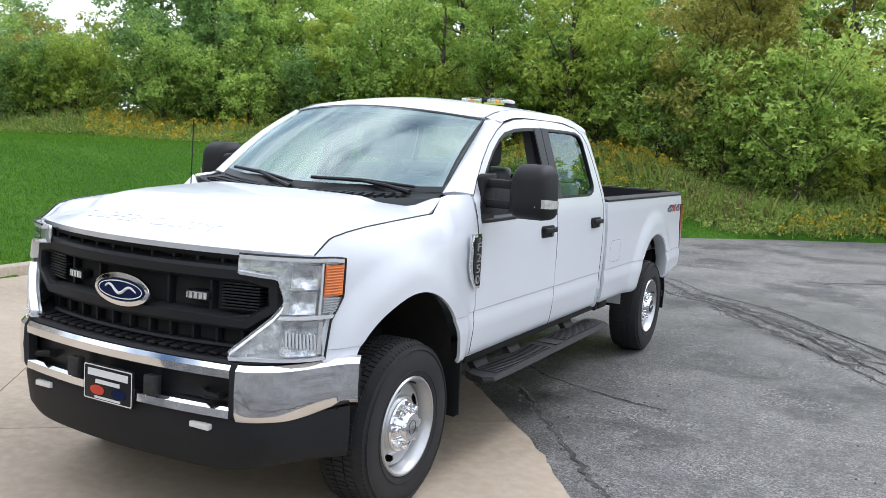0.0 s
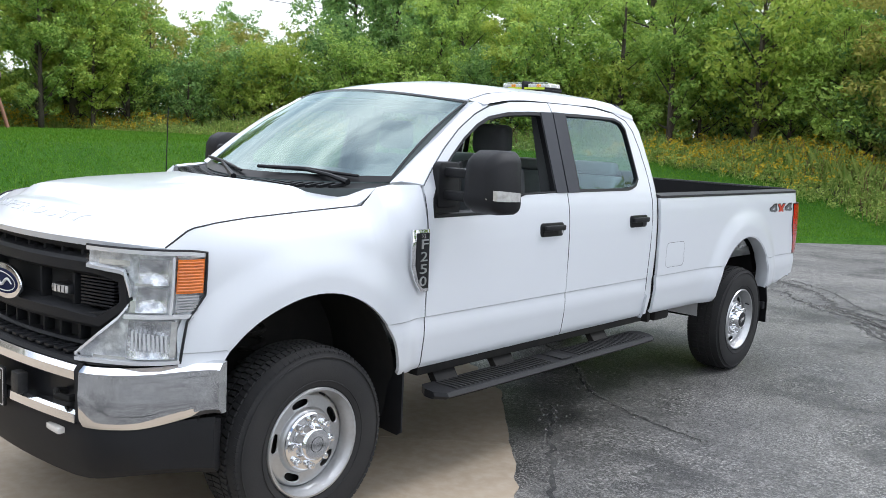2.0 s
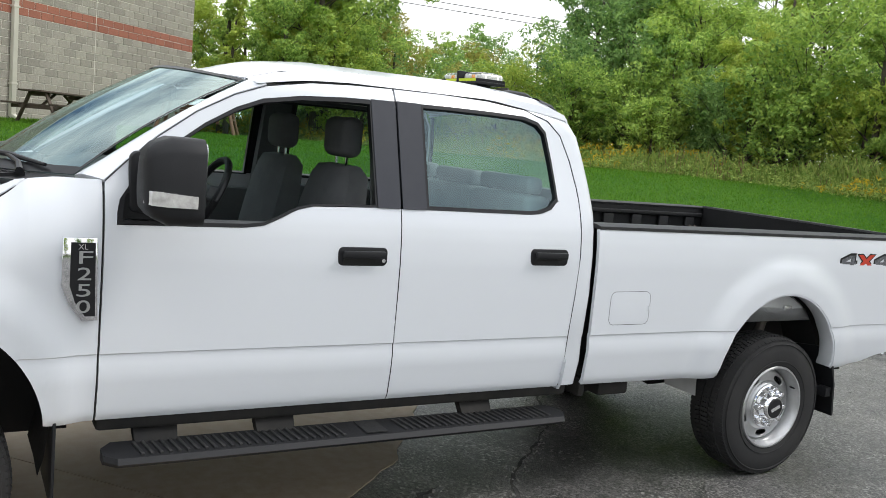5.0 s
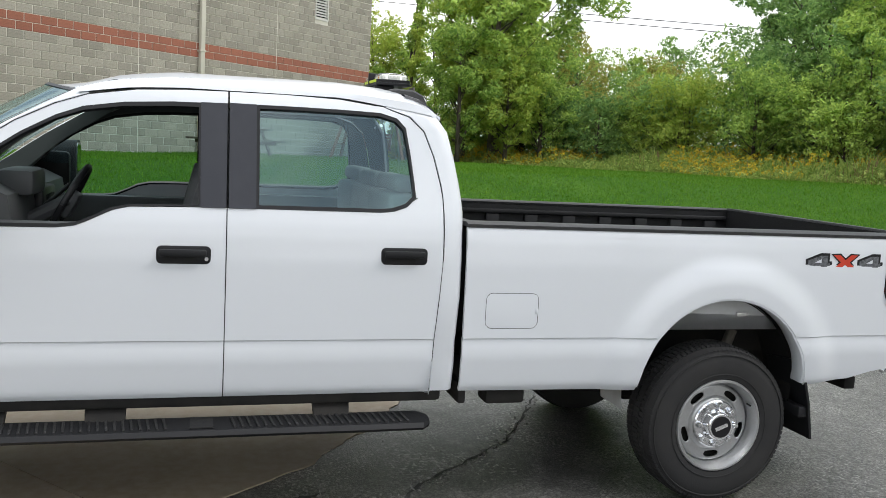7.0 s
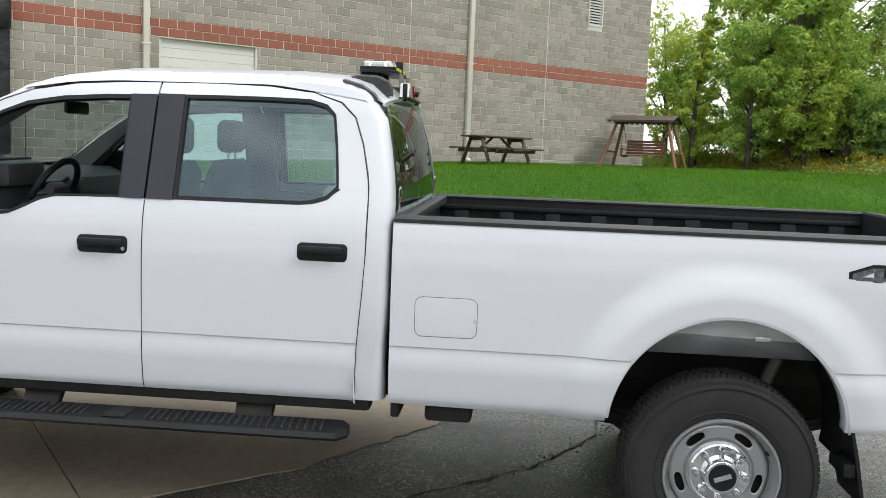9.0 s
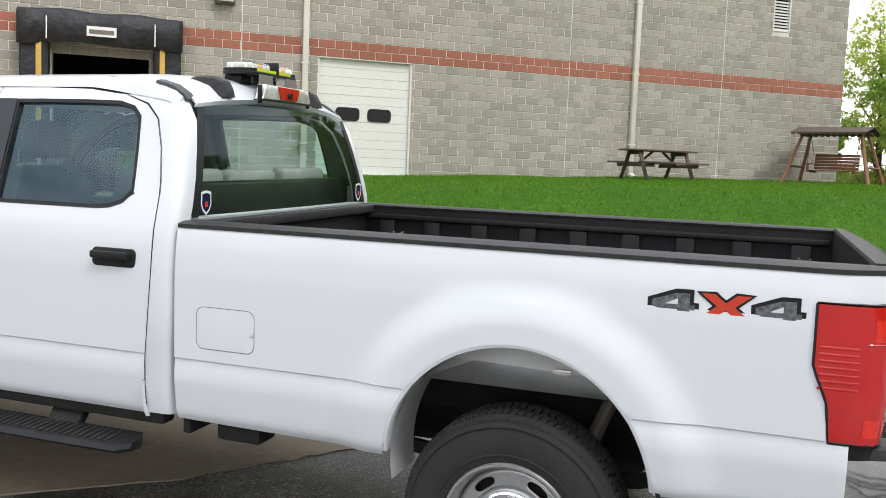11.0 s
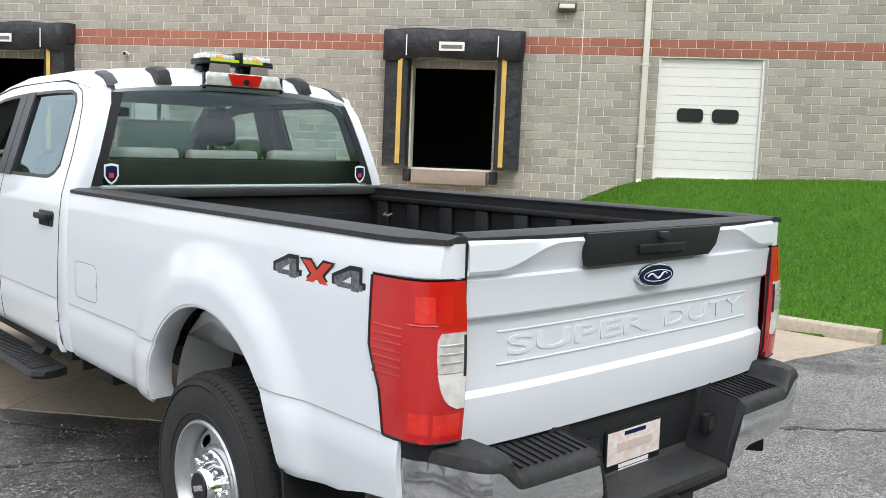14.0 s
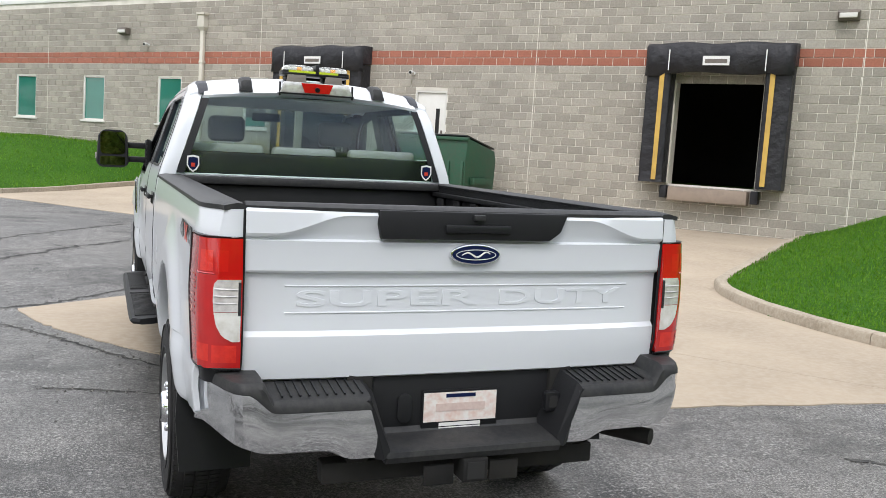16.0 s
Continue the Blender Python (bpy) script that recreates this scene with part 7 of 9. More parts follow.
bm = bmesh.new()
rows = []
for i in range(49):
    x = -0.870 + 1.74 * i / 48
    a, b = hood_front(x), hood_rear(x)
    rows.append([(x, a + (b - a) * (k / 26) ** 1.6, hood_z(x, a + (b - a) * (k / 26) ** 1.6)) for k in range(27)])
loft(rows, bm)
for v in bm.verts:
    # the hood follows the fenders' edge
    v.co.x *= 1 - (v.co.x / 0.87) ** 2 * (1 - (hood_edge(v.co.y) - 0.0035) / 0.8745)
hood = panel("hood", bm, M_PAINT, truck, 1, 0.03, angle=0.9)
for word, x0, wd in (("SUPER", -0.195, 0.41), ("DUTY", 0.235, 0.33)):
    emb = lettering(word, 0.078, 0.0018, M_PAINT, Matrix(), hood, "embossed_lettering", "raised white lettering on the hood nose", width=wd)
    for v in emb.data.vertices:
        x, t = v.co.x + x0, v.co.y
        y = hood_front(x) + 0.105 + t * 0.9
        v.co = Vector((x, y, hood_z(x, y) + 0.0005 + v.co.z))
for sgn in (1, -1):
    line = [(hood_edge(y) - 0.002, y, HOODLINE(y) + 0.0005) for y in lin(-0.632, 0.36, 34)] + [(0.868, 0.40, 1.472), (0.862, 0.455, 1.522)]
    part("hood_seam", mirrored(tube(line, 0.0042, 6), sgn), M_TRIM, hood, "dark shut line")
# antenna on the far fender
part("antenna", tube([(-0.80, 0.36, 1.47), (-0.80, 0.37, 1.86)], 0.0035, 6), M_TRIM, truck, "thin black whip antenna")

# grille
def bend(bm):
    for v in bm.verts:
        v.co.y += 0.15 * (v.co.x / 0.77) ** 2
    return bm


def slim(poly, n=6):
    """Finer points along an outline, so that it bends well."""
    out = []
    for p, q in zip(poly, poly[1:] + poly[:1]):
        for k in range(n):
            out.append((p[0] + (q[0] - p[0]) * k / n, p[1] + (q[1] - p[1]) * k / n))
    return out


def ring_prism(outer, inner, depth, at, bev):
    bm = bmesh.new()
    a, b = slim(outer), slim(inner)
    F = [[(p[0], at, p[1]) for p in a], [(p[0] * 0.99, at - depth * 0.85, p[1]) for p in [(x + (y0 - x) * 0.12, z + (z0 - z) * 0.12) for (x, z), (y0, z0) in zip(a, b)]],
         [(x + (y0 - x) * 0.3, at - depth, z + (z0 - z) * 0.3) for (x, z), (y0, z0) in zip(a, b)], [(x + (y0 - x) * 0.78, at - depth, z + (z0 - z) * 0.78) for (x, z), (y0, z0) in zip(a, b)], [(p[0], at - depth * 0.6, p[1]) for p in b], [(p[0], at + 0.05, p[1]) for p in b]]
    return loft(F, bm, closed=True)


grille = part("grille", bend(loft([[(x, -0.79, z) for z in (0.875, 1.0, 1.15, 1.31)] for x in lin(-0.72, 0.72, 21)])), M_DARK, truck, "black plastic grille with thick bars")
OUT = [(-0.62, 1.245), (0.62, 1.245), (0.765, 1.205), (0.775, 1.06), (0.64, 0.955), (0.40, 0.955), (-0.40, 0.955), (-0.64, 0.955), (-0.775, 1.06), (-0.765, 1.205)]
INN = [(-0.60, 1.165), (0.60, 1.165), (0.70, 1.150), (0.705, 1.085), (0.60, 1.022), (0.40, 1.035), (-0.40, 1.035), (-0.60, 1.022), (-0.705, 1.085), (-0.70, 1.150)]
part("grille_frame", bend(ring_prism(OUT, INN, 0.075, -0.80, 0.01)), M_TEX, grille)
for z0, z1, w, dy in ((1.262, 1.298, 0.60, -0.045), (0.872, 0.893, 0.60, -0.05)):
    part("grille_bar", bend(loft([[(x, -0.79 + dy, z0), (x, -0.80 + dy, (z0 + z1) / 2), (x, -0.79 + dy, z1), (x, -0.76, z1), (x, -0.76, z0)] for x in lin(-w, w, 21)], closed=True, caps=True)), M_TEX, grille)
for z0, z1, w, n in ((1.240, 1.265, 0.60, 11), (0.893, 0.956, 0.58, 11), (1.03, 1.165, 0.43, 5)):
    for i in range(n):
        x = -w + 2 * w * i / (n - 1)
        if z0 == 1.03 and abs(x) < 0.17:
            continue
        part("grille_rib", bend(box(x - 0.007, x + 0.007, -0.832, -0.785, z0, z1, 0.002)), M_TEX, grille)
for sgn in (1, -1):
    for k in range(9):
        z = 1.047 + k * 0.0135
        part("side_louvre", mirrored(bend(box(0.49, 0.66, -0.845, -0.79, z, z + 0.008, 0.002)), sgn), M_TRIM, grille)
    part("bar_fin", mirrored(bend(prism([(0.43, 1.0), (0.66, 1.04), (0.62, 1.00), (0.50, 0.985)], 0.05, "xz", -0.865, 0.006)), sgn), M_TEX, grille)
    sl = part("strobe_light", mirrored(bend(box(0.325, 0.435, -0.852, -0.79, 1.072, 1.112, 0.006)), sgn), M_TRIM, grille)
    part("strobe_lens", mirrored(bend(box(0.332, 0.428, -0.858, -0.851, 1.077, 1.107, 0.003)), sgn), M_CLEAR if sgn > 0 else M_STROBE, sl, "small clear strobe lens")
    for k in range(4):
        part("lens_line", mirrored(bend(box(0.340 + 0.024 * k, 0.344 + 0.024 * k, -0.8595, -0.8575, 1.079, 1.105)), sgn), M_PAD, sl)


def oval_badge(parent, y, z, a, b, facing, name="oval_badge"):
    ell = lambda k: [(a * k * math.cos(2 * math.pi * i / 40), z + b * (k if k == 1 else 1 - (1 - k) * a / b) * math.sin(2 * math.pi * i / 40)) for i in range(40)]
    base = part(name, prism(ell(1.0), 0.02 * facing, "xz", y, 0.006), M_CHROME, parent, "chrome rimmed blue oval badge")
    part("blue_field", prism(ell(0.86 if facing < 0 else 0.93), 0.003 * facing, "xz", y + 0.0205 * facing), M_BLUE, base)
    part("rim_line", loft([[(p[0], y + 0.0262 * facing, p[1]) for p in ell(0.80)], [(p[0], y + 0.0262 * facing, p[1]) for p in ell(0.77)]], closed=True), M_COPING, base)
    wave = [(a * (-0.56 + 1.12 * k / 24), 0.26 * math.sin(k / 24 * 3 * math.pi + 0.3) * (1 - 0.35 * k / 24)) for k in range(25)]
    part("script_shape", tube([(px, y + 0.0235 * facing, z + q * b) for px, q in wave], [b * (0.05 + 0.05 * math.sin(math.pi * k / 24)) for k in range(25)], 6), M_COPING, base, "plain silver emblem flourish")


oval_badge(grille, -0.868, 1.075, 0.170, 0.076, -1)

# front bumper
def bump_plan(x):
    f = min(1.0, abs(x) / 1.02)
    return -0.925 + 0.16 * f ** 2 + 0.30 * float(ss((f - 0.60) / 0.40)) ** 1.6


def bump_loft(x0, x1, n, prof):
    """prof: (outward offset, z) loop; swept along the bumper's plan."""
    rows = []
    for x in lin(x0, x1, n):
        d = (bump_plan(x + 0.01) - bump_plan(x - 0.01)) / 0.02
        nx, ny = d, -1.0
        l = math.hypot(nx, ny)
        rows.append([(x + o * nx / l, bump_plan(x) + o * ny / l, z) for o, z in prof(x)])
    return loft(rows, closed=True, caps=True)


fb = part("front_bumper", bump_loft(-0.63, 0.63, 25, lambda x: [(0.0, 0.770), (0.018, 0.780), (0.020, 0.815), (0.006, 0.835), (-0.04, 0.838), (-0.04, 0.770)]), M_CHROME, truck, "chrome front bumper with black centre")
part("lower_strip", bump_loft(-0.63, 0.63, 25, lambda x: [(0.0, 0.596), (0.018, 0.606), (0.016, 0.640), (0.002, 0.652 - 0.0 * x), (-0.04, 0.652), (-0.04, 0.596)]), M_CHROME, fb)
for sgn in (1, -1):
    rise = lambda x: 0.02 * float(ss((abs(x) - 0.8) / 0.2))
    part("bumper_end", mirrored(bump_loft(0.655, 1.012, 18, lambda x: [(-0.03, 0.590 + rise(x) * 3.2), (0.0, 0.592 + rise(x) * 3.2), (0.020, 0.625 + rise(x) * 2.6), (0.026, 0.72), (0.020, 0.815 + rise(x)), (0.0, 0.838 + rise(x)), (-0.03, 0.842 + rise(x))]), sgn), M_CHROME, fb)
    part("bumper_joint", mirrored(bump_loft(0.628, 0.657, 3, lambda x: [(-0.03, 0.60), (0.012, 0.61), (0.014, 0.82), (0.0, 0.845), (-0.03, 0.848)]), sgn), M_TEX, fb)
    part("top_pad_end", mirrored(bump_loft(0.655, 0.93, 12, lambda x: [(-0.012, 0.842 + rise(x)), (-0.018, 0.856 + rise(x)), (-0.14, 0.862 + rise(x)), (-0.14, 0.84)]), sgn), M_TEX, fb)
    hk = part("tow_hook", mirrored(tube([(0.48, -0.80, 0.685), (0.48, -0.88, 0.70), (0.53, -0.90, 0.695), (0.56, -0.87, 0.685), (0.56, -0.80, 0.685)], 0.016, 8), sgn), M_UNDER, fb)
    part("sensor_block", mirrored(box(0.205, 0.275, -0.945, -0.90, 0.645, 0.735, 0.008), sgn), M_PAD, fb, "dark plastic sensor block")
    part("valance_strobe", mirrored(box(0.44, 0.545, -0.905, -0.875, 0.540, 0.566, 0.005), sgn), M_STROBE, fb, "small white strobe strip")
part("top_pad", bump_loft(-0.63, 0.63, 25, lambda x: [(0.0, 0.838), (-0.01, 0.852), (-0.15, 0.872), (-0.15, 0.838)]), M_TEX, fb)
for i in range(19):
    x = -0.58 + 1.16 * i / 18
    part("pad_rib", box(x - 0.022, x + 0.022, bump_plan(x) + 0.025, bump_plan(x) + 0.13, 0.862, 0.874, 0.003), M_TRIM, fb)
part("centre_recess", bump_loft(-0.64, 0.64, 21, lambda x: [(-0.055, 0.64), (-0.050, 0.64), (-0.050, 0.785), (-0.055, 0.785)]), M_TRIM, fb)
part("valance", bump_loft(-0.985, 0.985, 33, lambda x: [(-0.05, 0.60), (-0.012, 0.597 + 0.04 * float(ss((abs(x) - 0.8) / 0.2))), (-0.004, 0.56), (-0.022, 0.42), (-0.055, 0.350 + 0.04 * float(ss((abs(x) - 0.5) / 0.4))), (-0.10, 0.355 + 0.04 * float(ss((abs(x) - 0.5) / 0.4))), (-0.10, 0.60)]), M_TEX, fb, "black plastic air dam")
fp = part("front_plate", prism(rounded(-0.155, 0.155, 0.565, 0.735, 0.012), 0.012, "xz", -0.952, 0.002), M_TRIM, fb, "black dealer plate with pale printing")
part("plate_edge", loft([[(p[0], -0.9535, p[1]) for p in rounded(-0.150, 0.150, 0.570, 0.730, 0.010)], [(p[0], -0.9535, p[1]) for p in rounded(-0.145, 0.145, 0.575, 0.725, 0.008)]], closed=True), M_COPING, fp)
for x0, x1, z0, z1, m in ((-0.125, 0.125, 0.680, 0.712, M_COPING), (-0.075, 0.075, 0.648, 0.666, M_COPING), (-0.08, 0.08, 0.579, 0.589, M_COPING)):
    part("print_bar", box(x0, x1, -0.9555, -0.9525, z0, z1), m, fp)
for x, m in ((-0.065, M_DECALRED), (0.068, M_BLUE)):
    part("print_oval", prism([(x + 0.045 * math.cos(2 * math.pi * i / 20), 0.617 + 0.022 * math.sin(2 * math.pi * i / 20)) for i in range(20)], 0.003, "xz", -0.9555), m, fp)

# bed sides, lamps, tailgate
def bed_surf(y, z):
    x = side(z) + flare(y, z, *ARCH_R)
    return x - 0.035 * float(ss((y - 5.58) / 0.12)) - 0.030 * float(ss((z - 1.22) / 0.11)) * float(ss((y - 5.50) / 0.18))


def swell(poly, w):
    """The outline moved outwards by w."""
    n, out = len(poly), []
    turn = sum(p[0] * q[1] - q[0] * p[1] for p, q in zip(poly, poly[1:] + poly[:1]))
    k = 1 if turn > 0 else -1
    for i in range(n):
        p, c, q = Vector(poly[i - 1]), Vector(poly[i]), Vector(poly[(i + 1) % n])
        a, b = (c - p).normalized(), (q - c).normalized()
        na, nb = Vector((a.y, -a.x)) * k, Vector((b.y, -b.x)) * k
        m = (na + nb)
        m = m / max(0.35, m.length_squared / 2)
        out.append((c.x + m.x * w, c.y + m.y * w))
    return out


bed_low = interp([(3.02, 0.632), (3.95, 0.618), (5.03, 0.626), (5.3, 0.65), (5.45, 0.69), (5.66, 0.72)])
for sgn in (1, -1):
    ys = sorted(set([3.054] + lin(3.08, 5.472, 100) + [ARCH_R[0] + ARCH_R[2] * math.sin(a) for a in np.linspace(-1.54, 1.54, 70)]))
    bm = column_panel([y for y in ys if 3.054 <= y <= 5.472], lambda y: max(bed_low(y), arch_z(y, ARCH_R)), lambda y: 1.434, bed_surf)
    cutl = interp([(5.472, 1.14), (5.512, 1.055), (5.526, 1.02), (5.536, 0.885), (5.66, 0.885)])
    column_panel(lin(5.472, 5.536, 8) + lin(5.55, 5.60, 4), bed_low, cutl, bed_surf, bm)
    column_panel(lin(5.472, 5.685, 10), lambda y: 1.338, lambda y: 1.434, bed_surf, bm)
    bed = panel("bed_side", bm, M_PAINT, truck, sgn, 0.02)
    # wheel well lip and inner well
    rows = []
    for a in np.linspace(-1.5, 1.5, 30):
        y, z = ARCH_R[0] + ARCH_R[2] * math.sin(a), ARCH_R[1] + ARCH_R[3] * math.cos(a)
        oy, oz = math.sin(a), math.cos(a)
        rows.append([(bed_surf(y, z) - 0.003, y + 0.006 * oy, z + 0.006 * oz), (bed_surf(y, z) - 0.004, y - 0.010 * oy, z - 0.010 * oz), (bed_surf(y, z) - 0.012, y - 0.014 * oy, z - 0.014 * oz), (bed_surf(y, z) - 0.10, y - 0.004 * oy, z - 0.004 * oz), (bed_surf(y, z) - 0.11, y, z + 0.004)])
    part("wheel_arch_lip", mirrored(loft(rows), sgn), M_PAINT, bed)
    rows = []
    for a in np.linspace(-1.75, 1.75, 36):
        y, z = ARCH_R[0] + 0.52 * math.sin(a), 0.575 + 0.525 * math.cos(a)
        rows.append([(0.87, y, z), (0.80, y, z), (0.62, y, z)])
    # one housing sheet, its rear stretch coloured black
    part("wheel_housing", mirrored(loft(rows[:26]), sgn), M_PRIMER if sgn > 0 else M_UNDER, bed, "grey painted wheel housing")
    part("housing_liner", mirrored(loft(rows[25:]), sgn), M_UNDER, bed, "black rear part of the wheel housing")
    half = [(ARCH_R[0] + 0.51 * math.sin(a), 0.575 + 0.515 * math.cos(a)) for a in np.linspace(-0.86, 0.86, 17)]
    part("wheelhouse_wall", mirrored(prism(half + [(ARCH_R[0] + 0.33, 0.985), (ARCH_R[0] - 0.33, 1.005)], 0.010, "yz", 0.868), sgn), M_PRIMER, bed, "grey painted inner wheelhouse")
    well = part("well_strobe", mirrored(box(0.879, 0.896, 4.62, 4.685, 0.985, 1.006, 0.004), sgn), M_CLEAR, bed, "small clear strobe in the wheel well")
    # fuel door
    if sgn > 0:
        fo, fi = rounded(3.160, 3.432, 0.945, 1.120, 0.035), rounded(3.1622, 3.4298, 0.9472, 1.1178, 0.033)
        part("fuel_gap", loft([[(bed_surf(p[0], p[1]) + 0.0006, p[0], p[1]) for p in fo], [(bed_surf(p[0], p[1]) + 0.0006, p[0], p[1]) for p in fi]], closed=True), M_PAD, bed, "thin dark seam of the fuel door")
        part("fuel_door", loft([[(bed_surf(p[0], p[1]) + 0.0003, p[0], p[1]) for p in fi], [(bed_surf(p[0], p[1]) + 0.0008, p[0], p[1]) for p in rounded(3.168, 3.424, 0.953, 1.112, 0.03)]], closed=True, caps=True), M_PAINT, bed)
        part("fuel_notch", box(bed_surf(3.42, 1.03) + 0.003, bed_surf(3.42, 1.03) + 0.006, 3.418, 3.430, 1.018, 1.044, 0.002), M_PAINT, bed)
    # rail cap
    part("rail_cap", mirrored(loft([[(bed_surf(y, 1.434) + 0.005, y, 1.432), (bed_surf(y, 1.434) + 0.005, y, 1.448), (bed_surf(y, 1.434) - 0.035, y, 1.457), (0.840, y, 1.456), (0.828, y, 1.448), (0.832, y, 1.436)] for y in [3.056] + lin(3.09, 5.50, 12) + lin(5.53, 5.68, 6) + [5.700]], closed=True, caps=True), sgn), M_PAD, bed, "black plastic bed rail cap")
    # rear corner post round the lamp
    CP = [(bed_surf(5.684, 1.40), 5.684), (0.890, 5.698), (0.875, 5.703), (0.855, 5.704), (0.839, 5.701), (0.837, 5.66)]
    for z0, z1 in ((1.340, 1.436),):
        panel("bed_corner", loft([[(x if k else bed_surf(5.684, z), y, z) for z in lin(z0, z1, 6)] for k, (x, y) in enumerate(CP)]), M_PAINT, bed, sgn, 0.01)
    # 4x4 graphic
    for i, (ch, m, c) in enumerate((("4", M_DECALGREY, 5.035), ("x", M_DECALRED, 5.20), ("4", M_DECALGREY, 5.365))):
        zc = 1.300
        k = sgn
        yy = c if sgn > 0 else c
        px = bed_surf(yy, zc) + 0.0005
        if ch == "4":
            d = 1 if sgn > 0 else -1
            shp = [(-0.078, -0.012), (-0.078, 0.008), (0.008, 0.040), (0.055, 0.040), (0.055, -0.004), (0.072, -0.004), (0.072, -0.024), (0.055, -0.024), (0.055, -0.040), (0.012, -0.040), (0.012, -0.024), (-0.06, -0.024)]
        else:
            shp = [(-0.080, 0.040), (-0.035, 0.040), (0.0, 0.012), (0.035, 0.040), (0.080, 0.040), (0.028, 0.0), (0.080, -0.040), (0.035, -0.040), (0.0, -0.012), (-0.035, -0.040), (-0.080, -0.040), (-0.028, 0.0)]
            d = 1 if sgn > 0 else -1
        big = [(yy + d * a, zc + b) for a, b in swell(shp, 0.0085)]
        sml = [(yy + d * a * (0.93 if ch == '4' else 1.0), zc + b * (0.86 if ch == '4' else 1.0)) for a, b in shp]
        dk = part("drive_decal", mirrored(prism(big, 0.0008, "yz", px), sgn), M_TRIM, bed, "black outlined 4x4 graphic")
        part("decal_face", mirrored(prism(sml, 0.0006, "yz", px + 0.001), sgn), m, dk)
        if ch == "4":
            hole = [(yy + d * a, zc + b) for a, b in ((-0.03, -0.004), (0.012, 0.016), (0.012, -0.004))]
            part("decal_gap", mirrored(prism(hole, 0.0006, "yz", px + 0.0018), sgn), M_PAINT, dk)

    # tail light
    TP = [(0.984, 5.476), (0.984, 5.53), (0.982, 5.585), (0.974, 5.635), (0.955, 5.672), (0.920, 5.694), (0.882, 5.702), (0.840, 5.705)]
    tz = interp([(0.0, 1.135), (0.09, 1.05), (0.12, 1.02), (0.16, 0.892), (1.0, 0.887)])

    def tp(u, z, out=0.0):
        k = u * (len(TP) - 1)
        i = min(int(k), len(TP) - 2)
        f = k - i
        x, y = TP[i][0] + (TP[i + 1][0] - TP[i][0]) * f, TP[i][1] + (TP[i + 1][1] - TP[i][1]) * f
        ox, oy = (1 - u) , u
        l = math.hypot(ox, oy)
        return (x + (out + 0.008 * math.sin(math.pi * (z - 0.88) / 0.46)) * ox / l, y + (out + 0.014 * math.sin(math.pi * (z - 0.88) / 0.46)) * oy / l, z)
    bm = loft([[tp(u, tz(u) + (1.336 - tz(u)) * k / 14) for k in range(15)] for u in lin(0, 1, 26)])
    tl = panel("tail_light", bm, M_RED, truck, sgn, 0.03, "red tail light with clear reverse lens", angle=0.9)
    ul = interp([(0.985, 0.90), (0.992, 0.84), (1.01, 0.77), (1.04, 0.715), (1.08, 0.685), (1.13, 0.672), (1.17, 0.675), (1.19, 0.69), (1.198, 0.72)])
    zl = lambda z0, z1, n, out, u1=0.985: loft([[tp(ul(z) + (u1 - ul(z)) * k / 7, z, out) for k in range(8)] for z in lin(z0, z1, n)])
    panel("reverse_lens", zl(1.088, 1.198, 9, 0.004), M_REVERSE, tl, sgn, 0.012, "clear reverse lens")
    panel("reverse_bulb", zl(0.985, 1.086, 9, 0.004), M_BULB, tl, sgn, 0.012, "bright lower reverse lens")
    panel("lens_edge", loft([[tp(u, z, 0.005) for u in (0.955, 0.985)] for z in lin(1.075, 1.19, 6)]), M_PAD, tl, sgn, 0.01)
    for k in range(3):
        z = 1.115 + k * 0.024
        part("lens_line", mirrored(loft([[tp(u, z, 0.0065), tp(u, z + 0.003, 0.0075), tp(u, z + 0.006, 0.0065)] for u in lin(ul(z) + 0.02, 0.94, 5)]), sgn), M_CLEAR, tl)
    # inner red lamp windows, brighter than the housing round them
    for u0, u1, z0, z1, m in ((0.47, 0.66, 1.225, 1.296, M_RED_BRIGHT), (0.69, 0.84, 1.225, 1.296, M_RED_DEEP), (0.42, 0.62, 0.915, 0.975, M_RED_BRIGHT), (0.66, 0.95, 0.91, 0.972, M_RED_BRIGHT)):
        part("lens_window", mirrored(loft([[tp(u, z0 + (z1 - z0) * k / 4, 0.0012) for k in range(5)] for u in lin(u0, u1, 6)]), sgn), m, tl)
    for k in range(7):
        z = 1.195 - k * 0.022
        part("lens_rib", mirrored(loft([[tp(u, z, 0.0004), tp(u, z + 0.005, 0.0018), tp(u, z + 0.010, 0.0004)] for u in lin(0.04, 0.34, 6)]), sgn), M_RED, tl)
    part("lens_bridge", mirrored(loft([[tp(u, 1.214, 0.0006), tp(u, 1.217, 0.003), tp(u, 1.220, 0.0006)] for u in lin(0.40, 0.68, 10)]), sgn), M_RED, tl)
    part("lamp_gasket", mirrored(loft([[tp(u, 1.336, -0.004), tp(u, 1.343, 0.002), tp(u, 1.343, -0.02)] for u in lin(0, 1, 14)]), sgn), M_TRIM, tl)
    edge_line = [tp(0.0, z, 0.0) for z in (1.336, 1.27, 1.20, 1.14)] + [tp(u, tz(u), 0.0) for u in (0.03, 0.06, 0.09, 0.12, 0.14, 0.16, 0.3, 0.5, 0.7, 0.85, 1.0)]
    part("lamp_edge", mirrored(tube(edge_line, 0.0042, 6), sgn), M_TRIM, tl)
    part("lamp_base", mirrored(loft([[tp(u, 0.835, -0.015), tp(u, 0.884, -0.012), tp(u, 0.884, -0.05), tp(u, 0.835, -0.05)] for u in lin(0.16, 1, 12)], closed=True, caps=True), sgn), M_TRIM, tl)

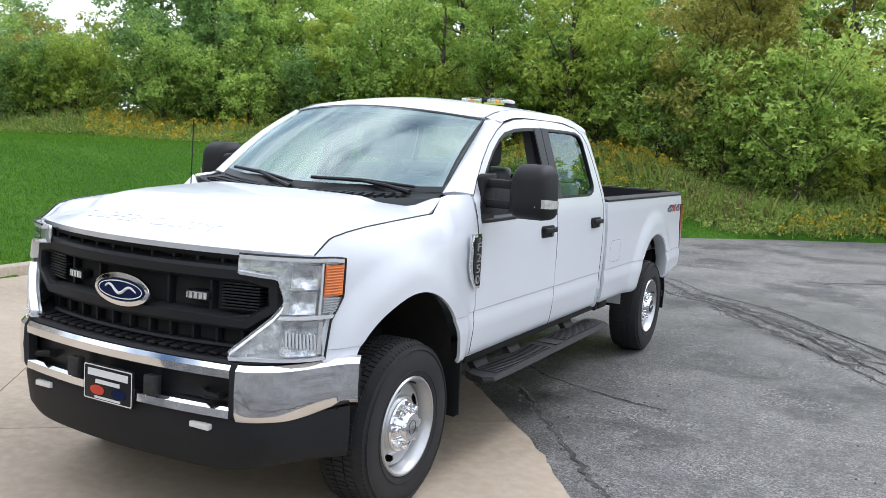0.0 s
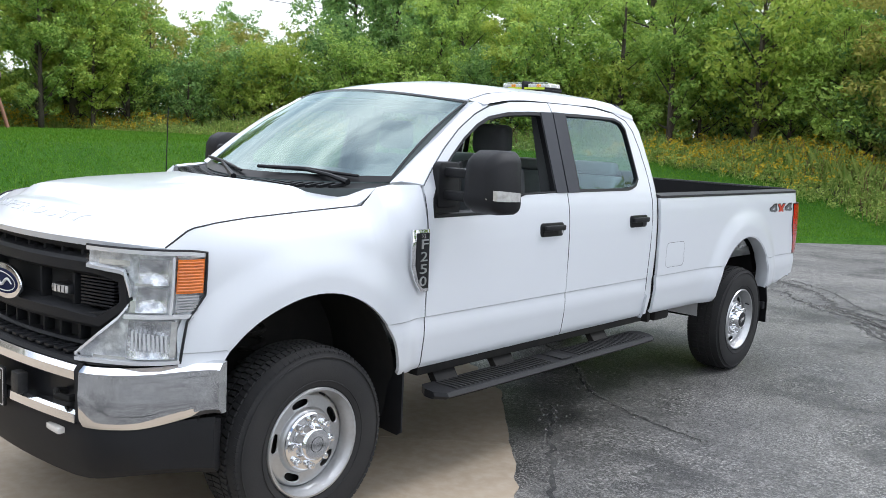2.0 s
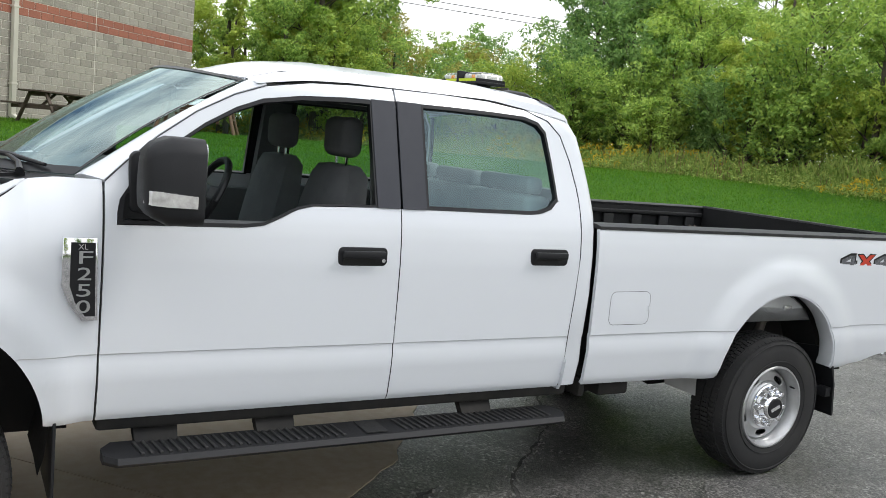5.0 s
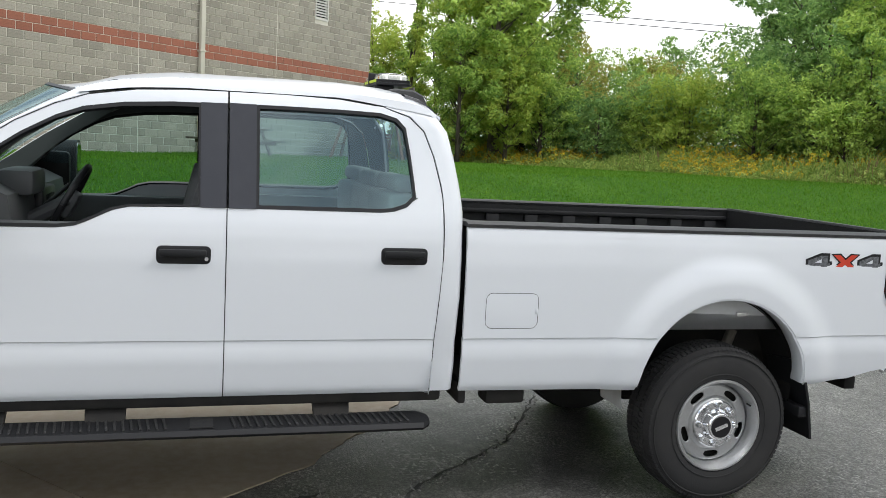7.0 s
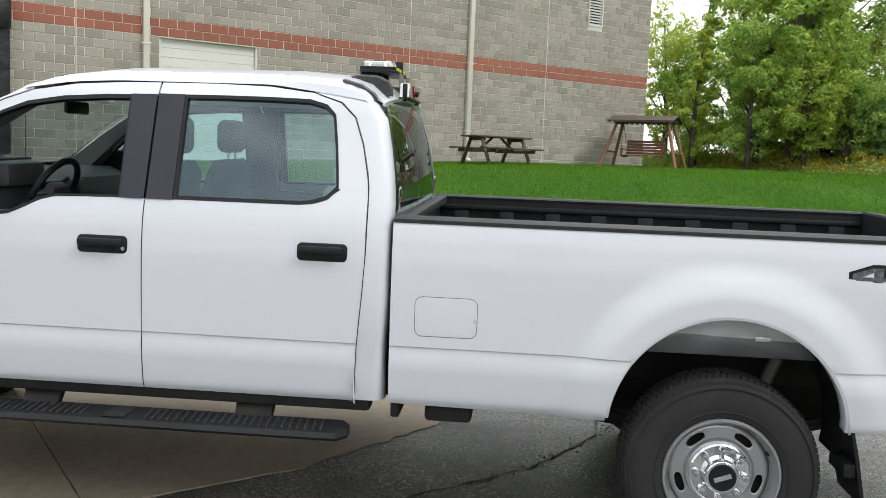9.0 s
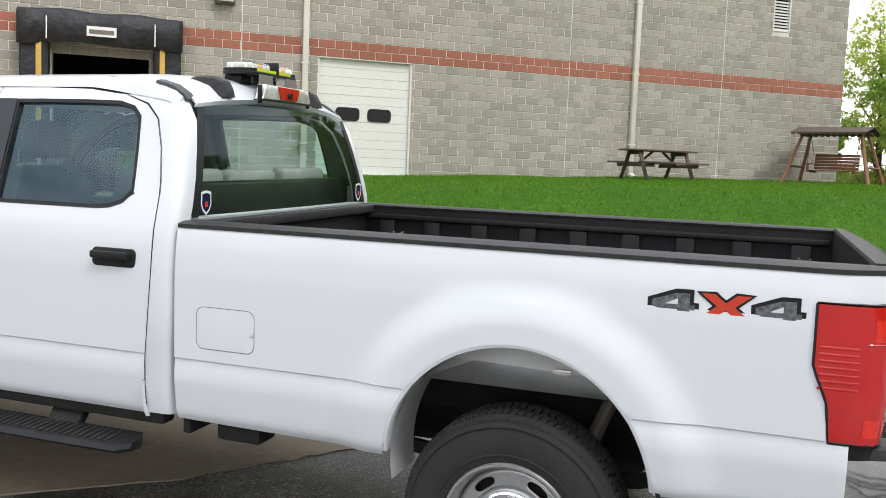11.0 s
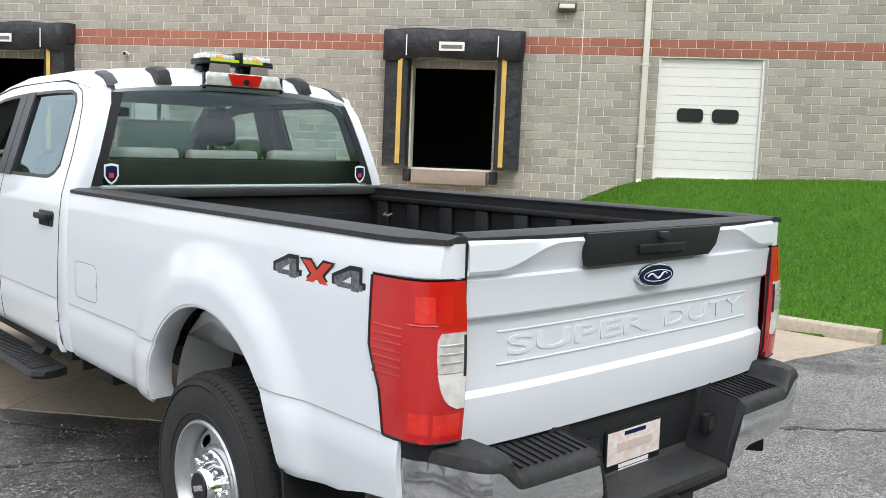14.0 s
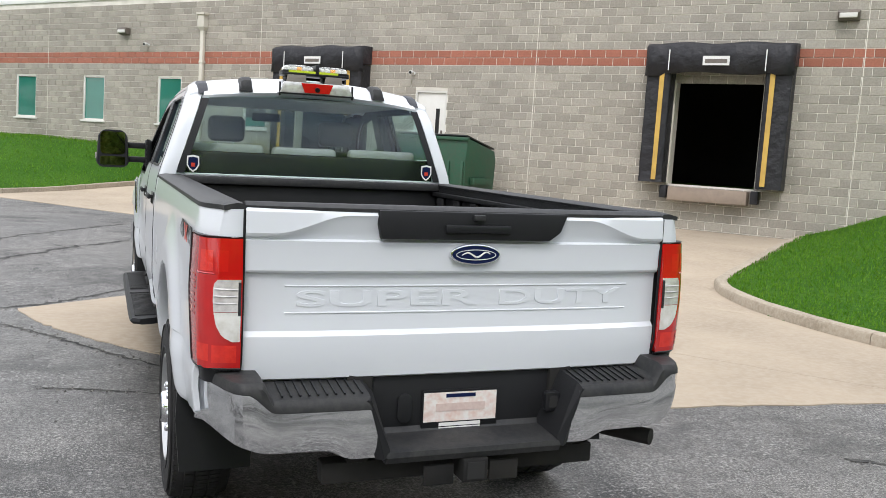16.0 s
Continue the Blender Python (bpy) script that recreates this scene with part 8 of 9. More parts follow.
# bed inside
liner = part("bed_floor", box(-0.83, 0.83, 3.06, 5.66, 0.90, 0.93, 0.0), M_LINER, truck, "black ribbed bed liner")
for i in range(14):
    x = -0.75 + 1.5 * i / 13
    part("floor_rib", box(x - 0.03, x + 0.03, 3.10, 5.62, 0.931, 0.945, 0.005), M_LINER, liner)
part("bulkhead", box(-0.84, 0.84, 3.060, 3.085, 0.90, 1.43, 0.006), M_LINER, liner)
part("bulkhead_rail", box(-0.84, 0.84, 3.058, 3.125, 1.405, 1.452, 0.008), M_PAD, liner)
part("bulkhead_fold", box(-0.78, 0.78, 3.085, 3.098, 1.16, 1.30, 0.006), M_LINER, liner)
for sgn in (1, -1):
    part("bed_wall", mirrored(box(0.835, 0.86, 3.06, 5.66, 0.93, 1.435), sgn), M_LINER, liner)
    for k in range(9):
        y = 3.22 + k * 0.285
        part("wall_rib", mirrored(box(0.805, 0.8345, y - 0.05, y + 0.05, 0.95, 1.37, 0.012), sgn), M_LINER, liner)
    part("wall_ledge", mirrored(box(0.80, 0.8345, 3.09, 5.63, 1.372, 1.40, 0.006), sgn), M_LINER, liner)
    part("wheel_box", mirrored(box(0.60, 0.8345, 4.05, 4.95, 0.93, 1.14, 0.04), sgn), M_LINER, liner)
    for y in (3.30, 5.52):
        td = part("tie_down", mirrored(tube([(0.80, y - 0.03, 1.30), (0.775, y - 0.02, 1.29), (0.775, y + 0.02, 1.29), (0.80, y + 0.03, 1.30)], 0.007, 6), sgn), M_STEEL, liner)

GP = [(1.448, 0.012), (1.440, 0.034), (1.428, 0.041), (1.332, 0.030), (1.30, 0.025), (1.228, 0.022), (1.221, 0.018), (1.214, 0.004), (1.195, 0.0), (1.06, 0.0), (1.012, 0.001), (1.000, 0.010), (0.994, 0.016), (0.96, 0.016), (0.90, 0.011), (0.842, 0.004), (0.834, -0.01)]


def gate_edge(x):
    """Height of the upper lip's lower edge: high beside the handle panel, falling to the ledge at the ends."""
    return 1.350 + 0.068 * (1 - float(ss((abs(x) - 0.47) / 0.27)))


def gate_y(x, z):
    o = float(np.interp(z, [g[0] for g in GP[::-1]], [g[1] for g in GP[::-1]]))
    if 1.332 < z < 1.428:
        e, low = gate_edge(x), 0.021 - 0.009 * (1 - float(ss((abs(x) - 0.47) / 0.30)))
        o = float(np.interp(z, [1.332, 1.338, e - 0.002, e + 0.008, 1.428 + 0.003], [0.030, low, 0.038, 0.043, 0.041]))
    return 5.698 + o - 0.032 * (abs(x) / 0.847) ** 4


def gate_heights(x):
    e = gate_edge(x)
    return [1.448, 1.440, 1.431, e + 0.008, e + 0.003, e - 0.002] + lin(e - 0.004, 1.339, 6)[1:] + [1.3365, 1.332] + [g[0] for g in GP[4:]]


GW = 0.832
bm = loft([[(x, gate_y(x, z), z) for z in gate_heights(x)] for x in lin(-GW, GW, 81)])
gate = panel("tailgate", bm, M_PAINT, truck, 1, 0.04, "white tailgate with black handle panel", angle=0.35)
part("gate_cap", loft([[(x, 5.645, 1.450), (x, 5.65, 1.462), (x, 5.712 - 0.04 * (x / 0.847) ** 4, 1.462), (x, 5.736 - 0.045 * (x / 0.847) ** 4, 1.450), (x, 5.736 - 0.045 * (x / 0.847) ** 4, 1.438)] for x in lin(-GW, GW, 21)], closed=True, caps=True), M_PAD, gate, "black cap on the tailgate's top")
part("gate_inner", box(-0.822, 0.822, 5.645, 5.662, 0.93, 1.448), M_LINER, gate)
app = part("handle_panel", prism([(-0.372, 1.448), (0.378, 1.448), (0.378, 1.40), (0.366, 1.346), (-0.30, 1.346), (-0.345, 1.378)], 0.03, "xz", 5.722, 0.006), M_TEX, gate, "satin black tailgate handle panel")
part("pull_handle", box(-0.13, 0.13, 5.752, 5.766, 1.372, 1.402, 0.006), M_TRIM, app)
part("handle_shadow", box(-0.125, 0.125, 5.7515, 5.7535, 1.360, 1.3715), M_DARK, app)
part("view_camera", box(-0.022, 0.022, 5.752, 5.772, 1.418, 1.440, 0.004), M_PAD, app)
oval_badge(gate, 5.722, 1.292, 0.100, 0.040, 1)
for word, x0, wd in (("SUPER", 0.315, 0.68), ("DUTY", -0.385, 0.54)):
    emb = lettering(word, 0.080, 0.0024, M_PAINT, Matrix(), gate, "embossed_lettering", "raised white lettering across the tailgate", width=wd, bold=0.0012)
    for v in emb.data.vertices:
        x, z = x0 - v.co.x, 1.124 + v.co.y
        v.co = Vector((x, gate_y(x, z) + v.co.z + 0.0006, z))
    emb.data.flip_normals()
for z in (1.076, 1.172):
    part("emboss_line", loft([[(x, gate_y(x, z) - 0.001, z - 0.004), (x, gate_y(x, z) + 0.0032, z - 0.0015), (x, gate_y(x, z) + 0.0032, z + 0.0015), (x, gate_y(x, z) - 0.001, z + 0.004)] for x in lin(-0.69, 0.69, 25)], closed=True, caps=True), M_PAINT, gate, angle=0.3)

for sgn in (1, -1):
    part("gate_gap", mirrored(tube([(0.8360, 5.672, 0.870), (0.8360, 5.694, 0.93), (0.8360, 5.698, 1.20), (0.8360, 5.700, 1.435)], 0.0052, 6), sgn), M_TRIM, gate, "dark gap beside the tailgate")

# rear bumper
def rb_plan(x):
    f = min(1.0, abs(x) / 0.97)
    return 5.858 - 0.03 * f ** 2 - 0.26 * float(ss((f - 0.86) / 0.14)) ** 1.5


# the plate's recess lies deep between the two chrome ends
rb = part("rear_bumper", box(-0.44, 0.44, 5.655, 5.682, 0.585, 0.832, 0.004), M_TEX, truck, "chrome rear bumper with black step pads")
for sgn in (1, -1):
    top = lambda x: 0.764 + 0.068 * float(ss((x - 0.735) / 0.10))
    bot = lambda x: 0.578 + 0.036 * float(ss((x - 0.46) / 0.10)) + 0.062 * float(ss((x - 0.74) / 0.22))
    rows = []
    for k in range(24):
        t = k / 23
        xt, xb = 0.412 + 0.560 * t, 0.356 + 0.616 * t
        r = []
        for q in lin(0, 1, 9):
            x = xb + (xt - xb) * q
            z = bot(x) + (top(x) - bot(x)) * q
            r.append((x, rb_plan(x) - 0.032 + 0.040 * q ** 0.7 + 0.010 * math.sin(math.pi * q), z))
        rows.append(r)
    end = panel("bumper_face", loft(rows), M_CHROME, rb, sgn, 0.02, "chrome bumper face")
    part("bumper_core", mirrored(loft([[(x, rb_plan(x) - 0.06, bot(x) + 0.02), (x, rb_plan(x) - 0.05, top(x) - 0.01), (x, rb_plan(x) - 0.16, top(x) - 0.01), (x, rb_plan(x) - 0.16, bot(x) + 0.02)] for x in lin(0.42, 0.955, 12)], closed=True, caps=True), sgn), M_UNDER, rb)
    # pads: outer raised corner and ribbed step
    padz = lambda x: 0.796 + 0.062 * float(ss((x - 0.745) / 0.040))
    rear = lambda x: 5.672 - 0.09 * float(ss((x - 0.84) / 0.13))
    part("step_pad", mirrored(loft([[(x, rb_plan(x) + 0.012, top(x) + 0.002), (x, rb_plan(x) + 0.010, padz(x) - 0.008), (x, rb_plan(x) - 0.004, padz(x) + 0.010), (x, rb_plan(x) - 0.03, padz(x) + 0.016), (x, rear(x), padz(x) + 0.018 + 0.018 * (x < 0.75)), (x, rear(x) - 0.005, top(x) - 0.03)] for x in lin(0.405, 0.968, 44)], closed=True, caps=True), sgn), M_PAD, rb, "scuffed black step pad")
    for k in range(10):
        x = 0.435 + k * 0.031
        part("pad_rib", mirrored(bar((x, 5.69, 0.8325), (x, 5.822, 0.8155), 0.006, 0.006), sgn), M_TRIM, rb)
    # slanted cheek from the pad's inner edge down to the ledge
    part("pad_slant", mirrored(loft([[(0.415, 5.868, 0.80), (0.405, 5.845, 0.822), (0.405, 5.684, 0.836), (0.43, 5.684, 0.82), (0.44, 5.85, 0.79)],
                                     [(0.352, 5.852, 0.575), (0.330, 5.842, 0.605), (0.318, 5.684, 0.625), (0.36, 5.684, 0.60), (0.38, 5.83, 0.575)]], closed=True, caps=True), sgn), M_TEX, rb)
sock = part("side_socket", prism(rounded(-0.372, -0.312, 0.690, 0.765, 0.012), 0.03, "xz", 5.745, 0.004), M_TRIM, rb, "square trailer socket")
part("socket_mouth", prism(rounded(-0.360, -0.324, 0.704, 0.751, 0.008), 0.003, "xz", 5.776), M_DARK, sock)
part("key_cover", prism(rounded(0.205, 0.262, 0.655, 0.765, 0.026), 0.014, "xz", 5.684, 0.004), M_TEX, rb)
part("centre_step", loft([[(x, 5.684, 0.640), (x, 5.70, 0.622), (x, 5.822, 0.606), (x, 5.846, 0.598), (x, 5.850, 0.580), (x, 5.838, 0.556), (x, 5.70, 0.556), (x, 5.684, 0.57)] for x in lin(-0.345, 0.345, 13)], closed=True, caps=True), M_PAD, rb)
part("top_gap", box(-0.42, 0.42, 5.60, 5.654, 0.80, 0.829, 0.002), M_TRIM, rb)
rp = part("rear_plate", prism(rounded(-0.146, 0.166, 0.620, 0.772, 0.008), 0.008, "xz", 5.686, 0.002), M_TRIM, rb, "pale licence plate in a black frame")
part("plate_face", box(-0.138, 0.158, 5.6945, 5.6965, 0.652, 0.764), M_PLATE, rp, "pale peach and white plate")
part("plate_bar", box(-0.09, 0.11, 5.6970, 5.6980, 0.692, 0.722), M_PLATEBAR, rp)
part("plate_arc", box(-0.05, 0.07, 5.6970, 5.6980, 0.744, 0.758), M_BLUE, rp)
part("frame_print", box(-0.075, 0.095, 5.6950, 5.6965, 0.634, 0.647), M_COPING, rp)
part("frame_print", box(-0.075, 0.095, 5.6950, 5.6965, 0.624, 0.630), M_COPING, rp)

# hitch and exhaust
hitch = part("hitch_receiver", box(-0.05, 0.05, 5.58, 5.85, 0.465, 0.555, 0.008), M_UNDER, truck, "black tow hitch receiver")
part("hitch_mouth", box(-0.034, 0.034, 5.8505, 5.854, 0.478, 0.542), M_DARK, hitch)
part("hitch_bar", box(-0.55, 0.55, 5.66, 5.74, 0.46, 0.54, 0.01), M_UNDER, hitch)
part("chain_plate", box(-0.19, -0.07, 5.80, 5.815, 0.45, 0.53, 0.008), M_UNDER, hitch)
part("chain_plate", box(0.07, 0.19, 5.80, 5.815, 0.45, 0.53, 0.008), M_UNDER, hitch)
part("exhaust", tube([(-0.55, 4.9, 0.52), (-0.62, 5.3, 0.52), (-0.74, 5.58, 0.535), (-0.84, 5.72, 0.535)], 0.034, 14), M_UNDER, truck, "dull dark tailpipe")

# wheels
def wheel(x, y, sgn, front):
    w = part("wheel", lathe([(-0.135, 0.245), (-0.137, 0.30), (-0.136, 0.355), (-0.120, 0.392), (-0.095, 0.402), (0.095, 0.402), (0.120, 0.392), (0.134, 0.365), (0.138, 0.33), (0.139, 0.30), (0.136, 0.262), (0.130, 0.246), (0.11, 0.238)], 56), M_RUBBER, truck, "all-terrain tyre on a silver steel wheel")
    # tread blocks
    bm = bmesh.new()
    n = 92
    for i in range(n):
        for j, (a, b, shift) in enumerate(((-0.122, -0.082, 0.0), (-0.074, -0.034, 0.5), (-0.026, 0.026, 0.2), (0.034, 0.074, 0.6), (0.082, 0.124, 0.1))):
            t0 = 2 * math.pi * (i + shift) / n
            t1 = t0 + 2 * math.pi / n * 0.76
            r0 = 0.399 if j in (1, 2, 3) else 0.386
            r1 = 0.4115 if j in (1, 2, 3) else 0.4035
            vs = []
            for r in (r0, r1):
                for t, xx in ((t0, a), (t1, a), (t1 + 0.012 * (j - 2), b), (t0 + 0.012 * (j - 2), b)):
                    rr = r - (0.008 if abs(xx) > 0.11 else 0.0)
                    vs.append(bm.verts.new((xx, rr * math.cos(t), rr * math.sin(t))))
            for q in ((4, 5, 6, 7), (0, 1, 5, 4), (1, 2, 6, 5), (2, 3, 7, 6), (3, 0, 4, 7)):
                bm.faces.new([vs[k] for k in q])
    part("tread", bm, M_RUBBER, w, "blocky tread", smooth=False)
    ring = bmesh.new()
    for r, dx in ((0.372, 0.1365), (0.272, 0.1385)):
        lathe([(dx - 0.004, r - 0.004), (dx + 0.002, r - 0.002), (dx + 0.002, r + 0.002), (dx - 0.004, r + 0.004)], 56, bm=ring)
    part("sidewall_ring", ring, M_RUBBER, w)
    # rim barrel and disc with five slots
    rim = part("rim", lathe([(0.128, 0.243), (0.136, 0.238), (0.136, 0.230), (0.118, 0.224), (0.105, 0.214), (0.060, 0.208), (0.030, 0.205), (-0.10, 0.205), (-0.12, 0.235)], 60), M_WHEEL, w)
    n = 240
    prof = [(0.048, 0.2075), (0.062, 0.200), (0.066, 0.195)] + [(0.068 + 0.0001 * k, 0.192 - 0.003 * k) for k in range(17)] + [(0.072, 0.141), (0.078, 0.137), (0.085, 0.133), (0.088, 0.129), (0.088, 0.06)]
    bm = bmesh.new()
    grid = [[bm.verts.new((a, r * math.cos(2 * math.pi * k / n), r * math.sin(2 * math.pi * k / n))) for k in range(n)] for a, r in prof]
    for i in range(len(prof) - 1):
        for k in range(n):
            ph = (((k + 0.5) % 48) - 24) * 2 * math.pi / n * 0.168 / 0.046
            rr = ((prof[i][1] + prof[i + 1][1]) / 2 - 0.168) / 0.0205
            if abs(ph) ** 2.6 + abs(rr) ** 2.6 < 1:
                continue
            bm.faces.new((grid[i][k], grid[i][(k + 1) % n], grid[i + 1][(k + 1) % n], grid[i + 1][k]))
    lips = []
    for q in range(5):
        ring_ = []
        for t in range(25):
            c, sn = math.cos(2 * math.pi * t / 24), math.sin(2 * math.pi * t / 24)
            ang = 2 * math.pi * (q * 48 + 24) / n + math.copysign(abs(c) ** 0.77, c) * 0.046 / 0.168
            r = 0.168 + math.copysign(abs(sn) ** 0.77, sn) * 0.0205
            ring_.append((0.0695, r * math.cos(ang), r * math.sin(ang)))
        lips.append(ring_)
    disc = part("wheel_disc", bm, M_WHEEL, rim)
    for ring_ in lips:
        part("slot_lip", tube(ring_, 0.0042, 6, cap=False), M_WHEEL, rim)
    dm = disc.modifiers.new("thickness", "SOLIDIFY")
    dm.thickness, dm.offset = 0.008, 0
    hub = part("hub", lathe([(0.088, 0.128), (0.098, 0.126), (0.104, 0.119), (0.106, 0.082), (0.128, 0.074), (0.148, 0.070), (0.154, 0.064), (0.154, 0.001)], 40), M_CHROME, rim, "chrome hub cover")
    part("hub_cap", lathe([(0.1545, 0.057), (0.158, 0.055), (0.158, 0.001)] if not front else [(0.1545, 0.034), (0.156, 0.032), (0.150, 0.030), (0.150, 0.001)], 32), M_TRIM, rim)
    if not front:
        part("cap_bar", box(0.158, 0.160, -0.036, 0.036, -0.010, 0.010), M_CHROME, rim)
    for k in range(8):
        a = 2 * math.pi * (k + 0.5) / 8
        nut = part("lug_nut", lathe([(0.100, 0.0165), (0.128, 0.0160), (0.135, 0.012), (0.137, 0.001)], 10), M_CHROME, rim)
        nut.location = (0, 0.102 * math.cos(a), 0.102 * math.sin(a))
    part("brake_drum", lathe([(0.03, 0.001), (0.03, 0.195), (-0.09, 0.195)], 32), M_UNDER, rim)
    part("valve", tube([(0.09, 0.208, 0.03), (0.125, 0.205, 0.03)], 0.005, 6), M_TRIM, rim)
    m = Matrix.Translation((x, y, 0.417 if sgn > 0 else 0.387)) @ Matrix.Diagonal((1.0, 1.03, 1.03, 1.0))
    if sgn < 0:
        m = m @ Matrix.Rotation(math.pi, 4, "Z")
    w.matrix_local = m @ Matrix.Rotation(0.35 + 0.8 * front, 4, "X")
    return w


wheel(0.868, 0.02, 1, True)
wheel(-0.868, 0.02, -1, True)
wheel(0.868, 4.497, 1, False)
wheel(-0.868, 4.497, -1, False)

# wheel wells, mud flaps, running boards, chassis
for sgn in (1, -1):
    rows = []
    for a in np.linspace(-1.9, 1.9, 28):
        y, z = 0.015 + 0.545 * math.sin(a), 0.585 + 0.53 * math.cos(a)
        rows.append([(0.945 if abs(a) < 1.5 else 0.90, y, z - 0.006), (0.75, y, z + 0.02), (0.50, y, z + 0.02)])
    part("wheel_liner", mirrored(loft(rows), sgn), M_UNDER, truck, "black inner wheel liner")
    part("well_wall", mirrored(box(0.47, 0.50, -0.55, 0.68, 0.45, 1.25), sgn), M_UNDER, truck)
    part("mud_flap", mirrored(prism([(0.66, 0.74), (0.985, 0.74), (0.995, 0.70), (1.0, 0.34), (0.97, 0.32), (0.68, 0.34)], 0.012, "xz", 0.566, 0.003), sgn), M_TRIM, truck, "black plastic mud flap")
    fl = part("mud_flap", mirrored(loft([[(0.68, 4.985, 0.72), (0.985, 4.985, 0.76), (0.985, 5.00, 0.76), (0.68, 5.00, 0.72)], [(0.68, 5.04, 0.52), (1.0, 5.04, 0.52), (1.0, 5.055, 0.52), (0.68, 5.055, 0.52)], [(0.70, 5.085, 0.315), (0.985, 5.085, 0.315), (0.985, 5.10, 0.315), (0.70, 5.10, 0.315)]], closed=True, caps=True), sgn), M_TRIM, truck, "black plastic mud flap")
    part("flap_bracket", mirrored(box(0.80, 0.985, 5.0, 5.05, 0.44, 0.50, 0.006), sgn), M_TEX, fl)
    board = part("running_board", mirrored(loft([[(x0, y, 0.49), (1.045 + 0.05 * e, y, 0.488), (1.06 + 0.055 * e, y, 0.505), (1.05 + 0.05 * e, y, 0.525), (x0, y, 0.53)] for y, e, x0 in ((0.735, 0.0, 0.99), (0.78, 1.0, 0.93), (1.0, 1.1, 0.93), (2.62, 1.1, 0.93), (2.85, 1.0, 0.93), (2.89, 0.0, 0.99))], closed=True, caps=True), sgn), M_TEX, truck, "black step bar with ribbed treads")
    for y0, y1 in ((0.86, 1.72), (1.98, 2.80)):
        n = int((y1 - y0) / 0.034)
        for k in range(n):
            y = y0 + (y1 - y0) * k / n
            part("tread_rib", mirrored(bar((0.955, y, 0.531), (1.085, y + 0.014, 0.529), 0.012, 0.010, 0.002), sgn), M_PAD, board)
    part("tread_gap", mirrored(box(0.94, 1.09, 1.80, 1.90, 0.529, 0.534), sgn), M_PAD, board)
    for y in (0.95, 1.44, 2.44):
        part("board_bracket", mirrored(loft([[(0.60, y - 0.09, 0.60), (0.60, y + 0.09, 0.60), (0.60, y + 0.09, 0.63), (0.60, y - 0.09, 0.63)], [(0.86, y - 0.09, 0.60), (0.86, y + 0.09, 0.60), (0.88, y + 0.09, 0.63), (0.88, y - 0.09, 0.63)], [(0.93, y - 0.08, 0.495), (0.93, y + 0.08, 0.495), (0.965, y + 0.08, 0.515), (0.965, y - 0.08, 0.515)]], closed=True, caps=True), sgn), M_UNDER, board)
    part("rocker", mirrored(box(0.86, 0.95, 0.72, 2.97, 0.58, 0.70, 0.02), sgn), M_UNDER, truck)
    part("bed_brace", mirrored(box(0.62, 0.94, 3.06, 3.10, 0.56, 0.66, 0.01), sgn), M_UNDER, truck)
    part("frame_rail", mirrored(bar((0.42, -0.6, 0.58), (0.42, 5.75, 0.62), 0.08, 0.17, 0.01), sgn), M_UNDER, truck, "black steel chassis rail")
    leaf = part("leaf_spring", mirrored(tube([(0.55, 3.75, 0.55), (0.55, 4.2, 0.49), (0.55, 4.5, 0.475), (0.55, 4.9, 0.51), (0.55, 5.25, 0.60)], 0.032, 6), sgn), M_UNDER, truck)
    part("shock", mirrored(tube([(0.62, 4.62, 0.40), (0.60, 4.80, 0.85)], 0.03, 10), sgn), M_STEEL, truck)
    part("coil_spring", mirrored(tube([(0.56 + 0.055 * math.cos(k * 0.7), 0.0 + 0.055 * math.sin(k * 0.7), 0.52 + k * 0.0072) for k in range(54)], 0.011, 5), sgn), M_UNDER, truck)
for y in (0.0, 4.497):
    part("axle", tube([(-0.74, y, 0.412), (-0.25, y, 0.412), (0.0, y, 0.412), (0.25, y, 0.412), (0.74, y, 0.412)], [0.045, 0.05, 0.15, 0.05, 0.045], 14), M_UNDER, truck, "black axle with differential")
for sgn in (1, -1):
    # dark panels added beside the rails, hiding bright ground seen through the wells
    part("view_block", mirrored(box(0.36, 0.46, 3.2, 5.7, 0.55, 0.90, 0.01), sgn), M_UNDER, truck)
    part("bed_crossmember", mirrored(box(0.30, 0.80, 3.70, 3.78, 0.78, 0.90, 0.01), sgn), M_UNDER, truck)
part("drive_shaft", tube([(0, 0.9, 0.55), (0, 4.4, 0.43)], 0.05, 12), M_UNDER, truck)
part("fuel_tank", box(-0.38, 0.10, 2.3, 3.7, 0.42, 0.68, 0.05), M_UNDER, truck)
part("spare_tyre", tube([(0.30 * math.cos(2 * math.pi * k / 28), 5.15 + 0.30 * math.sin(2 * math.pi * k / 28), 0.62) for k in range(29)], 0.10, 10, cap=False), M_RUBBER, truck)
part("engine_block", box(-0.38, 0.38, -0.55, 0.55, 0.55, 1.15, 0.05), M_UNDER, truck)
part("floor_pan", box(-0.85, 0.85, 0.70, 2.95, 0.66, 0.72, 0.0), M_DASH, truck)
part("hitch_box", box(0.78, 0.92, 3.21, 3.42, 0.545, 0.625, 0.02), M_UNDER, truck)

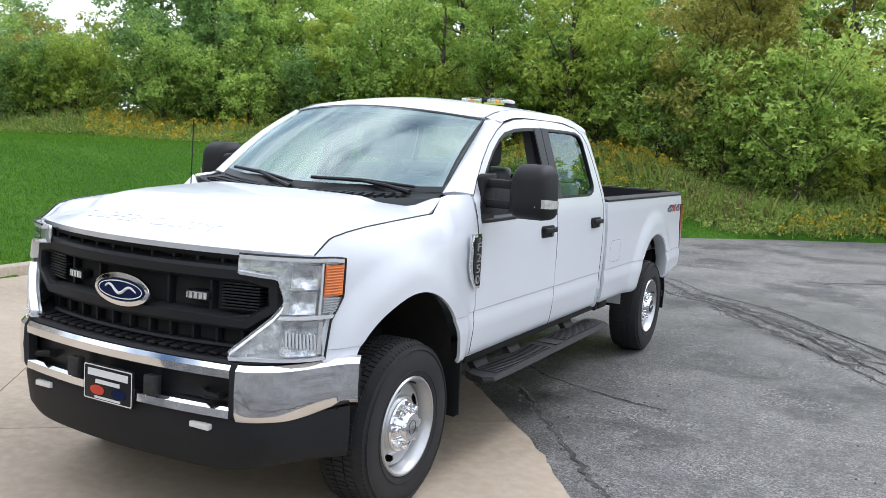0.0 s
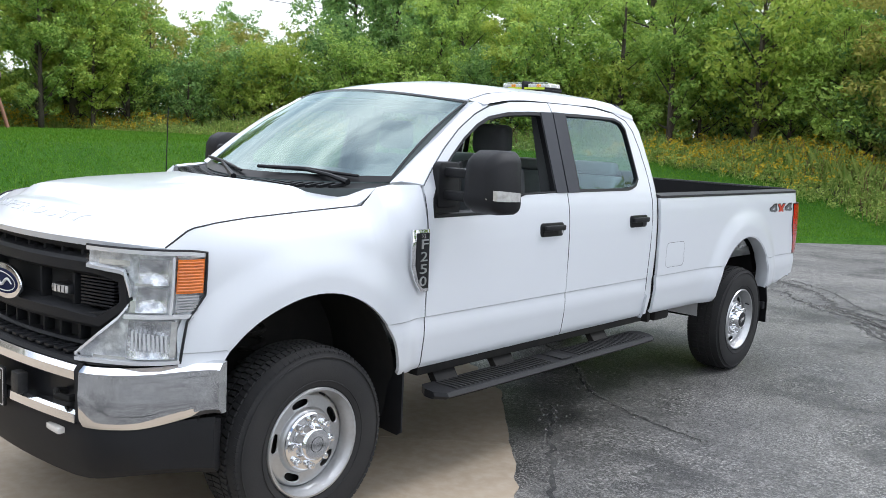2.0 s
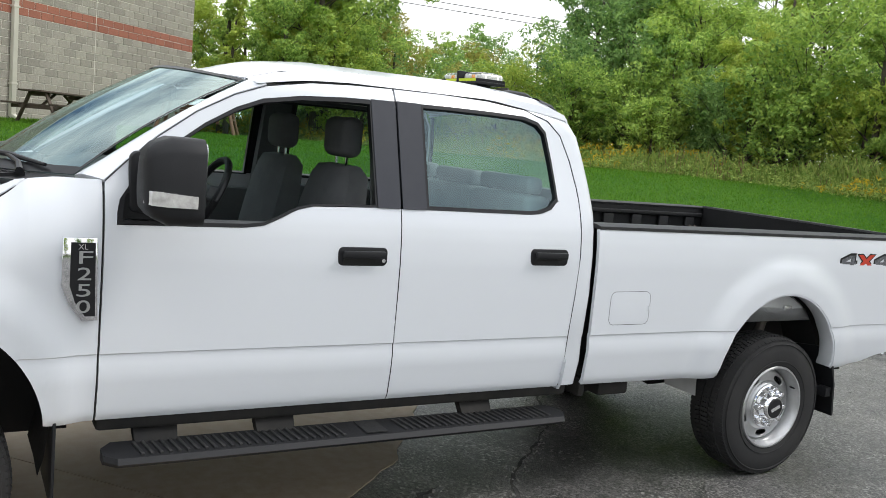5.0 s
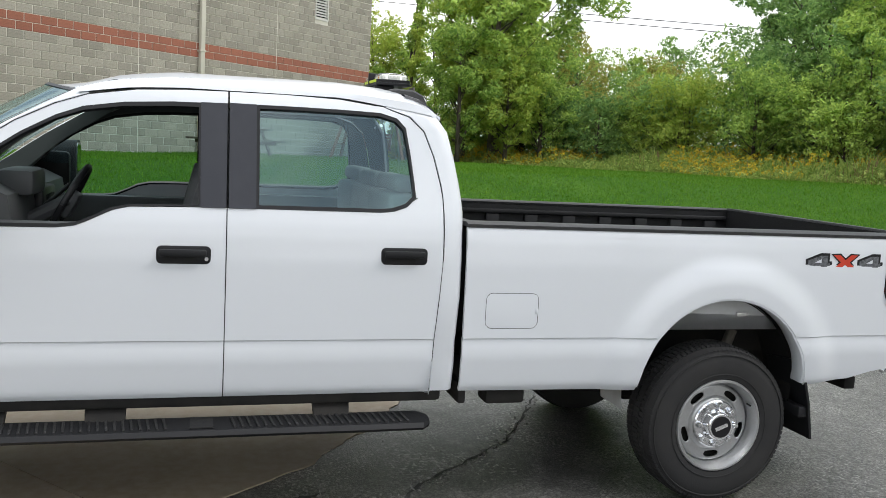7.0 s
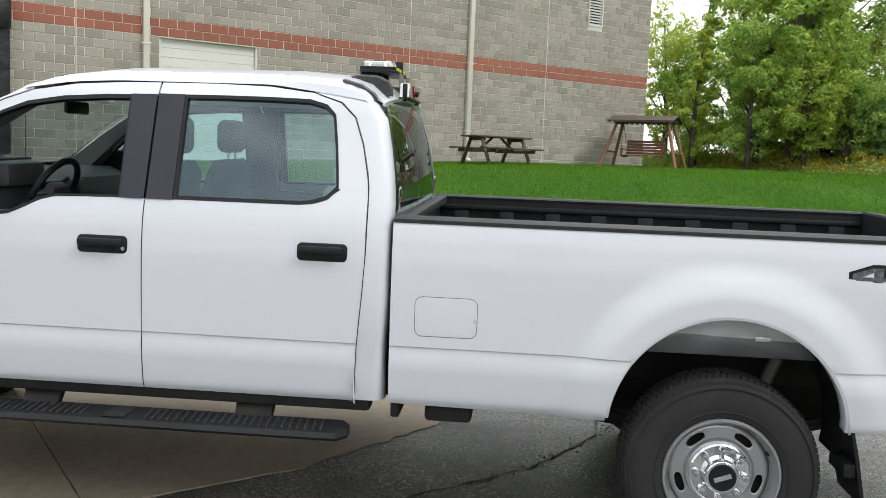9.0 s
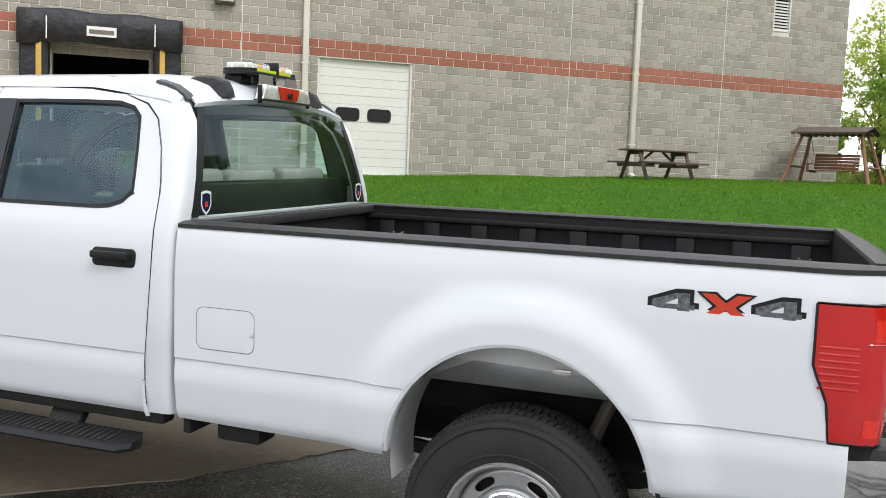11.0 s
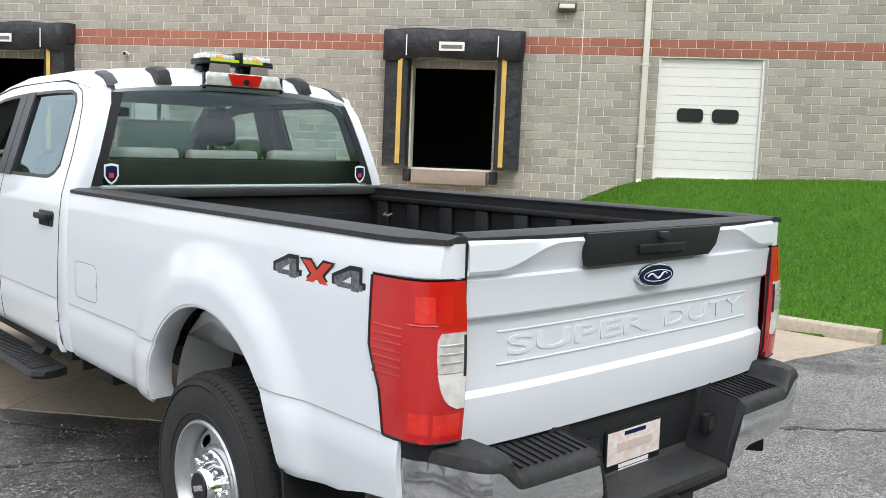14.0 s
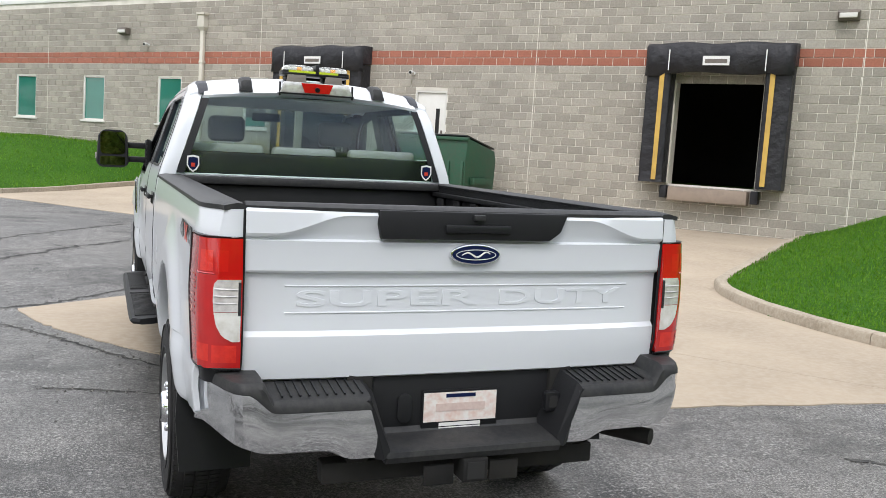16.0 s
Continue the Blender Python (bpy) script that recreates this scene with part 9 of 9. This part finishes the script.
# door mirrors
for sgn in (1, -1):
    rows = []
    IN, BACK = (-0.080, 0.0) if sgn > 0 else (-0.16, 0.10)
    c = Vector((1.29 + IN, 0.90, 1.575))
    for y, k in ((0.985, 0.93), (0.97, 1.0), (0.93, 1.0), (0.87, 0.96), (0.82, 0.86), (0.795, 0.70), (0.785, 0.4)):
        row = []
        for px, pz in rounded(-0.125, 0.125, -0.155, 0.150, 0.055):
            if pz > 0.05:
                px *= 1 - 0.22 * ((pz - 0.05) / 0.1)
            row.append((c.x + px * k, y + BACK, c.z + pz * (0.94 + 0.06 * k) * (k if k < 0.9 else 1)))
        rows.append(row)
    mir = part("door_mirror", mirrored(loft(rows, closed=True, caps=True), sgn), M_TEX, truck, "large black telescoping tow mirror", angle=0.8)
    part("mirror_glass", mirrored(prism([(c.x + px * 0.86, c.z + 0.045 + pz) for px, pz in rounded(-0.11, 0.11, -0.09, 0.09, 0.03)], 0.004, "xz", 0.9855 + BACK), sgn), M_MIRROR, mir)
    part("spot_mirror", mirrored(prism([(c.x + px * 0.86, c.z - 0.10 + pz) for px, pz in rounded(-0.11, 0.11, -0.035, 0.035, 0.015)], 0.004, "xz", 0.9855 + BACK), sgn), M_MIRROR, mir)
    part("turn_lamp", mirrored(loft([[(px + IN, py + BACK, pz) for px, py, pz in r] for r in ([(1.345, 0.789, 1.495), (1.345, 0.789, 1.540), (1.345, 0.83, 1.540), (1.345, 0.83, 1.495)], [(1.400, 0.806, 1.492), (1.400, 0.806, 1.540), (1.40, 0.85, 1.54), (1.40, 0.85, 1.492)], [(1.421, 0.85, 1.490), (1.421, 0.85, 1.538), (1.40, 0.88, 1.538), (1.40, 0.88, 1.49)], [(1.424, 0.955, 1.488), (1.424, 0.955, 1.530), (1.40, 0.955, 1.53), (1.40, 0.955, 1.488)])], closed=True, caps=True), sgn), M_CLEAR, mir, "clear turn lamp in the mirror shell")
    part("shell_seam", mirrored(loft([[(c.x + p[0] * 1.004, y + BACK, c.z + 0.055) for p in ((-0.125, 0), (-0.12, 0))] for y in (0.80, 0.98)]), sgn), M_DARK, mir)
    for z in (1.49, 1.605):
        arm = part("mirror_arm", mirrored(box(0.93, 1.20 + IN, 0.84 + BACK, 0.905 + BACK, z - 0.024, z + 0.024, 0.012), sgn), M_TEX, mir)
        part("arm_tube", mirrored(box(1.08 + IN, 1.19 + IN, 0.855 + BACK, 0.89 + BACK, z - 0.016, z + 0.016, 0.008), sgn), M_STEEL, arm)
    part("mirror_base", mirrored(prism(rounded(0.80, 0.96 + BACK, 1.425, 1.655, 0.03), 0.05, "yz", 0.905, 0.012), sgn), M_TEX, mir)

# cab interior
def seat(x, y, w, name, mat):
    s = part("seat_cushion", box(x - w / 2, x + w / 2, y - 0.28, y + 0.26, 0.98, 1.14, 0.05), mat, truck, "grey cloth seat")
    back = []
    for z, yy, t, ww in ((1.08, y + 0.20, 0.13, 0.96), (1.25, y + 0.235, 0.14, 1.0), (1.45, y + 0.28, 0.12, 0.98), (1.58, y + 0.315, 0.10, 0.88), (1.63, y + 0.33, 0.06, 0.70)):
        h = w / 2 * ww
        back.append([(x - h, yy, z), (x - h * 0.6, yy - 0.03, z), (x + h * 0.6, yy - 0.03, z), (x + h, yy, z), (x + h * 0.95, yy + t, z + 0.01), (x - h * 0.95, yy + t, z + 0.01)])
    part("seat_back", loft(back, closed=True, caps=True), mat, s, angle=1.0)
    hr = part("headrest", box(x - 0.135, x + 0.135, y + 0.315, y + 0.425, 1.675, 1.865, 0.045, 3), mat, s)
    for dx in (-0.06, 0.06):
        part("headrest_post", tube([(x + dx, y + 0.37, 1.60), (x + dx, y + 0.37, 1.70)], 0.007, 6), M_CHROME, s)
    return s


seat(0.42, 1.50, 0.54, "driver", M_CLOTH)
seat(-0.42, 1.50, 0.54, "passenger", M_CLOTH)
bench = part("rear_bench", box(-0.78, 0.78, 2.22, 2.70, 0.95, 1.12, 0.05), M_CLOTH_L, truck, "light grey rear bench seat")
for x0, x1 in ((-0.80, -0.28), (-0.27, 0.27), (0.28, 0.80)):
    part("bench_back", box(x0, x1, 2.70, 2.86, 1.08, 1.565, 0.03, 3, m=Matrix.Translation((0, 0, 0))), M_CLOTH_L, bench)
for x, w, z in ((-0.52, 0.235, 1.572), (0.02, 0.215, 1.566), (0.53, 0.235, 1.572)):
    part("headrest", box(x - w, x + w, 2.735, 2.835, z, z + 0.085, 0.030, 3), M_CLOTH_L, bench)
part("rear_trim", box(-0.85, 0.85, 2.885, 2.945, 1.0, 1.605, 0.02), M_TRIM, truck)
dash = part("dashboard", loft([[(x, 0.66, 1.15), (x, 0.60, 1.40), (x, 0.72, 1.53), (x, 0.92, 1.560 + 0.01 * math.cos(x * 3)), (x, 1.03, 1.50), (x, 1.05, 1.36), (x, 0.98, 1.16), (x, 0.80, 1.05)] for x in lin(-0.83, 0.83, 13)], closed=True, caps=True), M_DASH, truck, "dark dashboard", angle=0.8)
part("gauge_hood", box(0.26, 0.60, 0.94, 1.10, 1.48, 1.605, 0.03), M_DASH, dash)
part("centre_stack", box(-0.20, 0.20, 1.00, 1.08, 1.15, 1.50, 0.02), M_TRIM, dash)
part("screen", box(-0.12, 0.12, 1.08, 1.085, 1.36, 1.46, 0.004), M_DARK, dash)
swm = Matrix.Translation((0.42, 1.22, 1.45)) @ Matrix.Rotation(radians(-28), 4, "X")
ringp = [swm @ Vector((0.19 * math.cos(2 * math.pi * k / 32), 0, 0.19 * math.sin(2 * math.pi * k / 32))) for k in range(33)]
sw = part("steering_wheel", tube(ringp, 0.017, 10, cap=False), M_TRIM, truck, "black steering wheel")
part("wheel_hub", box(-0.08, 0.08, -0.02, 0.04, -0.07, 0.06, 0.02, m=swm), M_DASH, sw)
for a in ((0.18, 0.0), (-0.18, 0.0), (0.0, -0.18)):
    part("spoke", bar(swm @ Vector((0, 0, 0)), swm @ Vector((a[0], 0, a[1])), 0.035, 0.015, 0.004), M_DASH, sw)
part("steering_column", tube([swm @ Vector((0, 0, 0)), (0.42, 0.95, 1.30)], 0.04, 10), M_DASH, sw)
part("shift_lever", tube([(0.33, 1.10, 1.42), (0.22, 1.20, 1.52)], [0.009, 0.012], 8), M_TRIM, sw)
part("inside_mirror", box(-0.12, 0.12, 1.12, 1.15, 1.86, 1.93, 0.015), M_TRIM, truck)
for sgn in (1, -1):
    part("pillar_trim", mirrored(loft([[(0.86, 0.80, 1.50), (0.72, 0.64, 1.535), (0.72, 0.80, 1.51)], [(0.80, 1.06, 1.75), (0.675, 0.965, 1.765), (0.68, 1.06, 1.74)], [(0.76, 1.33, 1.93), (0.64, 1.26, 1.950), (0.64, 1.34, 1.92)]], closed=True, caps=True), sgn), M_PILLAR_IN, truck, "grey inner pillar trim")
    part("pillar_trim", mirrored(loft([[(0.84, 1.85, 1.10), (0.90, 1.85, 1.10), (0.90, 2.03, 1.10), (0.84, 2.03, 1.10)], [(0.83, 1.85, 1.45), (0.90, 1.85, 1.45), (0.90, 2.03, 1.45), (0.83, 2.03, 1.45)], [(0.71, 1.86, 1.92), (0.765, 1.86, 1.92), (0.765, 2.02, 1.92), (0.71, 2.02, 1.92)]], closed=True, caps=True), sgn), M_DASH, truck)
    gh = part("grab_handle", mirrored(tube([(0.80, 0.92, 1.62), (0.755, 0.98, 1.69), (0.735, 1.08, 1.77), (0.765, 1.14, 1.81)], 0.014, 8), sgn), M_DASH, truck)


# ---- wall blocks: the stretch by the near dock as single blocks, the rest joined ----
def block_mesh(length, material, name):
    l, h, g = length / 2, COURSE / 2 - 0.0065, 0.006
    v = [(-l, 0, -h), (l, 0, -h), (l, 0, h), (-l, 0, h), (-l + g, -0.012, -h + g), (l - g, -0.012, -h + g), (l - g, -0.012, h - g), (-l + g, -0.012, h - g)]
    return v, [(4, 5, 6, 7), (0, 1, 5, 4), (1, 2, 6, 5), (2, 3, 7, 6), (3, 0, 4, 7)]


shared = {}
rest = {0: ([], []), 1: ([], [])}
singles = 0
for row in range(-1, 40):
    zc = ZB + (row + 0.5) * COURSE
    s = S0 + (0.0 if row % 2 else UNIT / 2) - UNIT
    while s < S1:
        a, b = max(s + 0.0065, S0), min(s + UNIT - 0.0065, S1)
        s += UNIT
        if b - a < 0.03 or zc + 0.1 > wall_top((a + b) / 2) + 0.02:
            continue
        spans = [(a, b)]
        for o in OPENINGS.values():
            if o[2] - 0.08 < zc < o[3] + 0.02:
                cut = []
                for p, q in spans:
                    if q <= o[0] or p >= o[1]:
                        cut.append((p, q))
                    else:
                        if p < o[0] - 0.03:
                            cut.append((p, o[0]))
                        if q > o[1] + 0.03:
                            cut.append((o[1], q))
                spans = cut
        red = 1 if row in (21, 22) else 0
        for p, q in spans:
            v, f = block_mesh(q - p, None, "block")
            if 8.9 < (p + q) / 2 < 16.0 and 2.1 < zc < 5.6 and singles < 300 and q - p > 0.3:
                key = (round(q - p, 3), red)
                if key not in shared:
                    me = bpy.data.meshes.new("block")
                    me.from_pydata(v, [], f)
                    me.materials.append(M_REDBLOCK if red else M_BLOCK)
                    shared[key] = me
                o = new("block", shared[key])
                o.parent = wall_front
                o.location = ((p + q) / 2, FRONT, zc)
                singles += 1
            else:
                vs, fs = rest[red]
                base = len(vs)
                vs.extend([((p + q) / 2 + x, FRONT + y, zc + z) for x, y, z in v])
                fs.extend([tuple(base + i for i in t) for t in f])
for red, m in ((0, M_BLOCK), (1, M_REDBLOCK)):
    tagged(raw("blockwork", rest[red][0], rest[red][1], m, wall_front), ("grey split-face blocks in running bond", "red split-face block band")[red], kind="stuff")
